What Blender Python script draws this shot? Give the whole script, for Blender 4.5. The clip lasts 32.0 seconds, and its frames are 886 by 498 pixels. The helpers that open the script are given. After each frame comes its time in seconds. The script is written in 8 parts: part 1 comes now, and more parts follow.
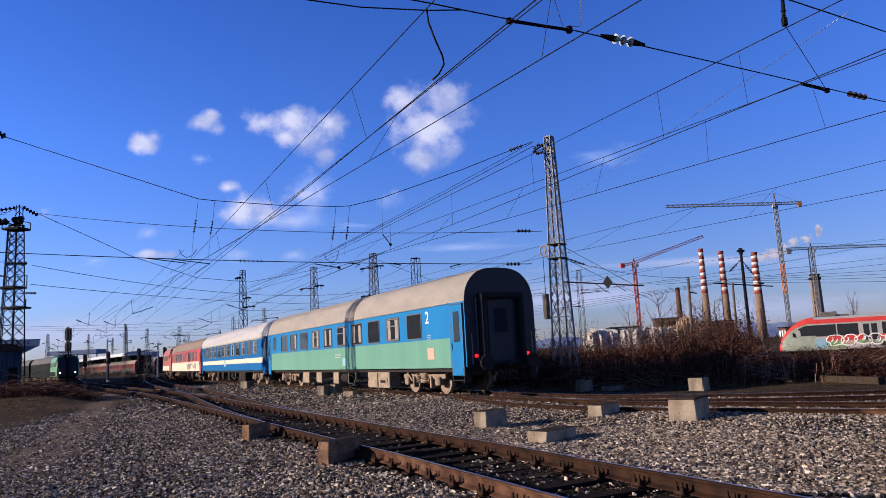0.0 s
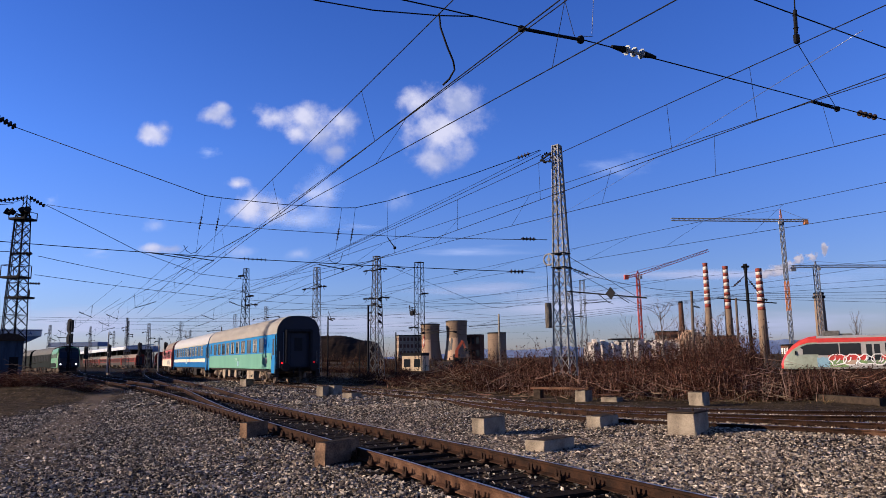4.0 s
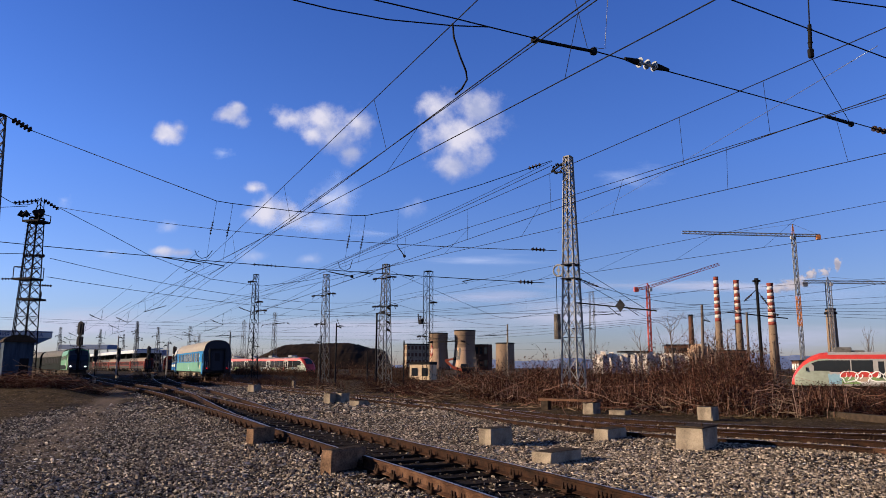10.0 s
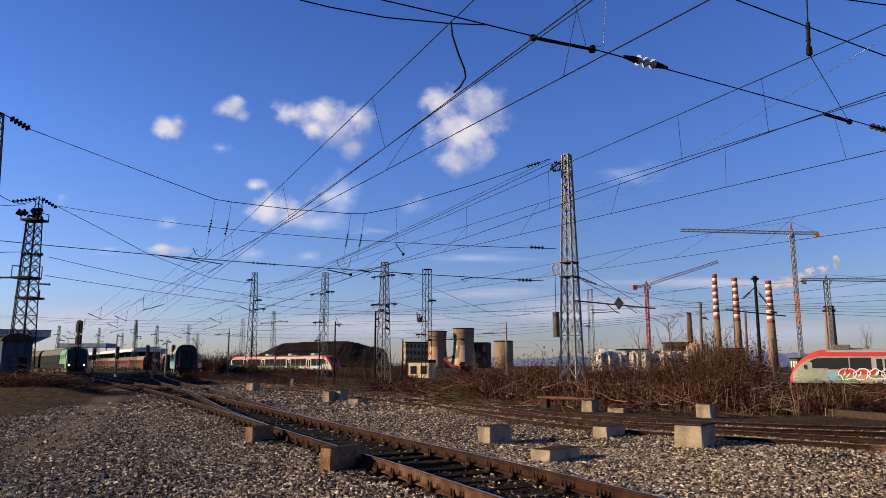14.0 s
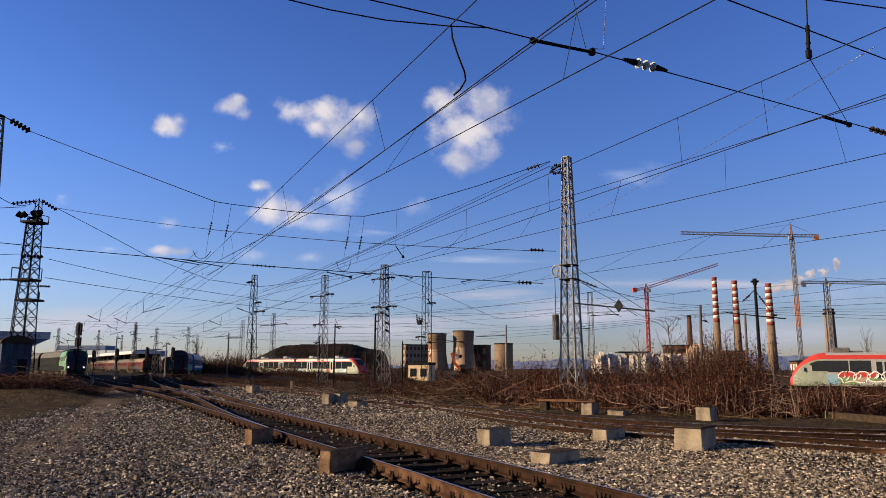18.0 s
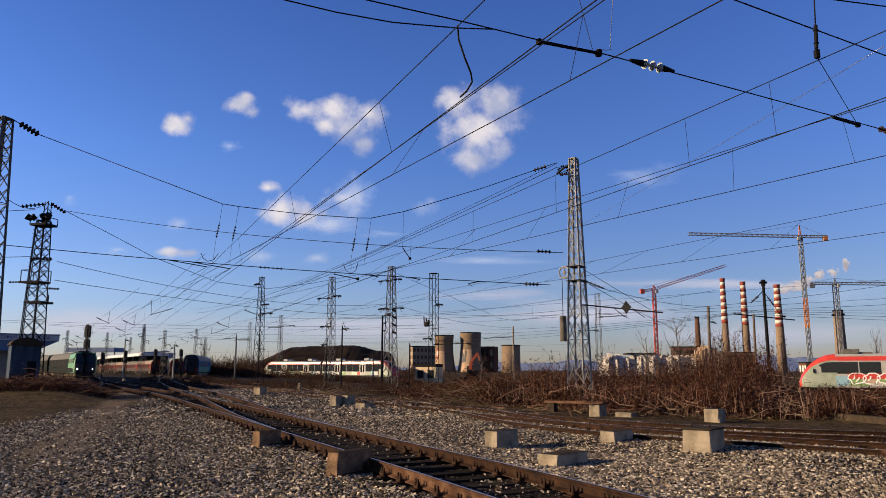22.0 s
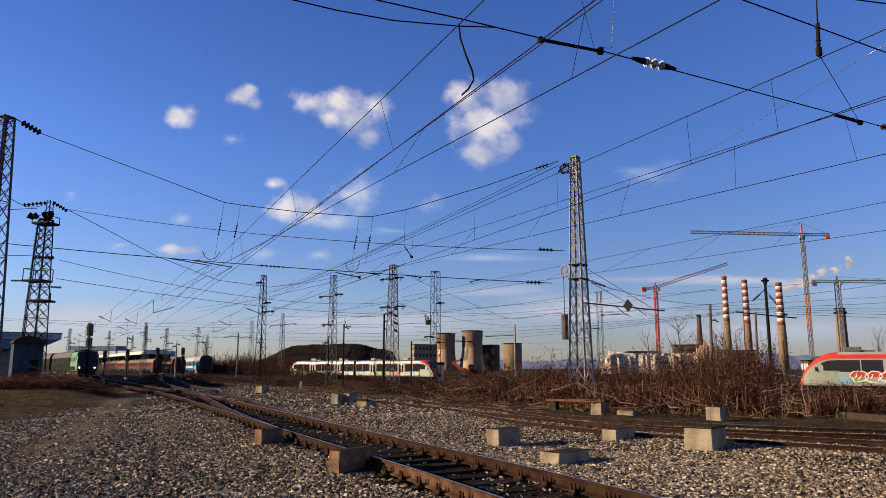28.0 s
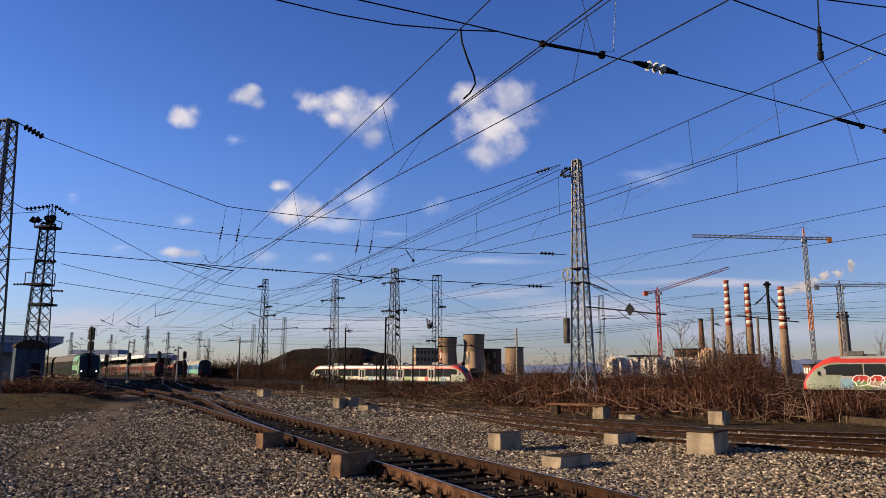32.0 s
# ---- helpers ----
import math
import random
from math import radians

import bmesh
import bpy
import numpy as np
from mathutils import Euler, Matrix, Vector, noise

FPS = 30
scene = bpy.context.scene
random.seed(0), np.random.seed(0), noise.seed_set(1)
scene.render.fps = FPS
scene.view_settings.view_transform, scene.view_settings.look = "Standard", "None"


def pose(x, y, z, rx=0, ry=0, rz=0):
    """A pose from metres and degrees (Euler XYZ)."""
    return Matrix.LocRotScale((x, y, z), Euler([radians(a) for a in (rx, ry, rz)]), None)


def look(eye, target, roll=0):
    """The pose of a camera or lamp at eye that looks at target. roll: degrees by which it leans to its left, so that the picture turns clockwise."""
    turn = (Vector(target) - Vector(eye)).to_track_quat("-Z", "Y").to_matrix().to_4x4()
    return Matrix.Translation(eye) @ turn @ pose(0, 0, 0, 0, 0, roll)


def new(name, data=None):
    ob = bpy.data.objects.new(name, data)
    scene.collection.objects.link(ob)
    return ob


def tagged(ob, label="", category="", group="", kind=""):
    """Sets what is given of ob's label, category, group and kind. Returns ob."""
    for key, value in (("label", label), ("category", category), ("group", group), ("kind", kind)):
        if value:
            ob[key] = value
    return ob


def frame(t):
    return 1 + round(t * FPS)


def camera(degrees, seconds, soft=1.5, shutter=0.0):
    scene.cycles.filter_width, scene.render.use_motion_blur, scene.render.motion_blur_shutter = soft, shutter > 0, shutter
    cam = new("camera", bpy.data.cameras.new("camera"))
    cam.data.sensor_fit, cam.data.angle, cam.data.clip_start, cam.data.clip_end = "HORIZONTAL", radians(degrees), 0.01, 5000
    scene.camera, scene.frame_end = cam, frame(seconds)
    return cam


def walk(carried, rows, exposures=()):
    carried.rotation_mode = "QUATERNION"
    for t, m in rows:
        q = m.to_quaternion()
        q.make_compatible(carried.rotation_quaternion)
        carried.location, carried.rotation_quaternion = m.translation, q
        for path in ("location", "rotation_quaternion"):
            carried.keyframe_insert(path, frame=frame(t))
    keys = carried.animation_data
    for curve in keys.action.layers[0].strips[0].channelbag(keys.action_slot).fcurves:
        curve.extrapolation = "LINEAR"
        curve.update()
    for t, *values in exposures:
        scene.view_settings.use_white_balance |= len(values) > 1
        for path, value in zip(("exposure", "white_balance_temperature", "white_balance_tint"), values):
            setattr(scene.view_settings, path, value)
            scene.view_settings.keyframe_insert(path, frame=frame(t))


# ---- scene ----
EYE = (0.0, 0.0, 1.62)
cam = camera(63.6, 32.0, 0.6)
PATH = [
    (0.0, look(EYE, (-0.03, 98.96, 16.02), -2.95)),
    (0.5, look(EYE, (-0.51, 98.94, 16.16), -3.28)),
    (1.0, look(EYE, (-0.97, 98.91, 16.34), -3.28)),
    (1.5, look(EYE, (-0.64, 98.91, 16.34), -3.03)),
    (2.0, look(EYE, (-0.45, 98.91, 16.36), -2.66)),
    (2.5, look(EYE, (-0.60, 98.90, 16.43), -2.19)),
    (3.0, look(EYE, (-0.51, 98.89, 16.47), -1.73)),
    (3.5, look(EYE, (-0.45, 98.87, 16.58), -1.28)),
    (5.5, look(EYE, (-1.46, 98.76, 17.23), -0.06)),
    (6.0, look(EYE, (-1.62, 98.74, 17.37), 0.07)),
    (6.5, look(EYE, (-1.69, 98.71, 17.53), 0.17)),
    (7.0, look(EYE, (-1.72, 98.68, 17.70), 0.24)),
    (7.5, look(EYE, (-1.74, 98.66, 17.84), 0.28)),
    (8.0, look(EYE, (-1.86, 98.65, 17.89), 0.30)),
    (8.5, look(EYE, (-1.87, 98.64, 17.97), 0.31)),
    (9.0, look(EYE, (-1.92, 98.64, 17.97), 0.25)),
    (9.5, look(EYE, (-1.92, 98.62, 18.05), 0.34)),
    (10.0, look(EYE, (-1.93, 98.63, 18.00), 0.21)),
    (10.5, look(EYE, (-1.85, 98.63, 17.98), 0.17)),
    (11.0, look(EYE, (-1.84, 98.64, 17.94), 0.24)),
    (11.5, look(EYE, (-1.80, 98.64, 17.94), 0.16)),
    (12.0, look(EYE, (-1.73, 98.65, 17.91), 0.21)),
    (12.5, look(EYE, (-1.71, 98.65, 17.90), 0.14)),
    (13.0, look(EYE, (-1.74, 98.66, 17.86), 0.17)),
    (13.5, look(EYE, (-1.72, 98.67, 17.75), 0.12)),
    (14.0, look(EYE, (-1.75, 98.68, 17.74), 0.12)),
    (14.5, look(EYE, (-1.74, 98.68, 17.74), 0.15)),
    (16.5, look(EYE, (-1.54, 98.66, 17.85), 0.22)),
    (17.0, look(EYE, (-1.57, 98.66, 17.88), 0.19)),
    (17.5, look(EYE, (-1.68, 98.64, 17.96), 0.15)),
    (18.0, look(EYE, (-1.73, 98.62, 18.08), 0.17)),
    (18.5, look(EYE, (-1.80, 98.61, 18.12), 0.22)),
    (19.0, look(EYE, (-1.87, 98.59, 18.25), 0.20)),
    (19.5, look(EYE, (-2.03, 98.58, 18.28), 0.15)),
    (20.0, look(EYE, (-2.17, 98.58, 18.30), 0.14)),
    (20.5, look(EYE, (-2.35, 98.59, 18.22), 0.17)),
    (21.0, look(EYE, (-2.46, 98.57, 18.27), 0.11)),
    (21.5, look(EYE, (-2.59, 98.57, 18.28), 0.10)),
    (22.0, look(EYE, (-2.70, 98.56, 18.31), 0.13)),
    (22.5, look(EYE, (-2.81, 98.54, 18.42), 0.11)),
    (23.0, look(EYE, (-2.81, 98.54, 18.42), 0.11)),
    (23.5, look(EYE, (-2.81, 98.54, 18.41), 0.10)),
    (24.0, look(EYE, (-2.76, 98.56, 18.30), 0.09)),
    (24.5, look(EYE, (-2.70, 98.58, 18.19), 0.10)),
    (25.0, look(EYE, (-2.71, 98.59, 18.11), 0.17)),
    (25.5, look(EYE, (-2.71, 98.59, 18.13), 0.17)),
    (27.5, look(EYE, (-2.88, 98.59, 18.08), 0.20)),
    (28.0, look(EYE, (-2.92, 98.59, 18.07), 0.11)),
    (28.5, look(EYE, (-3.03, 98.57, 18.18), 0.13)),
    (29.0, look(EYE, (-3.01, 98.57, 18.20), 0.16)),
    (29.5, look(EYE, (-3.03, 98.56, 18.28), 0.16)),
    (30.0, look(EYE, (-3.06, 98.53, 18.41), 0.14)),
    (30.5, look(EYE, (-3.14, 98.53, 18.44), 0.15)),
    (31.0, look(EYE, (-3.17, 98.53, 18.43), 0.16)),
    (31.5, look(EYE, (-3.15, 98.52, 18.45), 0.19)),
    (32.0, look(EYE, (-3.15, 98.50, 18.59), 0.14)),
]
walk(cam, PATH, [(0.0, 1.18, 5150, 19), (3.0, 1.18, 5250, 18), (6.0, 1.20, 5430, 16), (9.0, 1.22, 5620, 15), (11.0, 1.23, 5760, 14), (14.0, 1.24, 6020, 12), (17.0, 1.24, 6170, 11), (20.0, 1.24, 6180, 11), (32.0, 1.24, 6180, 11)])

# ---- world, sun ----
SUN_EL, SUN_AZ = radians(15.5), math.atan2(-0.993, -0.12)
world = bpy.data.worlds.new("world")
scene.world = world
world.use_nodes = True
wn, wl = world.node_tree.nodes, world.node_tree.links
wn.clear()
sky = wn.new("ShaderNodeTexSky")
sky.sky_type, sky.sun_disc = "NISHITA", False
sky.sun_elevation, sky.sun_rotation = SUN_EL, -SUN_AZ
sky.altitude, sky.air_density, sky.dust_density, sky.ozone_density = 550, 1.0, 0.4, 1.5
# clear cold air: deeper blue overhead, paler and less yellow towards the horizon
wtc, wsep, wramp = wn.new("ShaderNodeTexCoord"), wn.new("ShaderNodeSeparateXYZ"), wn.new("ShaderNodeValToRGB")
for i, (p, c) in enumerate(((0.0, (0.445, 0.42, 0.545)), (0.10, (0.515, 0.545, 0.765)), (0.28, (0.435, 0.575, 0.99)), (0.5, (0.355, 0.515, 0.99)), (0.66, (0.12, 0.18, 0.42)), (1.0, (0.06, 0.09, 0.225)))):
    e = wramp.color_ramp.elements[0] if i == 0 else wramp.color_ramp.elements.new(p)
    e.position, e.color = p, (*c, 1)
tint = wn.new("ShaderNodeMix")
tint.data_type, tint.blend_type = "RGBA", "MULTIPLY"
tint.inputs["Factor"].default_value = 1.0
back = wn.new("ShaderNodeBackground")
back.inputs["Strength"].default_value = 0.075
wout = wn.new("ShaderNodeOutputWorld")
wl.new(wtc.outputs["Generated"], wsep.inputs[0])
wl.new(wsep.outputs["Z"], wramp.inputs["Fac"])
wl.new(sky.outputs[0], tint.inputs[6])
wl.new(wramp.outputs["Color"], tint.inputs[7])
wl.new(tint.outputs[2], back.inputs["Color"])
# a little brighter on the sun's side
away = wn.new("ShaderNodeMapRange")
away.inputs["From Min"].default_value, away.inputs["From Max"].default_value = -0.6, 0.6
away.inputs["To Min"].default_value, away.inputs["To Max"].default_value = 0.079, 0.0655
wl.new(wsep.outputs["X"], away.inputs["Value"])
wl.new(away.outputs[0], back.inputs["Strength"])
wl.new(back.outputs[0], wout.inputs["Surface"])

sun_data = bpy.data.lights.new("sun", "SUN")
sun_data.energy, sun_data.angle, sun_data.color = 5.0, radians(0.55), (1.0, 0.75, 0.47)
sun = new("sun", sun_data)
sun.matrix_world = look((-99.3, -12.0, 100.0 * math.tan(SUN_EL)), (0, 0, 0))


# ---- materials ----
def mat(name, col, col2=None, scale=3.0, rough=0.7, metal=0.0, bump=0.0, fine=40.0, var=0.0, emit=0.0, streak=0.0, spec=0.35, col3=None, rough_var=0.1):
    """A surface of two or three colours mixed by noise at two scales, with fine relief; var: difference from piece to piece; streak: vertical runs of dirt."""
    m = bpy.data.materials.new(name)
    m.use_nodes = True
    n, l = m.node_tree.nodes, m.node_tree.links
    b = n["Principled BSDF"]
    b.inputs["Roughness"].default_value, b.inputs["Metallic"].default_value = rough, metal
    b.inputs["Specular IOR Level"].default_value = spec if rough < 0.7 else spec * 0.12
    col2 = col2 or tuple(c * 0.72 for c in col)
    tc = n.new("ShaderNodeTexCoord")
    big, small = n.new("ShaderNodeTexNoise"), n.new("ShaderNodeTexNoise")
    big.inputs["Scale"].default_value, big.inputs["Detail"].default_value = scale, 6
    small.inputs["Scale"].default_value, small.inputs["Detail"].default_value = fine, 4
    vec = tc.outputs["Object"]
    if streak:
        mp = n.new("ShaderNodeMapping")
        mp.inputs["Scale"].default_value = (1, 1, streak)
        l.new(vec, mp.inputs["Vector"])
        l.new(mp.outputs[0], big.inputs["Vector"])
    else:
        l.new(vec, big.inputs["Vector"])
    l.new(vec, small.inputs["Vector"])
    ramp = n.new("ShaderNodeValToRGB")
    ramp.color_ramp.elements[0].position, ramp.color_ramp.elements[1].position = 0.36, 0.66
    ramp.color_ramp.elements[0].color, ramp.color_ramp.elements[1].color = (*col2, 1), (*col, 1)
    if col3:
        e = ramp.color_ramp.elements.new(0.5)
        e.color = (*col3, 1)
    add = n.new("ShaderNodeMath")
    add.operation = "MULTIPLY_ADD"
    add.inputs[1].default_value, add.inputs[2].default_value = 0.35, 0.0
    l.new(small.outputs["Fac"], add.inputs[0])
    mixf = n.new("ShaderNodeMath")
    mixf.operation = "MULTIPLY_ADD"
    mixf.inputs[1].default_value = 0.65
    l.new(big.outputs["Fac"], mixf.inputs[0])
    l.new(add.outputs[0], mixf.inputs[2])
    l.new(mixf.outputs[0], ramp.inputs["Fac"])
    out = ramp.outputs["Color"]
    if var:
        info, hv = n.new("ShaderNodeObjectInfo"), n.new("ShaderNodeHueSaturation")
        mr = n.new("ShaderNodeMapRange")
        mr.inputs["To Min"].default_value, mr.inputs["To Max"].default_value = 1 - var, 1 + var
        l.new(info.outputs["Random"], mr.inputs["Value"])
        l.new(mr.outputs[0], hv.inputs["Value"])
        l.new(out, hv.inputs["Color"])
        out = hv.outputs[0]
    l.new(out, b.inputs["Base Color"])
    if rough_var:
        rr = n.new("ShaderNodeMapRange")
        rr.inputs["To Min"].default_value, rr.inputs["To Max"].default_value = max(0.02, rough - rough_var), min(1, rough + rough_var)
        l.new(big.outputs["Fac"], rr.inputs["Value"])
        l.new(rr.outputs[0], b.inputs["Roughness"])
    if bump:
        bm_ = n.new("ShaderNodeBump")
        bm_.inputs["Strength"].default_value, bm_.inputs["Distance"].default_value = bump, 0.02
        l.new(small.outputs["Fac"], bm_.inputs["Height"])
        l.new(bm_.outputs[0], b.inputs["Normal"])
    if emit:
        b.inputs["Emission Color"].default_value, b.inputs["Emission Strength"].default_value = (*col, 1), emit
    return m


def island_mat(name, cols, rough=0.9):
    """Each loose piece of one mesh takes a colour of its own from the ramp."""
    m = bpy.data.materials.new(name)
    m.use_nodes = True
    n, l = m.node_tree.nodes, m.node_tree.links
    b = n["Principled BSDF"]
    b.inputs["Roughness"].default_value = rough
    b.inputs["Specular IOR Level"].default_value = 0.04
    g, ramp = n.new("ShaderNodeNewGeometry"), n.new("ShaderNodeValToRGB")
    els = ramp.color_ramp.elements
    while len(els) < len(cols):
        els.new(0.5)
    for i, c in enumerate(cols):
        els[i].position, els[i].color = i / (len(cols) - 1), (*c, 1)
    nz, mx = n.new("ShaderNodeTexNoise"), n.new("ShaderNodeMix")
    nz.inputs["Scale"].default_value = 25.0
    mx.data_type, mx.blend_type = "RGBA", "MULTIPLY"
    mx.inputs["Factor"].default_value = 0.5
    l.new(g.outputs["Random Per Island"], ramp.inputs["Fac"])
    l.new(ramp.outputs["Color"], mx.inputs[6])
    l.new(nz.outputs["Fac"], mx.inputs[7])
    l.new(mx.outputs[2], b.inputs["Base Color"])
    return m


M = dict(
    rail_side=mat("rusty rail", (0.034, 0.0165, 0.009), (0.009, 0.0058, 0.0042), 5, 0.85, 0.0, 0.3, 60),
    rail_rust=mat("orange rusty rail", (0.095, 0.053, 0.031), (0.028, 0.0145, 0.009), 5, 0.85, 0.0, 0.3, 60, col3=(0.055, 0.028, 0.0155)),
    rail_top=mat("worn rail head", (0.52, 0.48, 0.45), (0.28, 0.25, 0.23), 6, 0.38, 1.0, 0.1),
    rail_dull=mat("rusted rail head", (0.22, 0.14, 0.10), (0.14, 0.09, 0.06), 6, 0.6, 0.3, 0.2),
    sleeper=mat("weathered sleeper", (0.022, 0.0155, 0.011), (0.007, 0.0055, 0.0045), 5, 0.95, 0, 0.6, 30, var=0.3),
    clip=mat("rusty clip", (0.035, 0.02, 0.013), None, 20, 0.8, 0.2),
    concrete=mat("rough concrete", (0.27, 0.225, 0.163), (0.10, 0.08, 0.057), 3, 0.92, 0, 0.0, 50, var=0.12),
    concrete_rust=mat("rust-stained concrete", (0.19, 0.118, 0.07), (0.05, 0.031, 0.02), 5, 0.92, 0, 0.0, 40),
    galv=mat("aluminium paint", (0.27, 0.258, 0.235), (0.13, 0.124, 0.112), 5, 0.7, 0.0, 0.1, 60),
    steel=mat("grey lattice steel", (0.12, 0.117, 0.11), (0.055, 0.053, 0.05), 5, 0.75, 0.0, 0.1),
    dark=mat("dark painted steel", (0.011, 0.011, 0.012), (0.007, 0.007, 0.007), 6, 0.75, 0.0),
    black=mat("black rubber", (0.02, 0.02, 0.022), None, 6, 0.8),
    wire=mat("oxidised wire", (0.011, 0.010, 0.010), None, 8, 0.75, 0.0),
    wire_pale=mat("bare steel wire", (0.1638, 0.1638, 0.1685), None, 8, 0.4, 0.6),
    insul=mat("brown glazed porcelain", (0.0195, 0.01092, 0.00858), (0.01248, 0.0078, 0.00624), 8, 0.6, spec=0.1),
    insul_grey=mat("pale glazed porcelain", (0.351, 0.3588, 0.3276), None, 8, 0.25),
    blue=mat("bright blue coach paint", (0.0219, 0.1314, 0.3018), (0.01947, 0.1143, 0.2677), 1.2, 0.78, 0, 0.02, 30, streak=0.25, spec=0.3),
    mint=mat("mint green coach paint", (0.1071, 0.2239, 0.1655), (0.08759, 0.1899, 0.1412), 1.2, 0.78, 0, 0.02, 30, streak=0.25, spec=0.3),
    navy=mat("near-black navy end paint", (0.004235, 0.00616, 0.01444), (0.002695, 0.00385, 0.008663), 2.0, 0.6, 0, 0.05),
    roof=mat("dusty grey roof", (0.235, 0.215, 0.185), (0.18, 0.165, 0.142), 0.7, 0.75, 0, 0.05, 12, streak=3.0),
    roof_white=mat("white roof", (0.3062, 0.2979, 0.2813), (0.2482, 0.24, 0.2235), 1.6, 0.6, 0, 0.05, 20),
    roof_brown=mat("brown dusty roof", (0.1872, 0.1482, 0.1209), (0.1326, 0.1053, 0.0858), 1.6, 0.8, 0, 0.1, 20),
    cream=mat("cream paint", (0.5148, 0.4446, 0.3276), (0.4056, 0.3432, 0.2496), 2, 0.5),
    red=mat("red coach paint", (0.351, 0.0351, 0.0273), (0.2808, 0.0273, 0.0234), 1.5, 0.4, 0, 0.02),
    rust_red=mat("faded red loco paint", (0.2574, 0.0585, 0.0273), (0.1872, 0.0429, 0.0234), 1.8, 0.5),
    dusty_white=mat("dusty white railcar paint", (0.10, 0.096, 0.086), (0.066, 0.063, 0.057), 1.5, 0.5),
    crust=mat("dark brown crust", (0.045, 0.033, 0.023), (0.02, 0.015, 0.011), 7, 0.95, 0, 0.6, 50),
    white=mat("white paint", (0.289, 0.2762, 0.255), (0.221, 0.2125, 0.1955), 2.0, 0.4),
    bright_red=mat("bright red railcar paint", (0.39, 0.0351, 0.02496), (0.3276, 0.0312, 0.02184), 1.5, 0.35),
    # coach red with the canopy's shade put into its colour
    shaded_red=mat("red paint with shade in its colour", (0.115, 0.022, 0.016), (0.08, 0.016, 0.012), 1.5, 0.75),
    roof_line=mat("yellow first-class line", (0.3276, 0.2652, 0.078), None, 2, 0.5),
    mid_blue=mat("mid blue coach paint", (0.0156, 0.0897, 0.234), (0.01326, 0.07644, 0.195), 1.2, 0.78, 0, 0.02, 30, streak=0.25, spec=0.3),
    # coach white with the canopy's shade put into its colour
    shaded_white=mat("white paint with shade in its colour", (0.05, 0.046, 0.042), (0.03, 0.028, 0.026), 1.5, 0.75),
    green=mat("green loco paint", (0.04, 0.17, 0.06), (0.032, 0.13, 0.045), 1.5, 0.4),
    dark_green=mat("dull green coach paint", (0.006, 0.0085, 0.0065), (0.0045, 0.006, 0.005), 1.5, 0.8),
    bogie=mat("brake-dust brown bogie", (0.225, 0.1725, 0.1237), (0.1275, 0.09375, 0.0675), 5, 0.85, 0, 0.4),
    under=mat("dusty underframe box", (0.275, 0.225, 0.16), (0.15, 0.118, 0.084), 4, 0.8, 0, 0.2),
    under_dark=mat("dark underframe", (0.0273, 0.0234, 0.02106), None, 5, 0.9),
    glass=mat("dark coach glass", (0.016, 0.018, 0.02), (0.012, 0.015, 0.018), 2, 0.08, 0, 0, spec=0.45, rough_var=0.03),
    curtain=mat("pale curtain", (0.24, 0.225, 0.19), (0.16, 0.15, 0.125), 14, 0.9),
    rubber=mat("grey window seal", (0.0546, 0.0585, 0.0624), None, 8, 0.6),
    alu=mat("window frame metal", (0.1638, 0.1677, 0.1716), None, 8, 0.4, 0.5),
    lamp_red=mat("lit red tail lamp", (1.0, 0.006, 0.004), (1.0, 0.006, 0.004), 3, 0.4, emit=0.9),
    lamp_white=mat("lit headlamp", (1.0, 0.93, 0.8), (1.0, 0.93, 0.8), 3, 0.4, emit=3.5),
    tail_paint=mat("pale grey-green spray paint", (0.2387, 0.2718, 0.2188), (0.1658, 0.1856, 0.1326), 2.5, 0.5),
    rubble=mat("broken white wall", (0.62, 0.57, 0.50), (0.26, 0.21, 0.17), 0.5, 0.9, 0, 0, 2),
    tower_paint=mat("worn tan painting", (0.3588, 0.2496, 0.1638), (0.2652, 0.1794, 0.117), 0.09, 0.95, 0, 0, 0.8),
    tower_black=mat("black painted tower steel", (0.009, 0.009, 0.009), (0.016, 0.014, 0.013), 4, 0.8, 0.0),
    sticker=mat("faded notice", (0.3448, 0.2636, 0.1927), (0.2535, 0.1724, 0.1115), 12, 0.6),
    graf_a=mat("pale blue spray paint", (0.1872, 0.312, 0.3588), (0.1404, 0.234, 0.2964), 6, 0.5),
    graf_b=mat("green spray paint", (0.1716, 0.2574, 0.0702), (0.1092, 0.195, 0.0858), 6, 0.5),
    graf_d=mat("pale spray paint", (0.39, 0.3666, 0.3354), (0.2652, 0.273, 0.2574), 6, 0.5),
    brick=mat("dirty brick", (0.0975, 0.04875, 0.0312), (0.05362, 0.02925, 0.0195), 0.3, 0.9, 0, 0, 3),
    office=mat("pale panel wall", (0.24, 0.195, 0.14), (0.16, 0.125, 0.09), 0.3, 0.9, 0, 0, 3),
    plaster=mat("cream plaster", (0.468, 0.3666, 0.234), (0.3588, 0.273, 0.1716), 1.2, 0.9, 0, 0.1, 10),
    grey_wall=mat("grey panel wall", (0.193, 0.1814, 0.1638), (0.1404, 0.1287, 0.117), 0.15, 0.9, 0, 0, 2),
    far_conc=mat("weathered tower concrete", (0.185, 0.132, 0.088), (0.115, 0.082, 0.056), 0.06, 0.95, 0, 0, 0.8, streak=0.3),
    far_white=mat("white rubble wall", (0.5148, 0.4914, 0.4524), (0.351, 0.3276, 0.2964), 0.25, 0.9, 0, 0, 2),
    stripe_red=mat("faded red band", (0.21, 0.052, 0.036), (0.14, 0.037, 0.027), 0.1, 0.9),
    stripe_white=mat("faded white band", (0.4769, 0.419, 0.3612), (0.3901, 0.3396, 0.289), 0.1, 0.9),
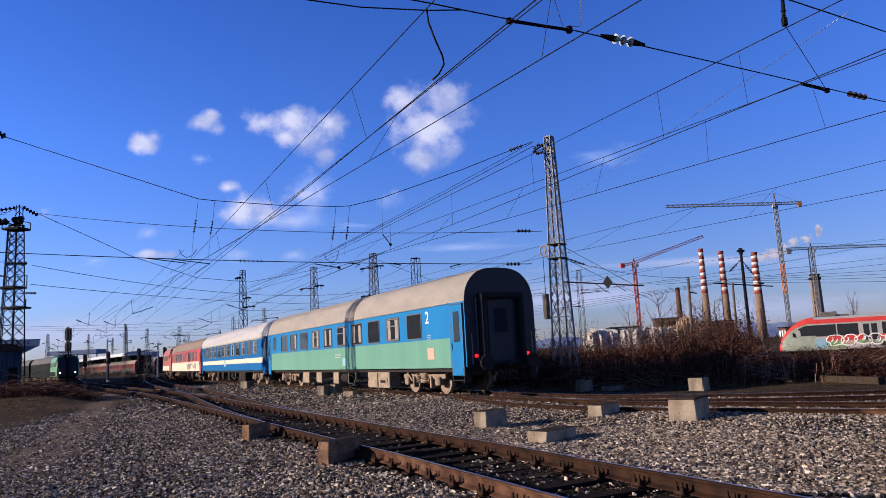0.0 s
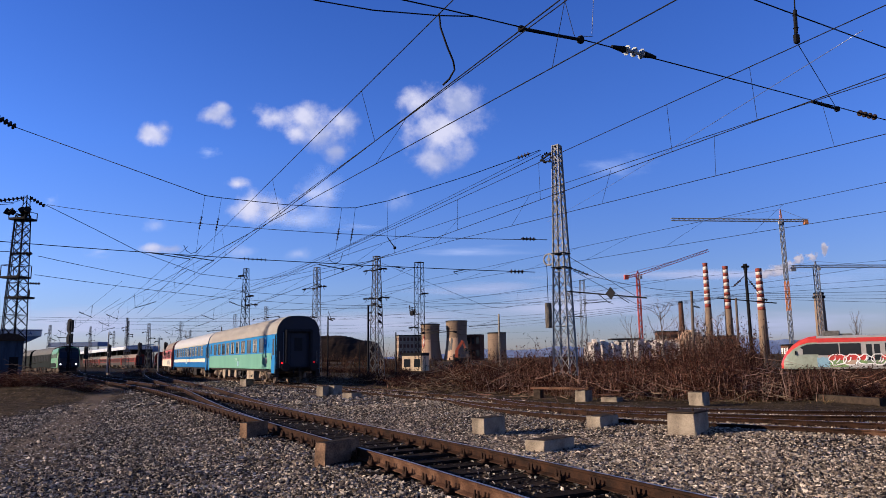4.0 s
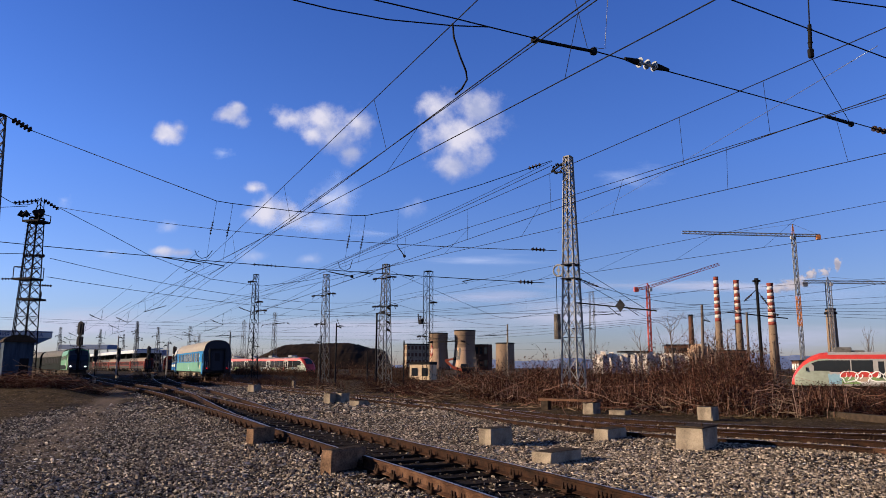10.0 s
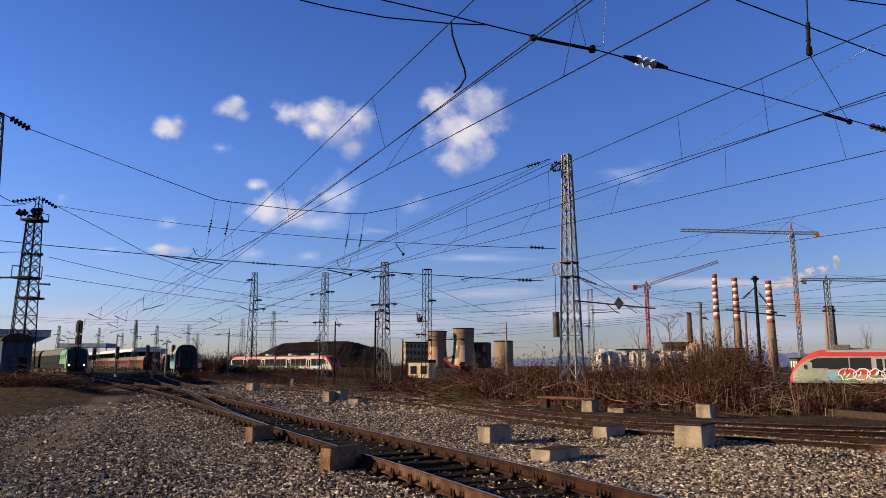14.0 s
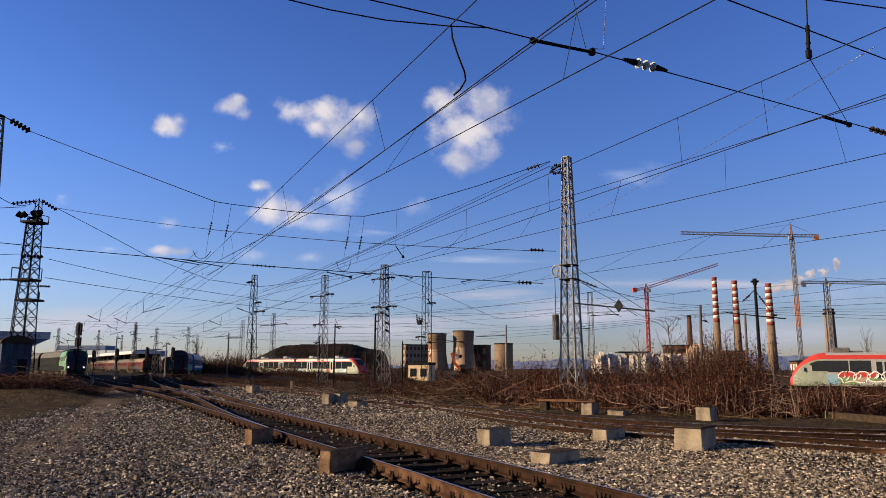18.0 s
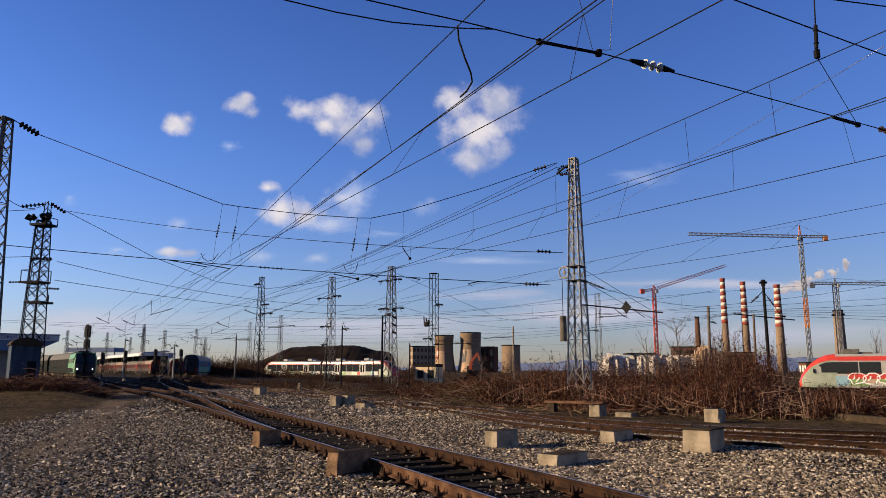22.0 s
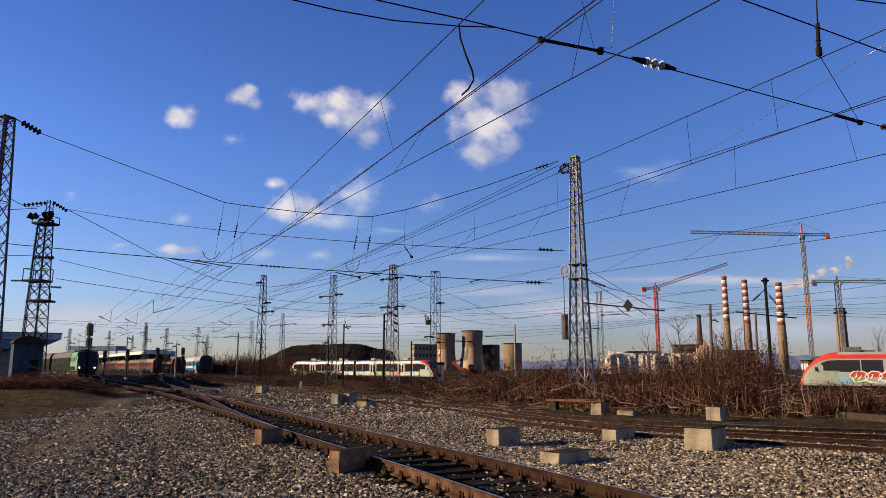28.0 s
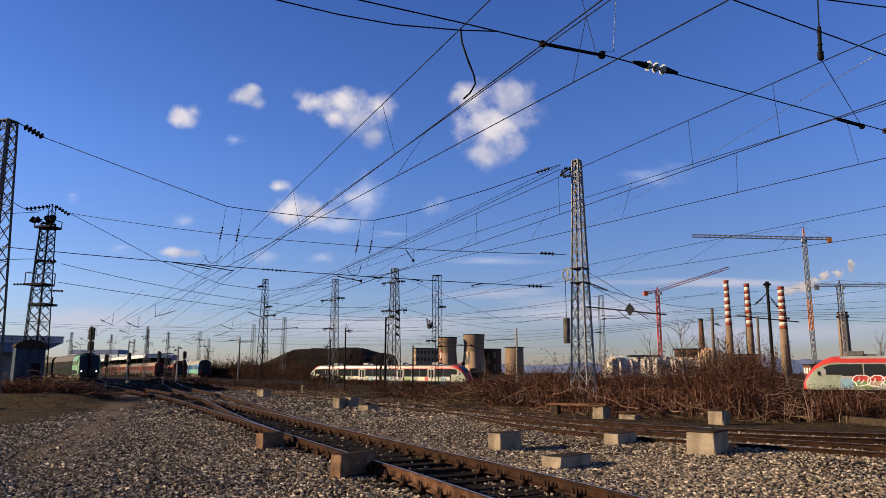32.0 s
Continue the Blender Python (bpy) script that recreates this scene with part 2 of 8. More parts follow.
    crane_red=mat("red crane steel", (0.45, 0.07, 0.042), None, 0.3, 0.6),
    crane_orange=mat("orange crane steel", (0.429, 0.1482, 0.0351), None, 0.3, 0.6),
    crane_grey=mat("grey crane steel", (0.1716, 0.1794, 0.1872), None, 0.3, 0.6),
    fascia=mat("pale blue fascia", (0.08775, 0.1287, 0.2223), (0.06435, 0.09945, 0.1813), 0.8, 0.6),
    fascia_white=mat("white fascia", (0.4095, 0.4212, 0.4329), None, 0.8, 0.5),
    numeral=mat("white numeral paint", (0.72, 0.71, 0.68), None, 3, 0.6),
    letter=mat("blue letters", (0.0234, 0.0468, 0.156), None, 3, 0.5),
    kiosk=mat("blue painted boards", (0.046, 0.066, 0.092), (0.013, 0.019, 0.028), 2, 0.7, streak=0.2),
    mound=mat("dark earth heap", (0.02652, 0.01794, 0.01248), (0.01014, 0.00702, 0.00546), 0.12, 1.0, 0, 0.6, 1.2),
    # the blue of far haze is put into this base colour
    hill=mat("hills painted haze blue", (0.156, 0.195, 0.2964), (0.1326, 0.1716, 0.273), 0.002, 1.0, 0, 0, 0.01),
    wood=mat("weathered pole wood", (0.117, 0.0936, 0.0741), (0.0702, 0.0546, 0.0429), 4, 0.9, 0, 0.2),
    board=mat("rusty plank", (0.095, 0.05, 0.029), (0.035, 0.02, 0.013), 4, 0.9, 0, 0.3),
    exca=mat("orange excavator paint", (0.4836, 0.1014, 0.0312), (0.39, 0.078, 0.0273), 1, 0.5),
    bark=mat("grey-brown bark", (0.1248, 0.0975, 0.078), (0.078, 0.0624, 0.0507), 6, 0.95),
)
M["twig"] = island_mat("dry brown twigs", [(0.009, 0.0046, 0.0033), (0.042, 0.0145, 0.0085), (0.09, 0.032, 0.0175), (0.29, 0.165, 0.11), (0.016, 0.0074, 0.0052), (0.14, 0.054, 0.03)])
M["twig_far"] = island_mat("dark scrub twigs", [(0.012, 0.0078, 0.0058), (0.038, 0.0205, 0.0135), (0.068, 0.035, 0.0215), (0.02, 0.012, 0.0085), (0.11, 0.064, 0.04)])
M["twig_pale"] = island_mat("bleached dead branches", [(0.182, 0.126, 0.0805), (0.266, 0.196, 0.133), (0.07, 0.042, 0.0266), (0.035, 0.021, 0.014)])
M["leaf"] = island_mat("dry russet leaves", [(0.011, 0.0066, 0.0048), (0.046, 0.020, 0.0125), (0.02, 0.0115, 0.008), (0.086, 0.040, 0.025), (0.012, 0.0085, 0.006), (0.14, 0.08, 0.052)])
M["stone"] = island_mat("ballast stones", [(0.02, 0.0155, 0.0118), (0.127, 0.100, 0.073), (0.243, 0.196, 0.146), (0.61, 0.52, 0.40), (0.034, 0.0265, 0.02), (0.168, 0.133, 0.098), (0.38, 0.312, 0.235)])
M["stalk"] = island_mat("dry stalks", [(0.06, 0.025, 0.015), (0.18, 0.095, 0.062), (0.32, 0.215, 0.16), (0.12, 0.056, 0.034)])
M["grass"] = island_mat("dry grass", [(0.128, 0.096, 0.044), (0.192, 0.136, 0.064), (0.08, 0.068, 0.032)])


# ---- mesh tools ----
class Geo:
    def __init__(self):
        self.v, self.f, self.m = [], [], []

    def add(self, verts, faces, mi=0):
        k = len(self.v)
        self.v.extend(tuple(p) for p in verts)
        self.f.extend(tuple(i + k for i in q) for q in faces)
        self.m.extend([mi] * len(faces))
        return self

    def box(self, c, s, rz=0.0, mi=0, bevel=0.0):
        hx, hy, hz = s[0] / 2, s[1] / 2, s[2] / 2
        b = min(bevel, hx * 0.9, hy * 0.9, hz * 0.9)
        co, si = math.cos(rz), math.sin(rz)
        if b <= 0:
            pts = [(x * hx, y * hy, z * hz) for z in (-1, 1) for x, y in ((-1, -1), (1, -1), (1, 1), (-1, 1))]
            fs = [(3, 2, 1, 0), (4, 5, 6, 7), (0, 1, 5, 4), (1, 2, 6, 5), (2, 3, 7, 6), (3, 0, 4, 7)]
        else:
            pts, fs = [], []
            ring = [(-hx + b, -hy), (hx - b, -hy), (hx, -hy + b), (hx, hy - b), (hx - b, hy), (-hx + b, hy), (-hx, hy - b), (-hx, -hy + b)]
            for z, k in ((-hz, 1), (-hz + b, 0), (hz - b, 0), (hz, 1)):
                for x, y in ring:
                    pts.append((x - math.copysign(b * 0.7, x) * k, y - math.copysign(b * 0.7, y) * k, z))
            for r in range(3):
                for i in range(8):
                    j = (i + 1) % 8
                    fs.append((r * 8 + i, r * 8 + j, r * 8 + 8 + j, r * 8 + 8 + i))
            fs += [tuple(range(7, -1, -1)), tuple(range(24, 32))]
        return self.add([(c[0] + x * co - y * si, c[1] + x * si + y * co, c[2] + z) for x, y, z in pts], fs, mi)

    def bar(self, p, q, w, h=None, mi=0):
        """A straight square bar from p to q."""
        p, q, h = Vector(p), Vector(q), h or w
        d = (q - p).normalized()
        a = d.cross(Vector((0, 0, 1)))
        a = a.normalized() if a.length > 1e-3 else Vector((1, 0, 0))
        b = d.cross(a)
        a, b = a * w / 2, b * h / 2
        pts = [o + s * a + t * b for o in (p, q) for s, t in ((-1, -1), (1, -1), (1, 1), (-1, 1))]
        return self.add(pts, [(3, 2, 1, 0), (4, 5, 6, 7), (0, 1, 5, 4), (1, 2, 6, 5), (2, 3, 7, 6), (3, 0, 4, 7)], mi)

    def cyl(self, p, q, r, n=10, r2=None, mi=0, caps=True):
        p, q, r2 = Vector(p), Vector(q), r if r2 is None else r2
        d = (q - p).normalized()
        a = d.cross(Vector((0, 0, 1)))
        a = a.normalized() if a.length > 1e-3 else Vector((1, 0, 0))
        b = d.cross(a)
        pts = [o + (a * math.cos(t) + b * math.sin(t)) * rr for o, rr in ((p, r), (q, r2)) for t in (2 * math.pi * i / n for i in range(n))]
        fs = [(i, (i + 1) % n, n + (i + 1) % n, n + i) for i in range(n)]
        if caps:
            fs += [tuple(range(n - 1, -1, -1)), tuple(range(n, 2 * n))]
        return self.add(pts, fs, mi)

    def tube(self, pts, r, n=6, mi=0):
        """A round rod along a line of points; r: one radius or one a point."""
        pts = [Vector(p) for p in pts]
        rs = r if isinstance(r, (list, tuple)) else [r] * len(pts)
        out, fs = [], []
        for i, p in enumerate(pts):
            d = (pts[min(i + 1, len(pts) - 1)] - pts[max(i - 1, 0)]).normalized()
            a = d.cross(Vector((0, 0, 1)))
            a = a.normalized() if a.length > 1e-3 else Vector((1, 0, 0))
            b = d.cross(a)
            out += [p + (a * math.cos(2 * math.pi * k / n) + b * math.sin(2 * math.pi * k / n)) * rs[i] for k in range(n)]
        for i in range(len(pts) - 1):
            fs += [(i * n + k, i * n + (k + 1) % n, (i + 1) * n + (k + 1) % n, (i + 1) * n + k) for k in range(n)]
        fs += [tuple(range(n - 1, -1, -1)), tuple((len(pts) - 1) * n + k for k in range(n))]
        return self.add(out, fs, mi)

    def loft(self, rings, close=False, caps=False, mi=0):
        n = len(rings[0])
        fs = []
        for r in range(len(rings) - 1):
            for i in range(n if close else n - 1):
                j = (i + 1) % n
                fs.append((r * n + i, r * n + j, (r + 1) * n + j, (r + 1) * n + i))
        if caps:
            fs += [tuple(range(n - 1, -1, -1)), tuple((len(rings) - 1) * n + i for i in range(n))]
        return self.add([p for ring in rings for p in ring], fs, mi)

    def lathe(self, c, prof, n=16, mi=0):
        """prof: (radius, height) pairs, turned about the upright line through c."""
        return self.loft([[(c[0] + r * math.cos(2 * math.pi * i / n), c[1] + r * math.sin(2 * math.pi * i / n), c[2] + z) for i in range(n)] for r, z in prof], True, True, mi)


def mesh_of(g, name, mats, smooth=False):
    me = bpy.data.meshes.new(name)
    me.from_pydata(g.v, [], g.f)
    for x in mats if isinstance(mats, (list, tuple)) else [mats]:
        me.materials.append(x)
    if any(g.m):
        me.polygons.foreach_set("material_index", g.m)
    if smooth:
        me.polygons.foreach_set("use_smooth", [True] * len(me.polygons))
    me.update()
    return me


def part(name, g, material, parent, label="", smooth=False):
    me = g if isinstance(g, bpy.types.Mesh) else mesh_of(g, name, material, smooth)
    ob = new(name, me)
    ob.parent = parent
    return tagged(ob, label) if label else ob


def thing(name, label, category, m=None, group="", kind=""):
    ob = new(name)
    ob.empty_display_size = 0.2
    if m is not None:
        ob.matrix_basis = m
    return tagged(ob, label, category, group, kind)


def solid(name, g, material, label, category, group="", kind="", smooth=False):
    return tagged(new(name, mesh_of(g, name, material, smooth)), label, category, group, kind)


def text_mesh(s, size, depth=0.004):
    cu = bpy.data.curves.new("letters", "FONT")
    cu.body, cu.size, cu.extrude, cu.align_x, cu.align_y = s, size, depth, "CENTER", "CENTER"
    tmp = new("letters", cu)
    me = bpy.data.meshes.new_from_object(tmp)
    bpy.data.objects.remove(tmp)
    return me


def line_at(pts, s):
    """Point and heading at s metres along a polyline, smoothed by its own density."""
    for i in range(len(pts) - 1):
        a, b = pts[i], pts[i + 1]
        d = math.dist(a, b)
        if s <= d or i == len(pts) - 2:
            k = s / d
            return (a[0] + (b[0] - a[0]) * k, a[1] + (b[1] - a[1]) * k), math.atan2(b[1] - a[1], b[0] - a[0])
        s -= d


def smooth_line(pts, step=1.0):
    """A Catmull-Rom curve through pts, in even steps."""
    fine = []
    P = [tuple(2 * a - b for a, b in zip(pts[0], pts[1])), *pts, tuple(2 * a - b for a, b in zip(pts[-1], pts[-2]))]
    for i in range(1, len(P) - 2):
        p0, p1, p2, p3 = P[i - 1], P[i], P[i + 1], P[i + 2]
        for k in range(40):
            t = k / 40
            fine.append(tuple(0.5 * (2 * b + (c - a) * t + (2 * a - 5 * b + 4 * c - d) * t * t + (3 * b - a - 3 * c + d) * t ** 3) for a, b, c, d in zip(p0, p1, p2, p3)))
    fine.append(tuple(pts[-1]))
    out, acc = [fine[0]], 0.0
    for a, b in zip(fine, fine[1:]):
        acc += math.dist(a, b)
        if acc >= step:
            out.append(b)
            acc = 0.0
    return out


def smooth01(x):
    x = np.clip(x, 0, 1)
    return x * x * (3 - 2 * x)


# ---- tracks: centre lines ----
T1 = smooth_line([(7.2, -4.0), (4.95, 0.4), (2.8, 4.6), (0.70, 8.79), (-0.14, 10.45), (-1.5, 12.95), (-3.37, 16.45), (-6.95, 23.2), (-14.7, 37.6), (-21.9, 49.5), (-30.6, 63.9), (-47, 92), (-70, 135), (-95, 185)], 0.6)
T1B = smooth_line([(-3.37, 16.45), (-6.6, 23.2), (-13.1, 37.8), (-19.0, 50.0), (-26.0, 64.6), (-38, 92), (-50, 122)], 0.6)
T2 = smooth_line([(30, 12.4), (20, 14.3), (14, 15.7), (10, 17.0), (7.6, 17.9), (5.3, 19.3), (3.4, 21.2), (1.69, 23.8), (-1.1, 29.0), (-3.92, 34.1), (-6.64, 39.1), (-13.1, 51.6), (-20.6, 66.0), (-27.2, 79.0), (-35.1, 94.4), (-43.3, 113.0), (-49.7, 131.0), (-53.6, 145.0), (-56.0, 154.0), (-58.6, 162.0), (-61.8, 169.5), (-68.0, 183.0), (-79, 204), (-95, 232), (-112, 258), (-130, 288)], 0.6)
T3 = smooth_line([(20, 4.4), (12, 11.0), (8.2, 14.1), (6.6, 15.35), (5.0, 16.6), (3.5, 18.2), (2.0, 20.9), (0.6, 25.6)], 0.6)
T4 = smooth_line([(6.6, 131.4), (0.9, 135.0), (-15, 145.2), (-35.3, 159.8), (-57.5, 182), (-82, 214), (-108, 256)][::-1], 1.2)
T5 = smooth_line([(19, 80.3), (33.6, 73.5), (52.3, 64.8), (95, 44.9)], 1.2)
T6 = smooth_line([(-20.0, 53.5), (-35.0, 75.5), (-47.8, 93.2), (-57.1, 107.0), (-61.6, 114.4), (-78, 136), (-111, 174)], 1.2)
T7 = smooth_line([(-20.0, 61.0), (-34, 81), (-48, 108), (-64, 150), (-85, 200)], 1.2)

near_pts = np.array([p for p in T1 if p[1] < 90])
near_b = np.array([p for p in T1B if p[1] < 90])
far_pts = np.array([p for p in T2 + T3 if p[1] < 90])
BANK_Y, BANK_X = [p[1] for p in T1], [p[0] for p in T1]
FAR_Y, FAR_X = [p[1] for p in T2], [p[0] for p in T2]


def dist_to(P, x, y):
    out = np.full(np.shape(x), 1e9)
    for i in range(0, len(P), 2):
        out = np.minimum(out, (x - P[i, 0]) ** 2 + (y - P[i, 1]) ** 2)
    return np.sqrt(out)


def ground_z(x, y):
    x, y = np.asarray(x, float), np.asarray(y, float)
    z = -0.9 * smooth01((y - 55) / 60) * smooth01((x + 40) / 30)
    z = z + 0.11 * (1 - smooth01((dist_to(near_pts, x, y) - 1.3) / 1.3))
    z = z + 0.085 * (1 - smooth01((dist_to(far_pts, x, y) - 1.5) / 1.2))
    # low bank of bare earth along the near track
    away_ = np.interp(y, BANK_Y, BANK_X) - x
    z = z + 0.5 * smooth01((away_ - 3.0) / 4.0) * smooth01((y - 32) / 6) * (1 - smooth01((y - 72) / 18))
    z = np.where(np.hypot(x, y) < 90, z + 0.03 * np.sin(x * 0.9 + 1.3 * np.sin(y * 0.4)) * np.sin(y * 0.7), z)
    return z


def axis(lo, hi, a, b, fine, coarse):
    return np.unique(np.round(np.concatenate([np.arange(a, b, fine), -np.geomspace(-a + coarse, -lo, 26) if a < 0 else [lo], np.geomspace(b + coarse, hi, 26)]), 3))


gx, gy = axis(-4500, 4500, -42, 42, 0.6, 4), np.unique(np.round(np.concatenate([[-4500, -2000, -600, -200, -60, -25], np.arange(-12, 80, 0.6), np.geomspace(82, 4900, 40)]), 3))
X, Y = np.meshgrid(gx, gy)
Z = ground_z(X, Y)
Z = Z + np.where((np.hypot(X, Y) < 70), 0.006 * np.random.RandomState(2).randn(*X.shape), 0)
ny, nx = X.shape
idx = np.arange(nx * ny).reshape(ny, nx)
faces = np.stack([idx[:-1, :-1], idx[:-1, 1:], idx[1:, 1:], idx[1:, :-1]], -1).reshape(-1, 4)


def ground_material():
    """Gravel, bare brown earth, a trodden dusty path, and oil with painted shade between the rails."""
    m = bpy.data.materials.new("railway yard ground")
    m.use_nodes = True
    n, l = m.node_tree.nodes, m.node_tree.links
    b = n["Principled BSDF"]
    b.inputs["Roughness"].default_value, b.inputs["Specular IOR Level"].default_value = 0.95, 0.04
    tc = n.new("ShaderNodeTexCoord")
    sep = n.new("ShaderNodeSeparateXYZ")
    l.new(tc.outputs["Object"], sep.inputs[0])

    def noise_(scale, detail=5):
        x = n.new("ShaderNodeTexNoise")
        x.inputs["Scale"].default_value, x.inputs["Detail"].default_value = scale, detail
        l.new(tc.outputs["Object"], x.inputs["Vector"])
        return x.outputs["Fac"]

    def math_(op, a, b_=None, c=None):
        x = n.new("ShaderNodeMath")
        x.operation = op
        for i, v in enumerate((a, b_, c)):
            if v is None:
                continue
            if isinstance(v, (int, float)):
                x.inputs[i].default_value = v
            else:
                l.new(v, x.inputs[i])
        return x.outputs[0]

    def step_(v, lo, hi):
        x = n.new("ShaderNodeMapRange")
        x.interpolation_type = "SMOOTHSTEP"
        x.inputs["From Min"].default_value, x.inputs["From Max"].default_value = lo, hi
        l.new(v, x.inputs["Value"])
        return x.outputs[0]

    def mix_(f, a, c):
        x = n.new("ShaderNodeMix")
        x.data_type = "RGBA"
        l.new(f, x.inputs["Factor"])
        for sock, v in ((6, a), (7, c)):
            if isinstance(v, tuple):
                x.inputs[sock].default_value = (*v, 1)
            else:
                l.new(v, x.inputs[sock])
        return x.outputs[2]

    vor = n.new("ShaderNodeTexVoronoi")
    vor.inputs["Scale"].default_value = 16.0
    l.new(tc.outputs["Object"], vor.inputs["Vector"])
    ramp = n.new("ShaderNodeValToRGB")
    for i, (p, c) in enumerate(((0.0, (0.032, 0.027, 0.0225)), (0.4, (0.09, 0.075, 0.061)), (0.75, (0.17, 0.143, 0.117)), (1.0, (0.27, 0.232, 0.192)))):
        e = ramp.color_ramp.elements[i] if i in (0,) else ramp.color_ramp.elements.new(p)
        e.position, e.color = p, (*c, 1)
    sepc = n.new("ShaderNodeSeparateColor")
    l.new(vor.outputs["Color"], sepc.inputs[0])
    l.new(sepc.outputs[0], ramp.inputs["Fac"])
    # cell edges go dark: the gaps' shade put into the gravel colour
    gravel = mix_(step_(vor.outputs["Distance"], 0.55, 0.25), (0.014, 0.011, 0.009), ramp.outputs["Color"])
    gravel = mix_(step_(noise_(0.7), 0.55, 0.72), gravel, (0.08, 0.058, 0.04))
    earth = mix_(step_(noise_(1.4), 0.35, 0.65), (0.02, 0.0135, 0.0068), (0.047, 0.032, 0.0155))
    earth = mix_(step_(noise_(9.0), 0.54, 0.7), earth, (0.14, 0.105, 0.07))
    wob = math_("MULTIPLY_ADD", noise_(0.35), 7.0, -3.5)
    # bare earth beside the left-hand track and beyond the brush
    left = step_(math_("ADD", math_("ADD", math_("MULTIPLY", sep.outputs["X"], -0.55), sep.outputs["Y"]), wob), 37.0, 41.0)
    # gravel goes on between the near and the far track
    west = step_(math_("ADD", sep.outputs["X"], math_("MULTIPLY", sep.outputs["Y"], 0.50)), 2.6, 1.2)
    left = math_("MULTIPLY", left, math_("MAXIMUM", west, step_(sep.outputs["Y"], 58.0, 70.0)))
    bare = math_("MULTIPLY", step_(math_("ADD", math_("ADD", sep.outputs["X"], math_("MULTIPLY", sep.outputs["Y"], 0.26)), math_("MULTIPLY", wob, 0.35)), -7.0, -8.4), step_(sep.outputs["Y"], 16.0, 18.5))
    left = math_("MAXIMUM", left, bare)
    right = step_(math_("ADD", math_("ADD", math_("MULTIPLY", sep.outputs["X"], 0.75), sep.outputs["Y"]), math_("MULTIPLY", wob, 0.3)), 27.2, 28.8)
    right = math_("MULTIPLY", right, step_(math_("ADD", math_("ADD", sep.outputs["X"], math_("MULTIPLY", sep.outputs["Y"], 0.53)), math_("MULTIPLY", wob, 0.2)), 15.6, 16.8))
    col = mix_(math_("MAXIMUM", left, right), gravel, earth)
    # trodden path
    d = math_("ABSOLUTE", math_("ADD", math_("ADD", sep.outputs["X"], math_("MULTIPLY", sep.outputs["Y"], 0.42)), math_("ADD", 2.1, math_("MULTIPLY", wob, 0.1))))
    col = mix_(math_("MULTIPLY", math_("MULTIPLY", step_(d, 0.95, 0.3), step_(sep.outputs["Y"], 10.5, 15.0)), 0.75), col, (0.125, 0.096, 0.07))
    # much darker ground of the far yard
    yard = math_("MULTIPLY", step_(math_("ADD", sep.outputs["Y"], wob), 54.0, 64.0), step_(math_("ADD", sep.outputs["X"], math_("MULTIPLY", sep.outputs["Y"], 0.22)), 3.0, -1.0))
    col = mix_(math_("MULTIPLY", yard, 0.85), col, mix_(step_(noise_(3.0), 0.4, 0.7), (0.012, 0.0095, 0.0075), (0.034, 0.027, 0.02)))
    # oily dirt and the rails' shade, both put into the colour between the rails
    oil_shade = n.new("ShaderNodeAttribute")
    oil_shade.attribute_name = "oil_shade"
    col = mix_(math_("MULTIPLY", step_(math_("MULTIPLY_ADD", noise_(2.2), 0.5, math_("SUBTRACT", oil_shade.outputs["Fac"], 0.25)), 0.3, 0.75), 0.92), col, (0.009, 0.0065, 0.0047))
    l.new(col, b.inputs["Base Color"])
    bump = n.new("ShaderNodeBump")
    bump.inputs["Strength"].default_value, bump.inputs["Distance"].default_value = 1.0, 0.04
    l.new(math_("SUBTRACT", noise_(30.0, 3), vor.outputs["Distance"]), bump.inputs["Height"])
    l.new(bump.outputs[0], b.inputs["Normal"])
    return m


gme = bpy.data.meshes.new("ground")
gme.from_pydata(np.stack([X, Y, Z], -1).reshape(-1, 3).tolist(), [], faces.tolist())
gme.polygons.foreach_set("use_smooth", [True] * len(gme.polygons))
# mask for the oil and painted shade along the tracks
att = gme.attributes.new("oil_shade", "FLOAT", "POINT")
track_dist = np.minimum(dist_to(near_pts, X, Y), np.minimum(dist_to(far_pts, X, Y), dist_to(near_b, X, Y)))
att.data.foreach_set("value", (1 - smooth01((track_dist - 0.6) / 0.9)).ravel().astype(np.float32))
gme.materials.append(ground_material())
ground = tagged(new("ground", gme), "grey ballast and bare brown earth of a railway yard", "ground", kind="structure")


# ---- rails and sleepers ----
def rail_strip(line, off, top, name, parent, head="rail_top", span=None):
    """One rail: foot, web and head swept along the line, off metres to its right."""
    prof = [(-0.07, -0.16), (-0.07, -0.148), (-0.012, -0.125), (-0.010, -0.04), (-0.034, -0.03), (-0.036, -0.008), (-0.017, 0.0), (0.017, 0.0), (0.036, -0.008), (0.034, -0.03), (0.010, -0.04), (0.012, -0.125), (0.07, -0.148), (0.07, -0.16)]
    rings, g = [], Geo()
    pts = line if span is None else line[span[0]:span[1]]
    for i, p in enumerate(pts):
        a, b = pts[max(i - 1, 0)], pts[min(i + 1, len(pts) - 1)]
        d = math.hypot(b[0] - a[0], b[1] - a[1])
        nx_, ny_ = (b[1] - a[1]) / d, -(b[0] - a[0]) / d
        z = top if np.ndim(top) == 0 else top[i]
        rings.append([(p[0] + nx_ * (off + u), p[1] + ny_ * (off + u), z + w) for u, w in prof])
    g.loft(rings, close=True, caps=True)
    n_ = len(prof)
    for k in range((len(rings) - 1) * n_):
        # the gauge side is darker, the outer side rusty orange where near
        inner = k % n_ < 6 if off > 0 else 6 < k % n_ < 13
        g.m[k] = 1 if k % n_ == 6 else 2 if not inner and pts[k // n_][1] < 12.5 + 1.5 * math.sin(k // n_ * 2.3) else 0
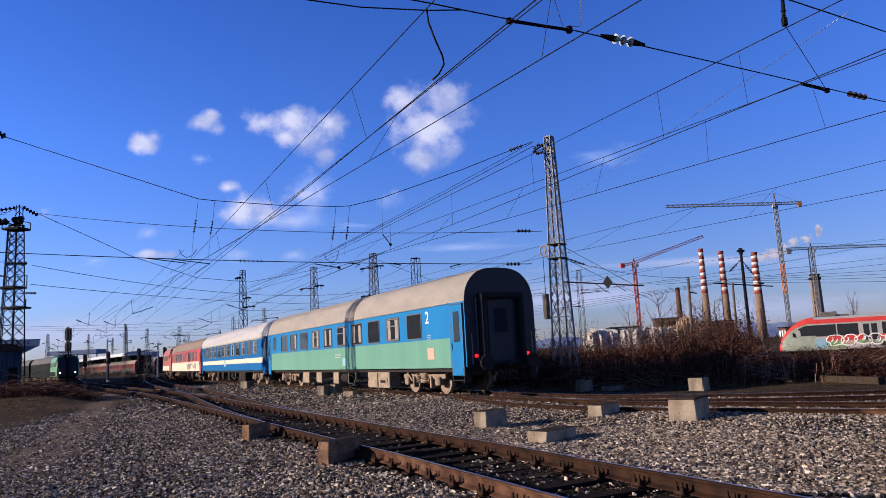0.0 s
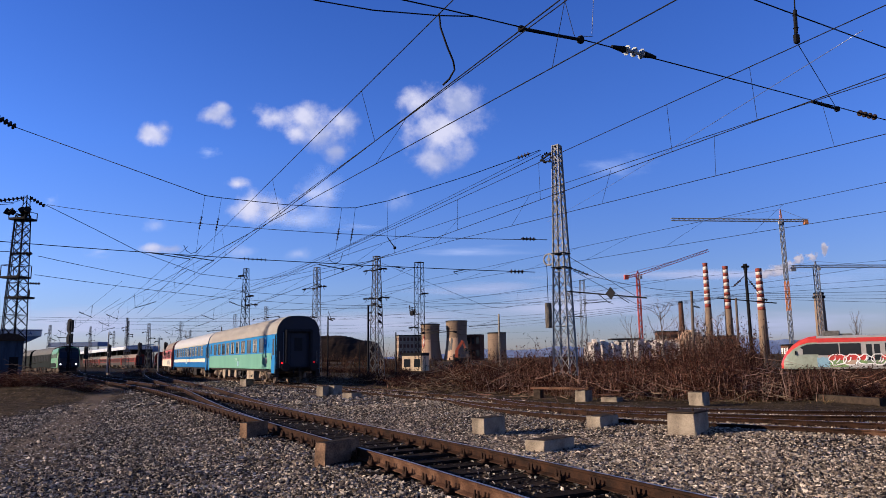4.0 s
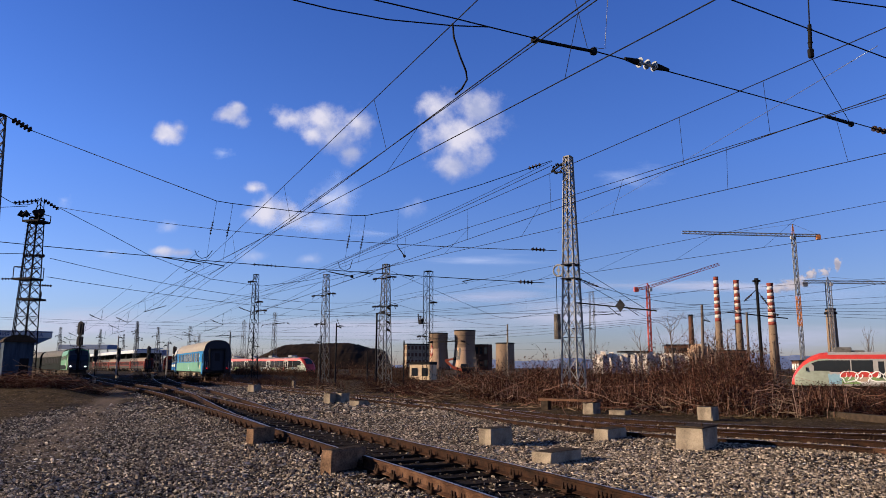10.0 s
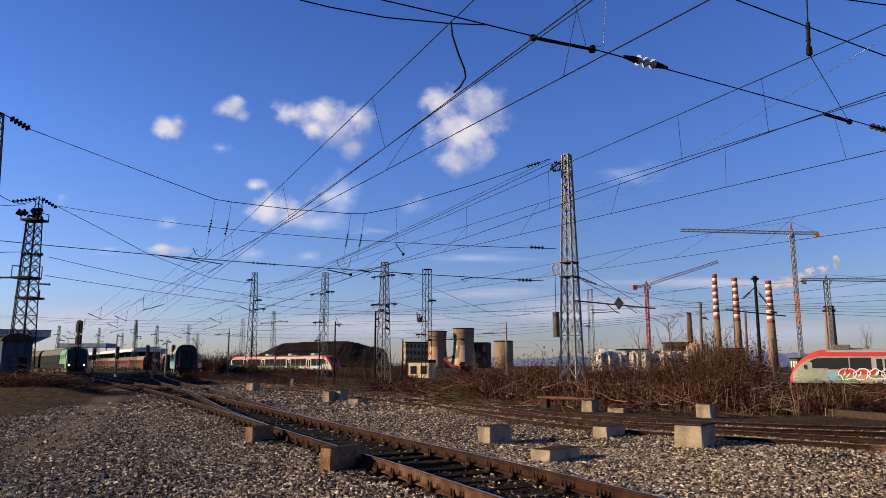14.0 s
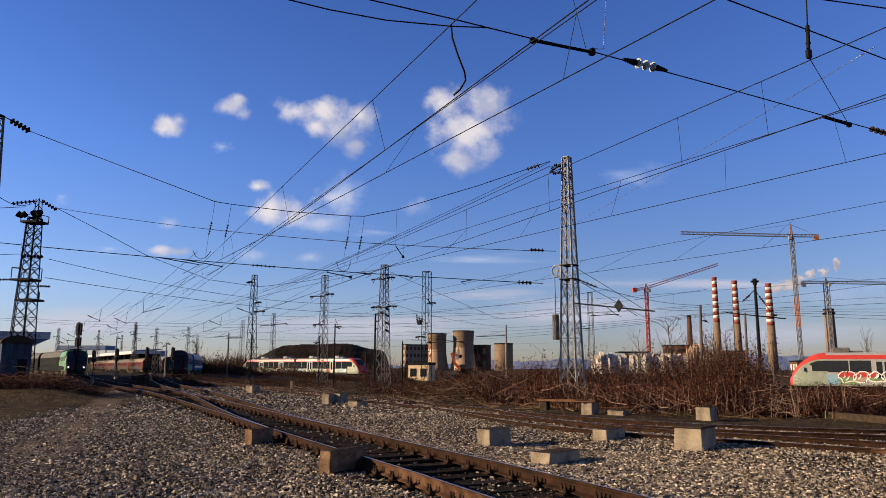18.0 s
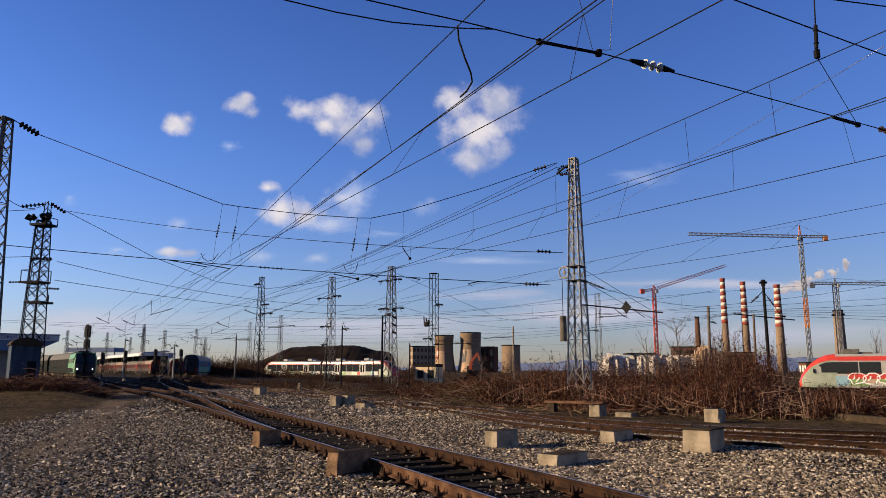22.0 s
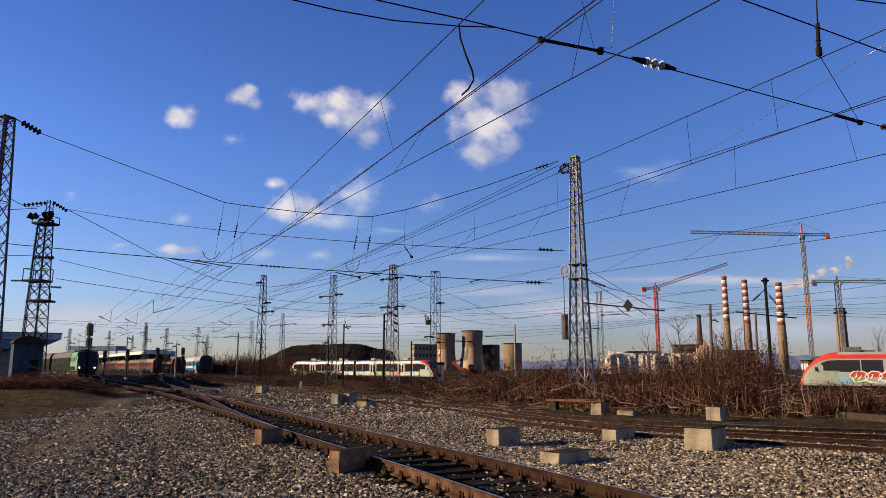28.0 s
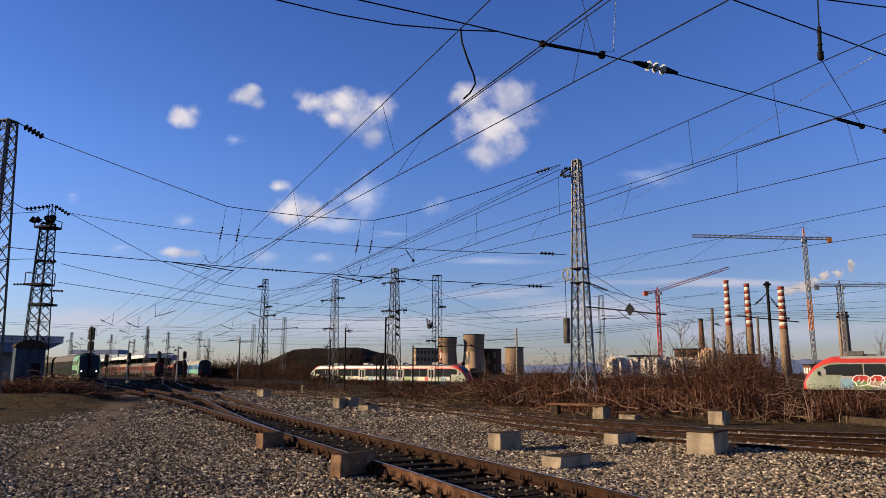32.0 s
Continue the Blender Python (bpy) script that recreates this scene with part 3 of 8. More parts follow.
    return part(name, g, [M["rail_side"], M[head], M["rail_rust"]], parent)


slp = Geo().box((0, 0, 0), (2.5, 0.24, 0.16), 0, 0, 0.02)
SLEEPER = mesh_of(slp, "sleeper", M["sleeper"])
cg = Geo()
for s_ in (-1, 1):
    for e_ in (-1, 1):
        cg.box((s_ * 0.75 + e_ * 0.105, 0, 0.108), (0.075, 0.13, 0.04), 0, 0, 0.012)
        for k_ in (-0.038, 0.038):
            cg.cyl((s_ * 0.75 + e_ * 0.115, k_, 0.10), (s_ * 0.75 + e_ * 0.115, k_, 0.205), 0.014, 6)
            cg.cyl((s_ * 0.75 + e_ * 0.115, k_, 0.13), (s_ * 0.75 + e_ * 0.115, k_, 0.162), 0.026, 6)
    cg.box((s_ * 0.75, 0, 0.0825), (0.36, 0.16, 0.012))
CLIPS = mesh_of(cg, "fastening", M["clip"])


def track(name, line, top, sleepers, label, head="rail_top", ranges=None, far_step=1):
    root = tagged(new(name), label, "railway track", kind="structure")
    for off in (0.75, -0.75):
        rail_strip(line, off, top, "rail", root, head)
    rnd, rest = random.Random(5), Geo()
    for i, p in enumerate(line[::1]):
        if not sleepers:
            break
        a, b = line[max(i - 1, 0)], line[min(i + 1, len(line) - 1)]
        rz = math.atan2(b[1] - a[1], b[0] - a[0]) - math.pi / 2
        z = top - 0.16 - 0.088 - rnd.random() * 0.012
        if sleepers[0] <= p[1] <= sleepers[1]:
            sl = part("sleeper", SLEEPER, None, root)
            sl.matrix_basis = Matrix.Translation((p[0], p[1], z)) @ Matrix.Rotation(rz + rnd.uniform(-0.02, 0.02), 4, "Z")
            cl = part("rail_fastening", CLIPS, None, root)
            cl.matrix_basis = Matrix.Translation((p[0], p[1], top - 0.248)) @ Matrix.Rotation(rz, 4, "Z")
        elif p[1] < 140:
            rest.box((p[0], p[1], z), (2.5, 0.24, 0.16), rz)
    if rest.v:
        tagged(part("distant_sleepers", rest, M["sleeper"], root), kind="stuff")
    return root


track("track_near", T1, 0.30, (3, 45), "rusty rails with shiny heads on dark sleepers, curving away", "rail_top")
track("track_branch", T1B, 0.295, None, "rusty diverging rails of a turnout", "rail_top")
track("track_train", T2, 0.20, (10, 42), "rusty rails on dark sleepers in stone ballast", "rail_top")
track("track_turnout", T3, 0.205, (3, 22), "rusty rails of a turnout on dark sleepers", "rail_top")
track("track_loco", T6, 0.18, None, "worn rails in the far yard", "rail_dull")
track("track_siding", T7, 0.16, None, "worn rails in the far yard", "rail_dull")


def swept_rails(name, line, label):
    root = tagged(new(name), label, "railway track", kind="structure")
    for off in (0.75, -0.75):
        rail_strip(line, off, [float(ground_z(p[0], p[1])) + 0.16 for p in line], "rail", root, "rail_dull")


swept_rails("track_railcar", T4, "rusty rails behind the brush")
swept_rails("track_parked_railcar", T5, "rusty rails behind the brush")


# ---- concrete stubs beside the tracks ----
def stub(x, y, w, d, h, rz, material, label, cap=0.0, group="concrete stubs by the tracks"):
    root = thing("concrete_block", label, "concrete block", pose(x, y, float(ground_z(x, y)) - 0.05, 0, 0, rz), group)
    g = Geo()
    rnd = random.Random(int((x + 50) * 100 + y * 10))
    j = lambda: rnd.uniform(-0.012, 0.012)
    rings = []
    for z, k in ((0, 1.0), (0.05, 1.0), (h * 0.5, 0.99), (h + 0.05 - 0.02, 0.985), (h + 0.05, 0.95)):
        ring = []
        for a, b in ((-1, -0.93), (-0.95, -1), (0, -1), (0.95, -1), (1, -0.95), (1, 0), (1, 0.95), (0.95, 1), (0, 1), (-0.95, 1), (-1, 0.95), (-1, 0)):
            ring.append((a * w / 2 * k + j(), b * d / 2 * k + j(), z))
        rings.append(ring)
    g.loft(rings, True, True)
    part("block", g, M[material], root)
    top = [(x * 0.97, y * 0.97) for x, y, _ in rings[-1]]
    # thin darker layer over the top face
    part("weathered_crust", Geo().loft([[(x, y, h + 0.045) for x, y in top], [(x * 0.99, y * 0.99, h + 0.056) for x, y in top]], True, True), M["crust"], root, "thin dark layer on top")
    if cap:
        part("cap_slab", Geo().box((0, 0, h + 0.05 + cap / 2 - 0.01), (w * 1.06, d * 1.06, cap), 0, 0, 0.015), M["crust"], root, "dark rusty cap slab")
        for k in (-0.2, 0.15):
            part("bolt", Geo().cyl((k, -0.1, h + cap + 0.03), (k, -0.1, h + cap + 0.09), 0.018, 6), M["clip"], root)
    return root


stub(4.75, 14.65, 0.56, 0.80, 0.40, -38, "concrete", "big square concrete block with a thin cap slab", 0.035)
stub(0.84, 15.95, 0.34, 0.80, 0.36, -38, "concrete", "upright concrete block standing in the ballast")
stub(1.76, 12.95, 0.40, 0.98, 0.20, -42, "concrete", "low flat concrete block with a dark top")
stub(3.40, 16.35, 0.36, 0.90, 0.22, -38, "concrete", "low concrete block between the tracks")
stub(-4.0, 14.95, 0.20, 0.60, 0.30, -32, "concrete_rust", "rust-stained concrete stub beside the near rail")
stub(-1.68, 11.0, 0.20, 0.78, 0.33, -33, "concrete_rust", "rust-stained concrete stub beside the near rail")
stub(-5.72, 33.1, 0.36, 0.62, 0.42, -28, "concrete", "pair of grey concrete posts in the ballast")
stub(-5.22, 33.35, 0.30, 0.62, 0.40, -28, "concrete", "pair of grey concrete posts in the ballast")
stub(-4.05, 30.2, 0.50, 0.70, 0.20, -30, "concrete", "low concrete block beside the rails")
stub(8.15, 23.9, 0.48, 0.60, 0.42, -40, "concrete", "square concrete block at the foot of the brush")
stub(4.85, 26.4, 0.42, 0.60, 0.40, -35, "concrete", "square concrete block propping a rusty plank")
stub(5.75, 25.9, 0.60, 0.60, 0.16, -35, "concrete", "low pale concrete slab by the brush")
stub(-13.1, 46.9, 0.55, 0.70, 0.42, -28, "concrete", "weathered concrete block beside the rails")
stub(-13.1, 58.2, 0.24, 0.24, 0.55, -28, "concrete", "small white marker post", 0, "marker posts")
stub(-35.5, 84.0, 0.22, 0.22, 0.75, -28, "concrete", "small white marker post", 0, "marker posts")
stub(-33.0, 65.5, 0.20, 0.20, 0.45, -28, "concrete", "small white marker post", 0, "marker posts")
beam_a, beam_b = Vector((3.32, 28.9, 0.40)), Vector((5.1, 26.2, 0.475))
solid("plank", Geo().bar(beam_a, beam_b, 0.30, 0.085), M["board"], "rusty flat beam lying across concrete blocks", "beam")
solid("timber_beam", Geo().bar((12.45, 24.9, 0.12), (12.95, 21.9, 0.13), 0.24, 0.22), M["crust"], "black old sleeper lying by the brush", "timber")
# unseen prop added to hold the beam, coloured dark so it hardly shows
stub(3.5, 28.65, 0.30, 0.30, 0.32, -35, "crust", "dark prop added under a rusty beam")


# ---- lattice masts ----
def lattice(root, h, wb, wt, bays, material, leg=0.09, lace=0.05, rot=0.0, split=False):
    """Four tapering corner legs with crossed lacing on every face."""
    lacing = material
    def corner(i, z):
        w = (wb + (wt - wb) * z / h) / 2
        a = rot + math.pi / 4 + i * math.pi / 2
        return Vector((math.cos(a) * w * 1.414, math.sin(a) * w * 1.414, z))
    for i in range(4):
        part("leg", Geo().bar(corner(i, 0), corner(i, h), leg), material, root)
    zs, z = [0.0], 0.0
    k = (wt / wb) ** (1.0 / bays)
    steps = [k ** i for i in range(bays)]
    for s in steps:
        z += h * s / sum(steps)
        zs.append(z)
    for i in range(4):
        g, j = Geo(), (i + 1) % 4
        for b in range(bays):
            p, q = (i, j) if b % 2 else (j, i)
            g.bar(corner(p, zs[b]), corner(q, zs[b + 1]), lace)
            if wb > 1.0:
                g.bar(corner(q, zs[b]), corner(p, zs[b + 1]), lace)
            if b % 3 == 2:
                g.bar(corner(i, zs[b + 1]), corner(j, zs[b + 1]), lace)
        if split:
            for k in range(0, len(g.f), 6):
                one = Geo().add(g.v[k // 6 * 8:k // 6 * 8 + 8], [tuple(i - k // 6 * 8 for i in q) for q in g.f[k:k + 6]])
                part("brace", one, lacing, root)
        else:
            tagged(part("lacing", g, lacing, root), kind="stuff")


def insulator(root, p, q, r=0.07, n=5, name="insulator", material="insul"):
    """A string of porcelain discs on a rod from p to q, turned as one body."""
    p, q = Vector(p), Vector(q)
    d = q - p
    u = d.normalized()
    side = u.cross(Vector((0, 0, 1)) if abs(u.z) < 0.9 else Vector((1, 0, 0))).normalized()
    up = u.cross(side)
    prof = [(0.0, r * 0.3)]
    for i in range(n):
        c, h = (i + 0.5) / n, min(0.35 * r / d.length, 0.42 / n)
        prof += [(c - h, r * 0.3), (c - h * 0.9, r * 0.55), (c - h * 0.1, r), (c + h * 0.1, r), (c + h * 0.9, r * 0.5), (c + h, r * 0.3)]
    prof.append((1.0, r * 0.3))
    rings = [[p + d * t + (side * math.cos(a) + up * math.sin(a)) * w for a in (math.tau * k / 9 for k in range(9))] for t, w in prof]
    return part(name, Geo().loft(rings, True, True), M[material], root)


def mast(x, y, h, wb, wt, bays, material, label, arms=(), rz=-0.47, name="lattice_mast", ring=False):
    z0 = float(ground_z(x, y))
    root = thing(name, label, "mast", pose(x, y, z0, 0, 0, math.degrees(rz)), "lattice masts over the tracks")
    lattice(root, h - z0, wb, wt, bays, M[material], max(0.055, wb * (0.085 if y < 45 else 0.062)), max(0.03, wb * (0.036 if material == "galv" else 0.028)), 0.0, y < 60)
    part("foundation", Geo().box((0, 0, -0.05), (wb * 1.35, wb * 1.35, 0.3), 0, 0, 0.04), M["concrete_rust"], root)
    part("top_frame", Geo().box((0, 0, h - z0), (wt * 1.1, wt * 1.1, 0.06)), M[material], root)
    for z, l, s in arms:
        g = Geo().bar((0, 0, z), (s * l, 0, z + 0.1), 0.10).bar((0, 0, z + 0.6), (s * l * 0.9, 0, z + 0.12), 0.05)
        g.bar((s * l, 0, z + 0.1), (s * l * 1.25, 0, z - 0.35), 0.05)
        part("cantilever_arm", g, M["dark"], root)
        insulator(root, (s * 0.3, 0, z + 0.03), (s * 0.75, 0, z + 0.06), 0.14, 4)
        insulator(root, (s * l, 0, z + 0.1), (s * (l + 0.6), 0, z + 0.02), 0.13, 4)
    return root


tower = mast(6.22, 40.0, 14.0, 1.02, 0.36, 17, "galv", "tall silver-painted lattice mast with insulators and a tension weight", (), -0.62)
# equipment on the silver mast
for z_, w_ in ((6.9, 0.88), (7.7, 0.82)):
    part("walkway_ring", Geo().box((0, 0, z_), (w_, w_, 0.05)), M["dark"], tower)
part("pulley_wheel", Geo().tube([(-0.62 + 0.32 * math.cos(a * 0.4), -0.3, 7.4 + 0.32 * math.sin(a * 0.4)) for a in range(17)], 0.05, 6).cyl((-0.62, -0.34, 7.4), (-0.62, -0.26, 7.4), 0.10, 10).bar((-0.62, -0.3, 7.1), (-0.62, -0.3, 7.7), 0.05), M["galv"], tower)
part("tension_weight", Geo().cyl((-0.80, -0.24, 3.55), (-0.80, -0.24, 4.95), 0.19, 12), M["concrete"], tower, "hanging concrete tension weight")
part("weight_rod", Geo().cyl((-0.80, -0.24, 4.95), (-0.80, -0.24, 7.2), 0.02, 6), M["wire"], tower)
part("top_bracket", Geo().bar((-0.3, 0, 13.7), (-1.1, 0, 13.3), 0.08).bar((-0.3, 0, 13.1), (-1.1, 0, 13.3), 0.06), M["dark"], tower)
for k_ in range(7):
    a_ = math.pi * (0.15 + 0.28 * k_)
    insulator(tower, (-0.72 + 0.34 * math.cos(a_), 0.1, 13.45 + 0.26 * math.sin(a_)), (-0.72 + 0.34 * math.cos(a_ + 0.7), 0.1, 13.45 + 0.26 * math.sin(a_ + 0.7)), 0.10, 2)
insulator(tower, (0.4, 0.2, 6.9), (1.5, 0.3, 6.4), 0.09, 5)
arm_g = Geo().bar((0.3, 0, 5.55), (4.6, 0.6, 4.95), 0.07)
part("signal_arm", arm_g, M["dark"], tower)
for x_ in (2.0, 3.1):
    part("arm_strut", Geo().bar((x_, 0.22, 5.33 - (x_ - 2.0) * 0.14), (x_ + 0.62, 0.3, 4.78 - (x_ - 2.0) * 0.05), 0.035), M["dark"], tower)
part("diamond_sign", Geo().add([(2.75, 0.20, 4.95), (3.02, 0.20, 5.3), (2.75, 0.20, 5.65), (2.48, 0.20, 5.3), (2.75, 0.26, 4.95), (3.02, 0.26, 5.3), (2.75, 0.26, 5.65), (2.48, 0.26, 5.3)], [(0, 1, 2, 3), (7, 6, 5, 4), (0, 4, 5, 1), (1, 5, 6, 2), (2, 6, 7, 3), (3, 7, 4, 0)]), M["black"], tower, "dark diamond-shaped signal board")
part("arm_stay", Geo().bar((0.3, 0, 7.6), (4.0, 0.5, 5.1), 0.025), M["wire"], tower)

tower.location, tower.scale = (5.30, 33.0, 0.0), (0.825,) * 3

mast_l = mast(-22.8, 33.4, 14.2, 1.2, 0.53, 15, "steel", "dark lattice mast holding a span wire", (), -0.3)
mast_l.location, mast_l.scale = (-20.52, 30.08, 0.0), (0.9,) * 3
isl = thing("strain_insulator", "dark strain insulator on the span wire beside the dark mast", "insulator")
insulator(isl, (-19.78, 30.07, 12.45), (-18.95, 30.20, 11.98), 0.15, 5)
part("link", Geo().cyl((-20.19, 30.00, 12.68), (-19.78, 30.07, 12.45), 0.025, 6), M["dark"], isl)

tower_l = mast(-33.2, 55.0, 14.2, 1.35, 0.72, 17, "tower_black", "dark lattice floodlight mast with platforms and a ladder", (), -0.2)
for k_ in range(4):
    a_ = math.pi / 4 + k_ * math.pi / 2
    part("head_post", Geo().bar((0.22 + 0.26 * math.cos(a_), 0.26 * math.sin(a_), 13.4), (0.22 + 0.22 * math.cos(a_), 0.22 * math.sin(a_), 15.25), 0.06), M["tower_black"], tower_l)
for k_ in range(4):
    part("head_brace", Geo().bar((0.0, -0.22, 13.5 + k_ * 0.44), (0.44, -0.22, 13.94 + k_ * 0.44), 0.04), M["tower_black"], tower_l)
    part("head_brace", Geo().bar((0.44, 0.22, 13.5 + k_ * 0.44), (0.0, 0.22, 13.94 + k_ * 0.44), 0.04), M["tower_black"], tower_l)
for z_, x0_, x1_, high_ in ((13.35, -0.75, 0.72, 0.55), (8.75, -1.1, 0.55, 0.95), (7.15, -0.6, 1.0, 0.0)):
    pl_ = part("platform", Geo().box(((x0_ + x1_) / 2, 0, z_), (x1_ - x0_, 1.3, 0.16)), M["tower_black"], tower_l)
    if high_:
        for sx in (x0_, x1_):
            for sy in (-0.62, 0.62):
                part("railing_post", Geo().bar((sx, sy, z_), (sx, sy, z_ + high_), 0.05), M["tower_black"], pl_)
            part("handrail", Geo().bar((sx, -0.62, z_ + high_), (sx, 0.62, z_ + high_), 0.05), M["tower_black"], pl_)
        for sy in (-0.62, 0.62):
            part("handrail", Geo().bar((x0_, sy, z_ + high_), (min(0.0, x1_), sy, z_ + high_), 0.05), M["tower_black"], pl_)
    else:
        part("bracket", Geo().bar((1.0, 0, z_), (1.02, 0, z_ + 0.62), 0.12), M["tower_black"], pl_)
for sx in (-0.85, -0.45, 0.5, 0.95):
    part("floodlight", Geo().cyl((sx * 0.8, -0.5, 13.75), (sx * 1.15, -0.8, 13.98), 0.17, 10, 0.27), M["tower_black"], tower_l)
lad_ = part("ladder", Geo().bar((-0.98, -0.5, 0.2), (-0.52, -0.3, 13.3), 0.05).bar((-0.72, -0.5, 0.2), (-0.26, -0.3, 13.3), 0.05), M["tower_black"], tower_l)
for k_ in range(39):
    z_ = 0.4 + k_ * 0.33
    o_ = 0.46 * z_ / 13.3
    part("rung", Geo().bar((-0.98 + o_, -0.48, z_), (-0.72 + o_, -0.48, z_), 0.03), M["tower_black"], lad_)
insulator(tower_l, (0.5, 0, 15.1), (1.75, 0.2, 14.35), 0.16, 5)
insulator(tower_l, (-0.1, 0, 15.1), (-2.0, -0.4, 14.9), 0.16, 6)
insulator(tower_l, (-0.2, -0.6, 10.6), (1.7, -0.7, 10.45), 0.15, 6)
insulator(tower_l, (1.3, -0.6, 8.2), (2.6, -0.7, 8.1), 0.10, 5)
insulator(tower_l, (-1.1, -0.6, 8.75), (-2.1, -0.7, 8.75), 0.10, 4)
tower_l.location, tower_l.scale = (-26.75, 44.1, 0.0), (0.80,) * 3

m2 = mast(-8.6, 86.0, 14.0, 1.35, 0.62, 12, "steel", "grey lattice mast with a crossarm of insulators", ((12.7, 1.3, -1), (12.8, 0.9, 1), (9.3, 1.3, -1), (9.3, 1.2, 1)))
m3 = mast(-3.6, 90.0, 13.7, 0.95, 0.85, 12, "dark", "dark lattice mast with a switch and cantilever", ((6.0, 1.0, -1), (5.3, 4.6, 1), (10.2, 0.7, 1)))
part("switch_box", Geo().box((-1.05, 0, 7.9), (0.5, 0.5, 0.55), 0, 0, 0.06).bar((0, 0, 7.7), (-1.3, 0, 7.6), 0.09), M["black"], m3, "black switch gear on a bracket")
for k_ in range(3):
    insulator(m3, (-1.35 + 0.35 * k_, 0, 7.9), (-1.45 + 0.35 * k_, 0, 8.9 - 0.25 * k_), 0.16, 4)
for k_, z_ in enumerate((6.6, 7.5, 8.4, 9.2)):
    insulator(m2, (0.45, -0.4, z_), (1.0, -0.5, z_ - 0.25), 0.14, 4)
    insulator(m2, (-0.45, -0.4, z_ + 0.2), (-0.9, -0.5, z_), 0.14, 3)
part("switch_bracket", Geo().box((0, -0.5, 8.6), (0.5, 0.24, 0.36), 0, 0, 0.05), M["black"], m2, "black switch gear on the mast")
mast(-17.5, 95.0, 13.9, 1.05, 0.6, 12, "steel", "grey lattice mast beside the tracks", ((11.6, 1.8, -1), (11.8, 1.0, 1), (7.8, 1.2, -1)))
mast(-27.0, 95.0, 13.9, 1.1, 0.5, 12, "dark", "grey lattice mast beside the tracks", ((9.2, 1.5, 1), (13.2, 0.8, -1), (10.4, 0.8, 1)))
mast(-43.3, 170.0, 14.4, 1.1, 0.6, 10, "steel", "grey lattice mast in the far yard", ((11.5, 3.4, -1), (11.8, 3.6, 1)))
mast(-56.6, 190.0, 14.0, 1.15, 0.6, 10, "steel", "grey lattice mast in the far yard", ((9.5, 4.5, -1),))
mast(20.71, 110.0, 13.2, 0.85, 0.6, 12, "steel", "slender lattice mast behind the brush", ((10.5, 3.8, 1), (8.5, 2.6, -1)))
for x_, y_, h_ in ((-92.0, 205.0, 14.5), (-103.0, 230.0, 15.0), (-86.0, 230.0, 14.5), (-117.0, 210.0, 13.0), (-79.5, 190.0, 12.0), (-130.0, 260.0, 15.0), (-150.0, 250.0, 13.0), (-68.0, 240.0, 12.5), (-108.0, 300.0, 15.0), (-140.0, 300.0, 15.0)):
    mast(x_, y_, h_, 1.25, 0.45, 9, "steel", "grey lattice mast in the far yard", ((h_ * 0.66, 2.0, 1), (h_ * 0.8, 1.8, -1)))


def pole(x, y, h, r, material, label, lean=(0, 0), arms=(), category="pole"):
    z0 = float(ground_z(x, y))
    root = thing("pole", label, category, pose(x, y, z0 - 0.1), "poles beside the tracks")
    part("shaft", Geo().cyl((0, 0, 0), (lean[0], lean[1], h - z0), r, 10, r * 0.7), M[material], root)
    for z, l, s in arms:
        part("crossarm", Geo().bar((lean[0] * z / h, 0, z), (lean[0] * z / h + s * l, -0.2, z - 0.25), 0.09).bar((lean[0] * z / h, 0, z + 0.7), (lean[0] * z / h + s * l * 0.8, -0.2, z - 0.2), 0.035), M["dark"], root)
        insulator(root, (lean[0] * z / h + s * 0.2, 0, z), (lean[0] * z / h + s * 0.7, -0.05, z - 0.05), 0.09, 4)
    return root


pole(-11.76, 70.0, 6.0, 0.09, "dark", "dark thin post with a small lamp head", (0, 0), ((5.9, 0.5, 1),))
pole(-8.05, 72.0, 7.15, 0.12, "dark", "dark wooden post beside a lattice mast")
pole(-14.17, 75.0, 5.0, 0.08, "dark", "short dark post with a switch", (0, 0), ((4.6, 0.6, -1),))
pole(-6.3, 86.0, 4.9, 0.10, "dark", "thin dark post beside a lattice mast")
pole(-10.4, 84.0, 3.6, 0.08, "dark", "short dark post beside the tracks")
pole(7.75, 110.0, 8.3, 0.17, "concrete", "concrete pole with a cantilever arm", (0, 0), ((7.6, 4.6, -1),))
pole(27.02, 80.0, 8.7, 0.20, "wood", "bare weathered utility pole", (0.25, 0), ((7.4, 0.8, 1),))
pole(19.6, 49.0, 5.5, 0.10, "wood", "thin weathered pole in the brush", (0.1, 0))
lp = pole(27.2, 65.0, 9.5, 0.17, "dark", "dark pole with a long crossarm and insulators")
part("crossarm", Geo().bar((-2.7, 0, 6.95), (2.4, -0.2, 6.4), 0.09), M["dark"], lp)
part("brace", Geo().bar((0, 0, 9.0), (-1.2, 0, 7.9), 0.06).bar((0, 0, 8.9), (1.4, 0, 6.7), 0.04), M["dark"], lp)
part("pole_cap", Geo().cyl((0, 0, 9.4), (0, 0, 9.95), 0.18, 10).box((0, 0, 9.7), (0.6, 0.3, 0.16)), M["dark"], lp)
insulator(lp, (-0.5, 0, 8.5), (-1.1, 0, 8.0), 0.13, 4)
insulator(lp, (0.3, 0, 8.4), (0.8, 0, 7.7), 0.13, 4)
insulator(lp, (1.2, -0.1, 6.75), (1.7, -0.1, 6.7), 0.13, 3)
lp.location, lp.scale = (20.92, 50.0, 0.0), (0.79, 0.79, 0.79)
pole(19.2, 44.0, 3.4, 0.10, "wood", "thin post in the brush")
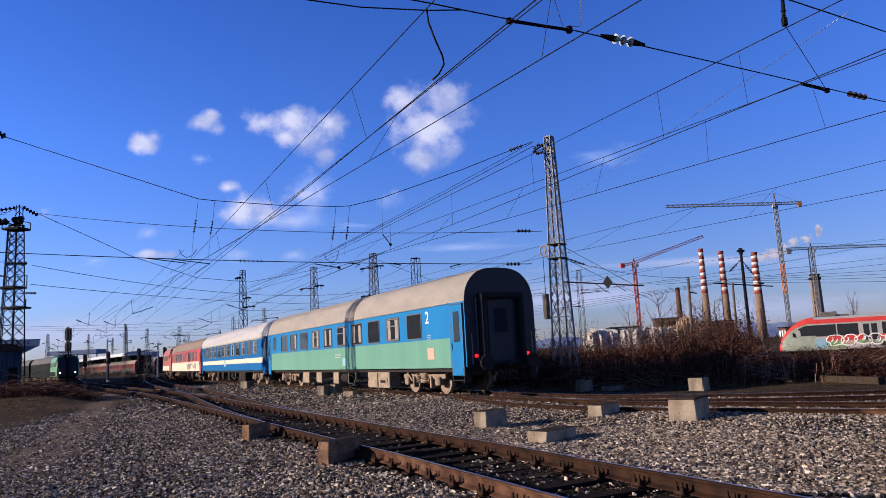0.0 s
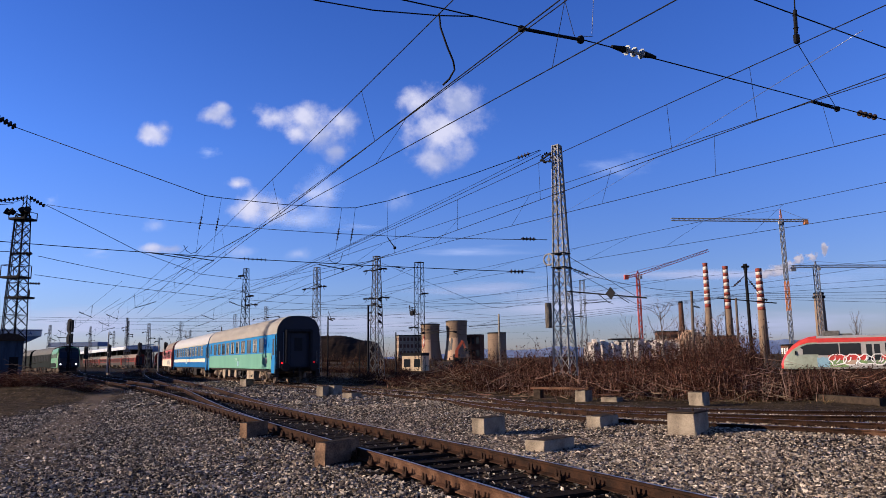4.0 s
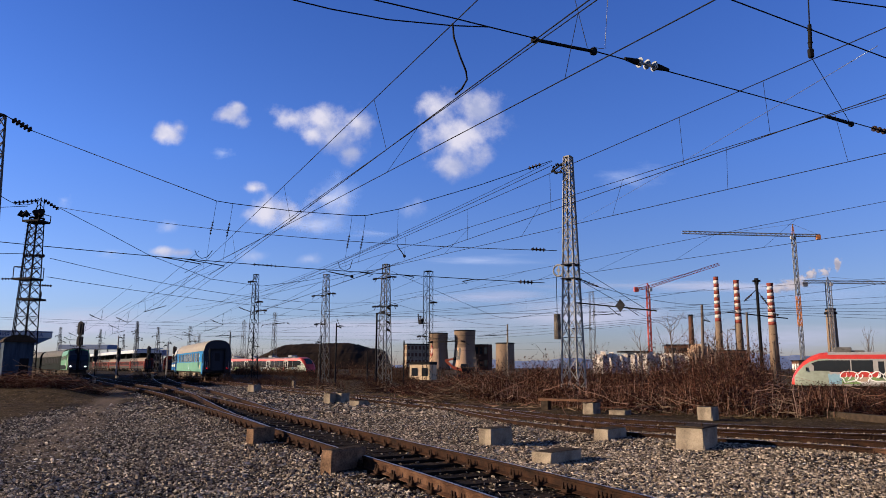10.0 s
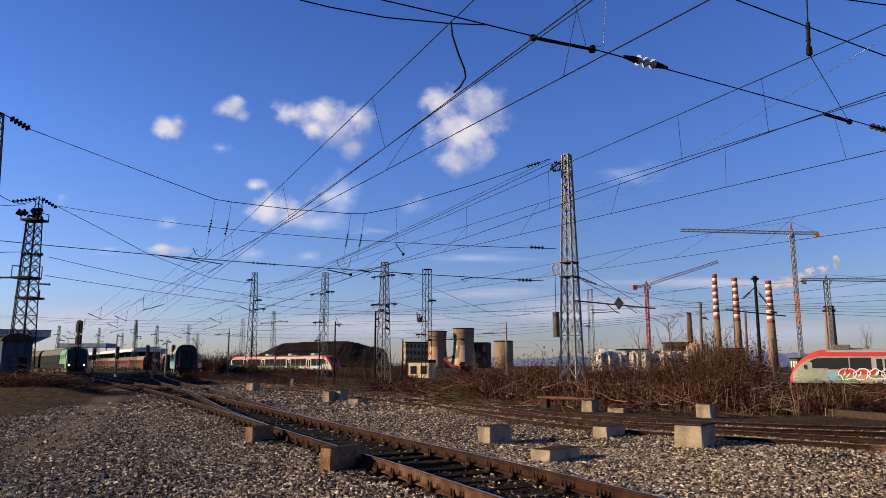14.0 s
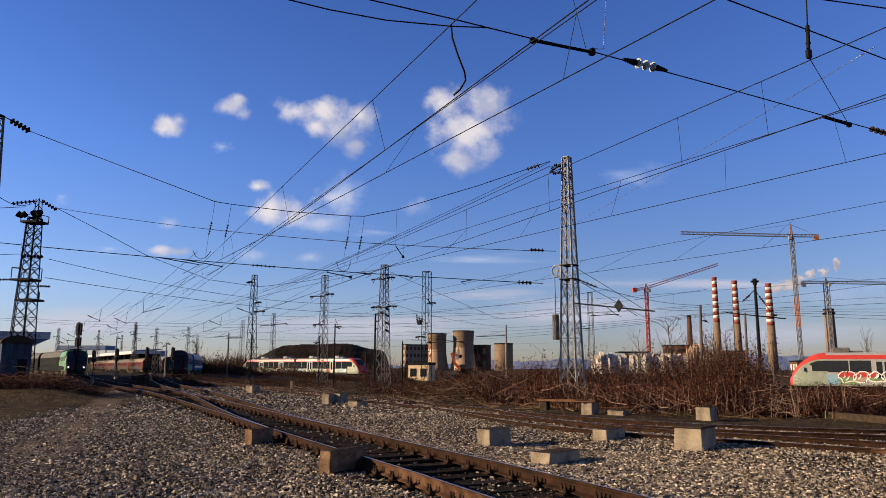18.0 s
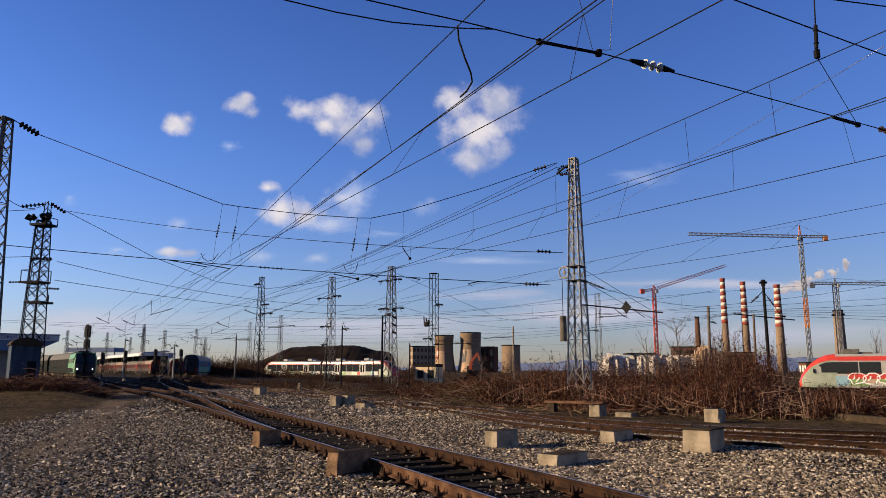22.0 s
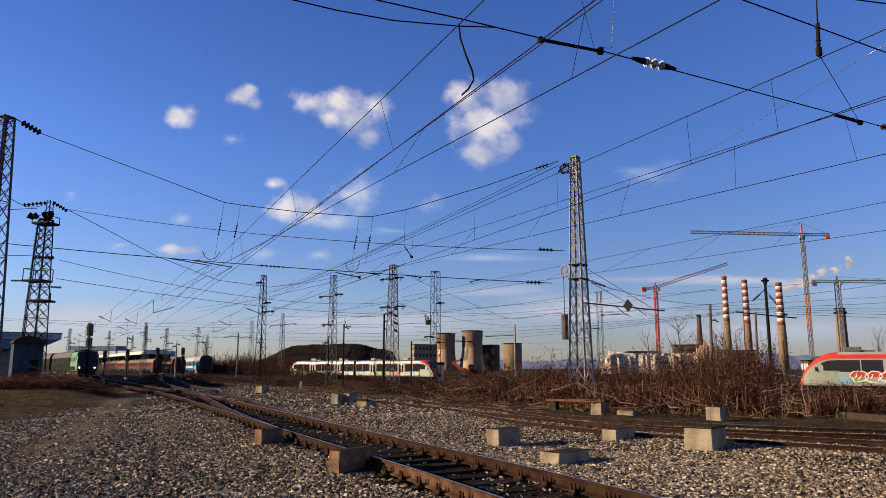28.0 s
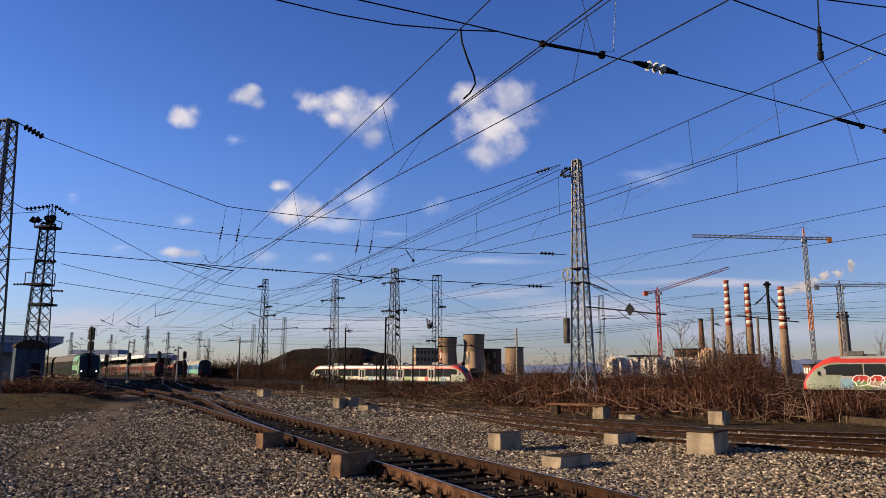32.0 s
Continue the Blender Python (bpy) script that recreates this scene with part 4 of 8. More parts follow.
pole(-52.44, 130.0, 6.2, 0.16, "galv", "grey lamp post in the yard", (0, 0), ((6.0, 0.8, 1), (5.6, 0.8, -1)))
pole(-64.0, 135.0, 7.5, 0.16, "galv", "grey lamp post in the yard", (0, 0), ((7.2, 0.9, 1),))
pole(-38.0, 120.0, 7.5, 0.16, "steel", "slim catenary post in the yard", (0, 0), ((7.0, 2.4, -1),))


# ---- colour-light signals ----
def signal(x, y, h, heads, s, label):
    root = thing("railway_signal", label, "railway signal", pose(x, y, 0, 0, 0, -25), "railway signals in the yard")
    part("post", Geo().cyl((0, 0, 0), (0, 0, h - 0.3), 0.09 * s, 10), M["dark"], root)
    part("base", Geo().box((0, 0, 0.15), (0.5 * s, 0.5 * s, 0.4), 0, 0, 0.03), M["concrete"], root)
    for z, hh in heads:
        g = Geo()
        w = 0.36 * s
        prof = [(math.cos(a) * w, math.sin(a) * w + (hh / 2 - w if math.sin(a) >= 0 else -hh / 2 + w)) for a in (2 * math.pi * (i + 0.5) / 18 for i in range(18))]
        g.loft([[(px_, -0.16, z + pz) for px_, pz in prof], [(px_, -0.10, z + pz) for px_, pz in prof]], True, True)
        g.box((0, 0.06, z), (w * 1.1, 0.3, hh * 0.85), 0, 0, 0.03)
        hd = part("signal_head", g, M["black"], root)
        part("rim", Geo().loft([[(px_ * 1.04, -0.13, z + pz * 1.03) for px_, pz in prof], [(px_ * 1.04, -0.09, z + pz * 1.03) for px_, pz in prof]], True, True), M["black"], hd)
        part("maintenance_box", Geo().box((0, -0.2, z), (w * 0.8, 0.12, hh * 0.7), 0, 0, 0.03), M["black"], hd)
    part("ladder", Geo().bar((-0.18, 0.12, 0.3), (-0.18, 0.12, h - 0.8), 0.03).bar((0.18, 0.12, 0.3), (0.18, 0.12, h - 0.8), 0.03), M["dark"], root)


signal(-39.6, 75.0, 6.3, ((5.55, 1.5), (4.25, 1.1)), 1.08, "tall black two-headed railway signal on a post")
signal(-47.9, 95.0, 4.0, ((3.35, 1.05), (2.5, 0.6)), 0.72, "black railway signal on a short post")
signal(-47.2, 100.0, 4.4, ((3.7, 1.1), (2.75, 0.7)), 0.72, "black railway signal on a short post")
signal(-45.1, 105.0, 4.7, ((4.0, 1.15), (3.0, 0.75)), 0.76, "black railway signal on a short post")
signal(-41.3, 105.0, 4.7, ((4.0, 1.15), (3.0, 0.75)), 0.76, "black railway signal on a short post")
signal(-44.5, 84.0, 3.9, ((3.4, 0.7),), 0.9, "small black signal head on a short post")


# ---- wires ----
def wire(name, p, q, sag=0.3, r=0.012, material="wire", seg=24, label="", sharp=False):
    p, q = Vector(p), Vector(q)
    pts = []
    for i in range(seg + 1):
        t = i / seg
        k = 4 * t * (1 - t) if not sharp else min(2 * t, 2 - 2 * t, 0.93)
        pts.append(p.lerp(q, t) - Vector((0, 0, sag * k)))
    words = {"contact_wire": "dark copper contact wire over the track", "messenger_wire": "dark twisted messenger wire over the track", "span_wire": "dark steel span wire across the tracks"}
    return solid(name, Geo().tube(pts, r, 5), M[material], label or words.get(name, "thin dark overhead wire"), "wire", "overhead wires", smooth=True)


def strand(name, pts, r, material="wire", label=""):
    """A wire hung through the given points, bent where hangers pull on it."""
    words = {"span_wire": "dark steel span wire across the tracks"}
    return solid(name, Geo().tube(pts, r, 5), M[material], label or words.get(name, "thin dark overhead wire"), "wire", "overhead wires", smooth=True)


def along(p, q, a, b):
    """The line through p and q, from the share a to the share b of its length."""
    p, q = Vector(p), Vector(q)
    return tuple(p + (q - p) * a), tuple(p + (q - p) * b)


def catenary(m0, m1, c0, c1, a, b, drops, r=0.0095):
    """Messenger, contact wire and the thin droppers between them."""
    mp, mq = along(m0, m1, a, b)
    cp, cq = along(c0, c1, a, b)
    wire("messenger_wire", mp, mq, 0.0, r)
    wire("contact_wire", cp, cq, 0.0, r)
    for t in drops:
        u, v = Vector(mp).lerp(Vector(mq), t), Vector(cp).lerp(Vector(cq), t)
        solid("dropper", Geo().tube([u, v], 0.005, 4), M["wire"], "thin dropper between messenger and contact wire", "wire", "droppers")


catenary((0.39, 10.08, 7.2), (-7.33, 25.44, 7.2), (0.69, 10.08, 6.1), (-7.10, 25.44, 6.1), -0.9, 4.6, (0.05, 0.13, 0.214, 0.30, 0.40, 0.5, 0.6, 0.72))
catenary((2.21, 10.13, 7.2), (-4.75, 23.43, 7.2), (2.02, 10.13, 6.1), (-6.12, 23.43, 6.1), -0.8, 4.0, (0.06, 0.175, 0.26, 0.36, 0.5, 0.64, 0.8))
catenary((7.02, 11.36, 7.2), (-0.18, 26.08, 7.2), (7.10, 11.36, 6.1), (-0.21, 26.08, 6.1), -0.8, 3.2, (0.12, 0.235, 0.27, 0.35, 0.43, 0.52, 0.65))
catenary((8.83, 14.54, 7.2), (1.62, 26.42, 7.2), (9.10, 14.54, 6.1), (0.75, 26.42, 6.1), -0.9, 3.2, (0.10, 0.235, 0.285, 0.35, 0.42, 0.5, 0.62))
catenary((14.25, 24.08, 7.2), (6.87, 36.65, 7.2), (13.3, 24.08, 6.1), (4.2, 36.65, 6.1), -0.6, 2.6, (0.25, 0.33, 0.42, 0.5, 0.62))
catenary((30, 44, 7.4), (14, 58, 7.4), (30, 44, 6.2), (14, 58, 6.2), -0.5, 2.8, (0.3, 0.4, 0.5, 0.6))
catenary((-20, 48, 7.3), (-44, 92, 7.3), (-20, 48, 6.1), (-44, 92, 6.1), -0.3, 2.4, (0.15, 0.25, 0.35, 0.45))
catenary((-29, 60, 7.3), (-60, 112, 7.3), (-29, 60, 6.1), (-60, 112, 6.1), -0.2, 2.4, (0.15, 0.25, 0.35, 0.45))
catenary((-13, 52, 7.3), (-34, 95, 7.3), (-13, 52, 6.1), (-34, 95, 6.1), -0.5, 3.4, (0.15, 0.25, 0.35, 0.45))
catenary((6, 140, 6.2), (-35, 172, 6.2), (6, 140, 5.0), (-35, 172, 5.0), -0.4, 2.6, (0.2, 0.3, 0.4, 0.5))
# pale guy wires high above the right-hand tracks
wire("guy_wire", (9.6, 15.5, 8.9), (8.6, 60.0, 13.0), 0.1, 0.008, "wire_pale", label="pale thin steel guy wire")

# near span, with its section bar and insulators
strand("span_wire", [(-14, 4.0, 7.3), (-1.64, 10.21, 7.3), (-0.07, 10.98, 7.3), (1.35, 11.73, 7.3), (2.48, 12.25, 7.3), (3.99, 13.12, 7.3), (5.85, 14.18, 7.3), (8.36, 15.64, 7.3), (10.01, 16.6, 7.3), (22.0, 23.5, 7.3)], 0.012)
strand("span_wire", [(-14, 5.2, 7.9), (-3.22, 11.25, 7.9), (-2.24, 11.79, 7.9), (-1.27, 12.19, 7.9), (-0.08, 12.4, 7.88), (0.6, 12.5, 7.9)], 0.013)
wire("span_wire", (-3.0, 7.8, 8.5), (24.0, 23.8, 8.5), 0.0, 0.014)
wire("span_wire", (2.0, 12.2, 9.0), (22.0, 17.2, 9.0), 0.0, 0.014)
wire("span_wire", (3.2, 10.1, 9.55), (22.0, 14.5, 8.4), 0.0, 0.012)
sect = thing("section_bar", "dark horizontal bar clamped to the span wire", "overhead fitting")
part("rod", Geo().cyl((1.35, 11.73, 7.27), (2.47, 12.21, 7.27), 0.03, 8), M["dark"], sect)
part("clamp", Geo().box((1.35, 11.73, 7.27), (0.10, 0.10, 0.10), 0.4, 0, 0.02), M["dark"], sect)
part("clamp", Geo().box((2.47, 12.21, 7.27), (0.12, 0.10, 0.12), 0.4, 0, 0.02), M["dark"], sect)
isb = thing("strain_insulator", "pale porcelain strain insulator with dark end caps on the span wire", "insulator")
insulator(isb, (3.36, 12.72, 7.3), (3.84, 12.98, 7.3), 0.10, 3, "porcelain", "insul_grey")
part("end_cap", Geo().cyl((3.12, 12.58, 7.3), (3.38, 12.73, 7.3), 0.03, 8, 0.065), M["dark"], isb)
part("end_cap", Geo().cyl((3.83, 12.97, 7.3), (4.08, 13.11, 7.3), 0.065, 8, 0.03), M["dark"], isb)
ish = thing("hanging_insulator", "dark hanging insulator above the messenger wire", "insulator")
insulator(ish, (6.42, 12.33, 7.35), (6.44, 12.33, 7.85), 0.05, 2, "porcelain", "dark")
part("core", Geo().cyl((6.42, 12.33, 7.38), (6.44, 12.33, 7.82), 0.034, 10), M["dark"], ish)
part("hanger", Geo().cyl((6.44, 12.33, 7.85), (6.47, 12.33, 8.6), 0.012, 6), M["dark"], ish)
part("clamp", Geo().box((6.42, 12.33, 7.27), (0.10, 0.08, 0.18), 0, 0, 0.02), M["dark"], ish)
wire("stay_wire", (6.42, 12.33, 7.2), (9.15, 16.1, 7.28), 0.0, 0.007)
sec2 = thing("section_bar", "dark horizontal bar clamped to the span wire", "overhead fitting")
part("rod", Geo().cyl((8.36, 15.64, 7.26), (9.2, 16.15, 7.26), 0.03, 8), M["dark"], sec2)
part("clamp", Geo().box((9.2, 16.15, 7.26), (0.11, 0.1, 0.11), 0.4, 0, 0.02), M["dark"], sec2)
sec3 = thing("strain_insulator", "dark strain insulator on the span wire", "insulator")
insulator(sec3, (9.9, 16.54, 7.3), (10.6, 16.95, 7.3), 0.075, 4)
for p_, q_ in (((1.6, 10.2, 8.2), (2.35, 12.15, 7.32)), ((2.85, 12.3, 9.2), (2.7, 12.3, 7.4)), ((2.47, 12.21, 7.36), (2.72, 12.3, 7.38))):
    wire("stay_wire", p_, q_, 0.02, 0.006, "wire_pale", label="pale twisted stay wire")
jump = Geo().tube([(-0.07, 11.07, 7.25), (-0.05, 11.07, 7.0), (0.05, 11.12, 6.7), (0.15, 11.16, 6.45), (0.17, 11.2, 6.32), (0.08, 11.3, 6.2), (-0.03, 11.36, 6.12)], 0.016, 6)
solid("jumper_cable", jump, M["wire"], "thick looped jumper cable between two wires", "cable", smooth=True)

# first headspan: dark mast to silver mast
strand("span_wire", [(-18.95, 30.20, 11.98), (-10.54, 30.4, 8.8), (-9.84, 30.48, 8.70), (-7.2, 30.9, 8.45), (-4.68, 31.2, 8.32), (-4.08, 31.28, 8.33), (-2.64, 31.45, 8.66), (1.0, 32.2, 9.95), (4.5, 32.95, 11.35)], 0.017)
wire("span_wire", (-20.20, 30.20, 9.12), (-27.0, 44.0, 11.9), 0.3, 0.017)
wire("span_wire", (-20.36, 30.28, 7.0), (4.04, 32.75, 5.48), 0.16, 0.018)
for x_, y_, t_ in ((-10.54, 30.4, 8.8), (-9.84, 30.48, 8.72), (-4.68, 31.2, 8.32), (-4.08, 31.28, 8.32)):
    hg = thing("span_hanger", "hanger with a dark insulator below the span wire", "overhead fitting", None, "span hangers")
    part("hanger_wire", Geo().cyl((x_, y_, t_), (x_ - 0.1, y_, t_ - 0.9), 0.008, 5), M["wire"], hg)
    part("lower_wire", Geo().cyl((x_ - 0.2, y_, t_ - 1.5), (x_ - 0.3, y_, 6.15), 0.006, 5), M["wire"], hg)
    insulator(hg, (x_ - 0.1, y_, t_ - 0.9), (x_ - 0.2, y_, t_ - 1.5), 0.06, 5)
for x_, s_ in ((-13.11, 1), (-12.09, 1), (-4.35, 1), (-2.48, 1), (0.81, -1)):
    ra = thing("registration_arm", "thin dark registration arm under the span wire", "overhead fitting", None, "registration arms")
    k_ = (x_ + 20.36) / 24.4
    y_, z_ = 30.28 + 2.47 * k_, 7.0 - 1.52 * k_ - 0.64 * k_ * (1 - k_)
    l_ = 1.7 if x_ < -8 else 0.55
    part("arm", Geo().cyl((x_, y_, z_), (x_ + l_ * s_, y_ + 0.2 * l_, z_ - 0.16 * l_), 0.022, 6).cyl((x_ + l_ * s_, y_ + 0.2 * l_, z_ - 0.16 * l_), (x_ + 0.6 * l_ * s_, y_ + 0.15 * l_, z_ - 0.4 * l_), 0.01, 5), M["dark"], ra)
isl = thing("strain_insulator", "dark strain insulator on the span wire", "insulator")
insulator(isl, (-9.12, 31.42, 6.14), (-8.02, 31.53, 6.07), 0.07, 6)

for p_, d_ in (((4.7, 33.16, 7.05), (-0.93, 0.34, 0.12)), ((4.04, 32.75, 5.48), (-0.965, -0.262, 0.012)), ((4.5, 32.95, 11.35), (-0.91, -0.19, -0.36))):
    st_ = thing("strain_insulator", "dark strain insulator on the span wire beside the silver mast", "insulator")
    insulator(st_, Vector(p_) + Vector(d_) * 0.55, Vector(p_) + Vector(d_) * 1.25, 0.10, 4)
# second headspan and the feeders of the far yard
strand("span_wire", [(-25.5, 44.2, 11.65), (-23.25, 46.0, 10.41), (-22.05, 50.0, 9.51), (-19.54, 56.0, 8.49), (-17.91, 65.0, 8.95), (-15.85, 75.0, 10.68), (-12.07, 82.0, 12.51), (-9.22, 86.0, 13.4)], 0.02)
wire("span_wire", (-25.34, 44.18, 11.63), (4.7, 33.16, 7.05), 0.5, 0.016)
wire("span_wire", (-25.66, 44.1, 8.34), (-9.2, 85.5, 9.4), 1.1, 0.018)
wire("span_wire", (-25.66, 43.94, 7.14), (-9.4, 85.5, 8.0), 0.5, 0.018)
wire("span_wire", (-8.0, 86.2, 13.2), (20.5, 109.8, 11.0), 4.0, 0.022, sharp=True)
wire("span_wire", (-8.0, 86.2, 9.4), (7.6, 110.0, 8.0), 0.6, 0.018)
wire("span_wire", (-60.0, 40.0, 11.5), (-27.42, 44.1, 11.71), 0.6, 0.02)
wire("span_wire", (-60.0, 42.0, 9.5), (-27.42, 44.1, 8.66), 0.5, 0.02)
wire("span_wire", (5.94, 33.33, 5.56), (20.6, 60.0, 6.9), 0.3, 0.014)
wire("span_wire", (5.61, 33.16, 5.73), (17.0, 58.0, 4.9), 0.1, 0.014)
wire("span_wire", (17.7, 60.0, 6.4), (60.0, 62.0, 9.0), 0.4, 0.014)
wire("span_wire", (4.54, 33.08, 11.17), (-45.0, 120.0, 11.0), 1.2, 0.016)
wire("span_wire", (4.54, 33.0, 11.34), (-45.0, 118.0, 11.5), 1.5, 0.012)
for i_, (x_, y_) in enumerate(((-17.8, 95.0), (-27.24, 95.0), (-3.81, 90.0))):
    wire("span_wire", (x_, y_, 13.2), (x_ - 45, y_ + 75, 12.6), 2.2, 0.016)
    wire("span_wire", (x_, y_, 11.0), (x_ - 45, y_ + 75, 9.6), 1.6, 0.016)
    wire("span_wire", (x_, y_, 8.6), (x_ + 42, y_ - 26, 9.2), 1.2, 0.016)
for i_ in range(6):
    wire("feeder_wire", (-75.0 + i_ * 3, 80.0 + 18 * i_, 8.2 + 0.3 * (i_ % 3)), (-4.0 + i_, 112.0 + 14 * i_, 8.6 + 0.4 * (i_ % 2)), 0.9, 0.015, label="thin dark wire spanning the far yard")
for i_ in range(4):
    wire("feeder_wire", (20.5 - 0.4 * i_, 50.0, 5.75 - 0.08 * i_), (95.0, 50.0 + 5 * i_, 8.6 - 0.8 * i_), 0.8, 0.011, label="thin dark wire along the brush")
    wire("feeder_wire", (20.5 - 0.4 * i_, 50.0, 5.75 - 0.08 * i_), (-8.0, 112.0 + 2 * i_, 8.0 - 0.6 * i_), 0.7, 0.011, label="thin dark wire along the brush")
for i_ in range(15):
    rnd_ = random.Random(i_ + 30)
    (xa_, ya_), (xb_, yb_) = (((-20, 48), (-44, 92)), ((-29, 60), (-60, 112)), ((-13, 52), (-34, 95)))[i_ % 3]
    k_ = 0.25 + 0.33 * (i_ // 3) + rnd_.uniform(-0.06, 0.06)
    x_, y_, s_ = xa_ + (xb_ - xa_) * k_, ya_ + (yb_ - ya_) * k_, rnd_.choice((-1, 1))
    ra = thing("registration_arm", "thin dark registration arm over the far tracks", "overhead fitting", None, "registration arms")
    part("arm", Geo().cyl((x_, y_, 7.3), (x_ + 0.12 * s_, y_, 6.12), 0.016, 5).cyl((x_, y_, 6.12), (x_ + 1.1 * s_, y_ + 0.4, 6.5), 0.028, 6), M["dark"], ra)
    insulator(ra, (x_ + 1.0 * s_, y_ + 0.36, 6.47), (x_ + 1.6 * s_, y_ + 0.6, 6.7), 0.07, 4)

# slack jumper loops under the first headspan
solid("jumper_cable", Geo().tube([(-11.6, 31.0, 6.72), (-11.48, 31.0, 6.47), (-11.27, 31.0, 6.34), (-11.02, 31.0, 6.41), (-10.81, 31.0, 6.69)], 0.014, 6), M["wire"], "slack looped jumper cable under the span wire", "cable", smooth=True)
solid("jumper_cable", Geo().tube([(-5.23, 31.0, 6.22), (-5.13, 31.0, 5.92), (-4.9, 31.0, 5.79), (-4.68, 31.0, 5.92), (-4.59, 31.0, 6.27)], 0.014, 6), M["wire"], "slack looped jumper cable under the span wire", "cable", smooth=True)
sb_ = thing("section_bar", "dark short bar hung in the overhead wires", "overhead fitting")
part("rod", Geo().cyl((-5.68, 31.2, 5.79), (-4.62, 31.2, 5.57), 0.022, 8), M["dark"], sb_)
part("clamp", Geo().box((-4.62, 31.2, 5.57), (0.12, 0.1, 0.12), 0.3, 0, 0.02), M["dark"], sb_)
sb_ = thing("section_bar", "dark short bar hung in the overhead wires", "overhead fitting")
part("rod", Geo().cyl((-2.8, 33.0, 7.27), (-2.45, 33.0, 6.76), 0.022, 8), M["dark"], sb_)
part("hanger", Geo().cyl((-2.8, 33.0, 7.27), (-2.64, 31.46, 8.65), 0.006, 5), M["wire"], sb_)
part("clamp", Geo().box((-2.45, 33.0, 6.76), (0.12, 0.1, 0.12), 0.3, 0, 0.02), M["dark"], sb_)


# ---- rolling stock; x runs forward, z from the rail head ----
def bogie(root, x, base=2.5, r=0.46, material="bogie"):
    g = Geo()
    for s in (-1, 1):
        y = s * 1.0
        g.box((x, y, 0.62), (base + 0.9, 0.14, 0.16), 0, 0, 0.02)
        g.box((x, y, 0.46), (0.9, 0.18, 0.14), 0, 0, 0.02)
        for k in (-1, 1):
            g.box((x + k * base / 2, y + s * 0.06, r), (0.34, 0.24, 0.30), 0, 0, 0.04)
            g.box((x + k * (base / 2 - 0.55), y + s * 0.04, 0.42), (0.10, 0.2, 0.4), 0, 0, 0.01)
    g.box((x, 0, 0.72), (0.6, 2.2, 0.2), 0, 0, 0.02)
    b = part("bogie", g, M[material], root, "dusty brown bogie with coil springs")
    for s in (-1, 1):
        for k in (-0.3, 0.3):
            sp = Geo().tube([(x + k + 0.10 * math.cos(a * 1.0), s * 1.08 + 0.10 * math.sin(a * 1.0), 0.42 + 0.34 * a / 25.2) for a in [i * 0.9 for i in range(29)]], 0.022, 5)
            part("coil_spring", sp, M[material], b)
        part("damper", Geo().cyl((x + 0.75, s * 1.14, 0.45), (x + 1.3, s * 1.14, 0.85), 0.04, 6), M["under"], b)
    for k in (-1, 1):
        for s in (-1, 1):
            w = Geo().cyl((x + k * base / 2, s * 0.69, r), (x + k * base / 2, s * 0.82, r), r, 22).cyl((x + k * base / 2, s * 0.82, r), (x + k * base / 2, s * 0.87, r), r * 0.55, 14, r * 0.3)
            part("wheel", w, M[material], b)
        part("axle", Geo().cyl((x + k * base / 2, -0.7, r), (x + k * base / 2, 0.7, r), 0.09, 8), M["under_dark"], b)
    return b


def roof_arc(n=16, half=1.41, z0=3.05, top=4.17):
    return [(half * (1 if math.cos(a) >= 0 else -1) * abs(math.cos(a)) ** 0.70, z0 + (top - z0) * abs(math.sin(a)) ** 1.0) for a in (math.pi * i / n for i in range(n + 1))]


GLASS = ["glass", "alu"]


def rounded(x, z, w, h, r=0.09, n=4):
    """Outline of an upright rounded rectangle."""
    pts = []
    for k, (sx, sz) in enumerate(((1, 1), (-1, 1), (-1, -1), (1, -1))):
        for i in range(n + 1):
            a = math.pi / 2 * (k + i / n)
            pts.append((x + sx * (w / 2 - r) + r * math.cos(a), z + sz * (h / 2 - r) + r * math.sin(a)))
    return pts


def ring_frame(outer, inner, y, side, d):
    """A flat frame between two outlines, d metres deep, on a vehicle's side."""
    return Geo().loft([[(x, y, z) for x, z in outer], [(x, y + side * d, z) for x, z in outer], [(x, y + side * d, z) for x, z in inner], [(x, y, z) for x, z in inner]], True, False)


def window(root, x, side, z, w, h, y=1.41, curtain=0.0, sliding=True, frame_mat=None):
    yy = side * y
    win = part("window", ring_frame(rounded(x, z, w, h), rounded(x, z, w - 0.08, h - 0.08, 0.06), yy, side, 0.022), M[frame_mat or ("rubber" if GLASS[0] == "glass" else GLASS[1])], root)
    pts = rounded(x, z, w - 0.06, h - 0.06, 0.07)
    pts = pts if side < 0 else pts[::-1]
    part("pane", Geo().add([(px_, yy + side * 0.006, pz_) for px_, pz_ in pts], [tuple(range(len(pts)))]), M[GLASS[0]], win)
    if GLASS[0] == "glass":
        if sliding:
            part("sash", ring_frame(rounded(x, z, w - 0.1, h - 0.1, 0.05), rounded(x, z, w - 0.17, h - 0.17, 0.03), yy + side * 0.008, side, 0.012), M["alu"], win)
            part("sash_rail", Geo().box((x, yy + side * 0.014, z + h * 0.14), (w - 0.14, 0.014, 0.045)), M["alu"], win)
        for s in ((-1, 1) if curtain > 0.5 else (random.Random(x).choice((-1, 1)),) if curtain else ()):
            part("curtain", Geo().loft([[(x + s * (w * 0.17 + w * 0.045 * k), yy + side * (0.009 + 0.002 * (k % 2)), z + q * (h / 2 - 0.1)) for k in range(6)] for q in (-1, 1)]), M["curtain"], win)
    return win


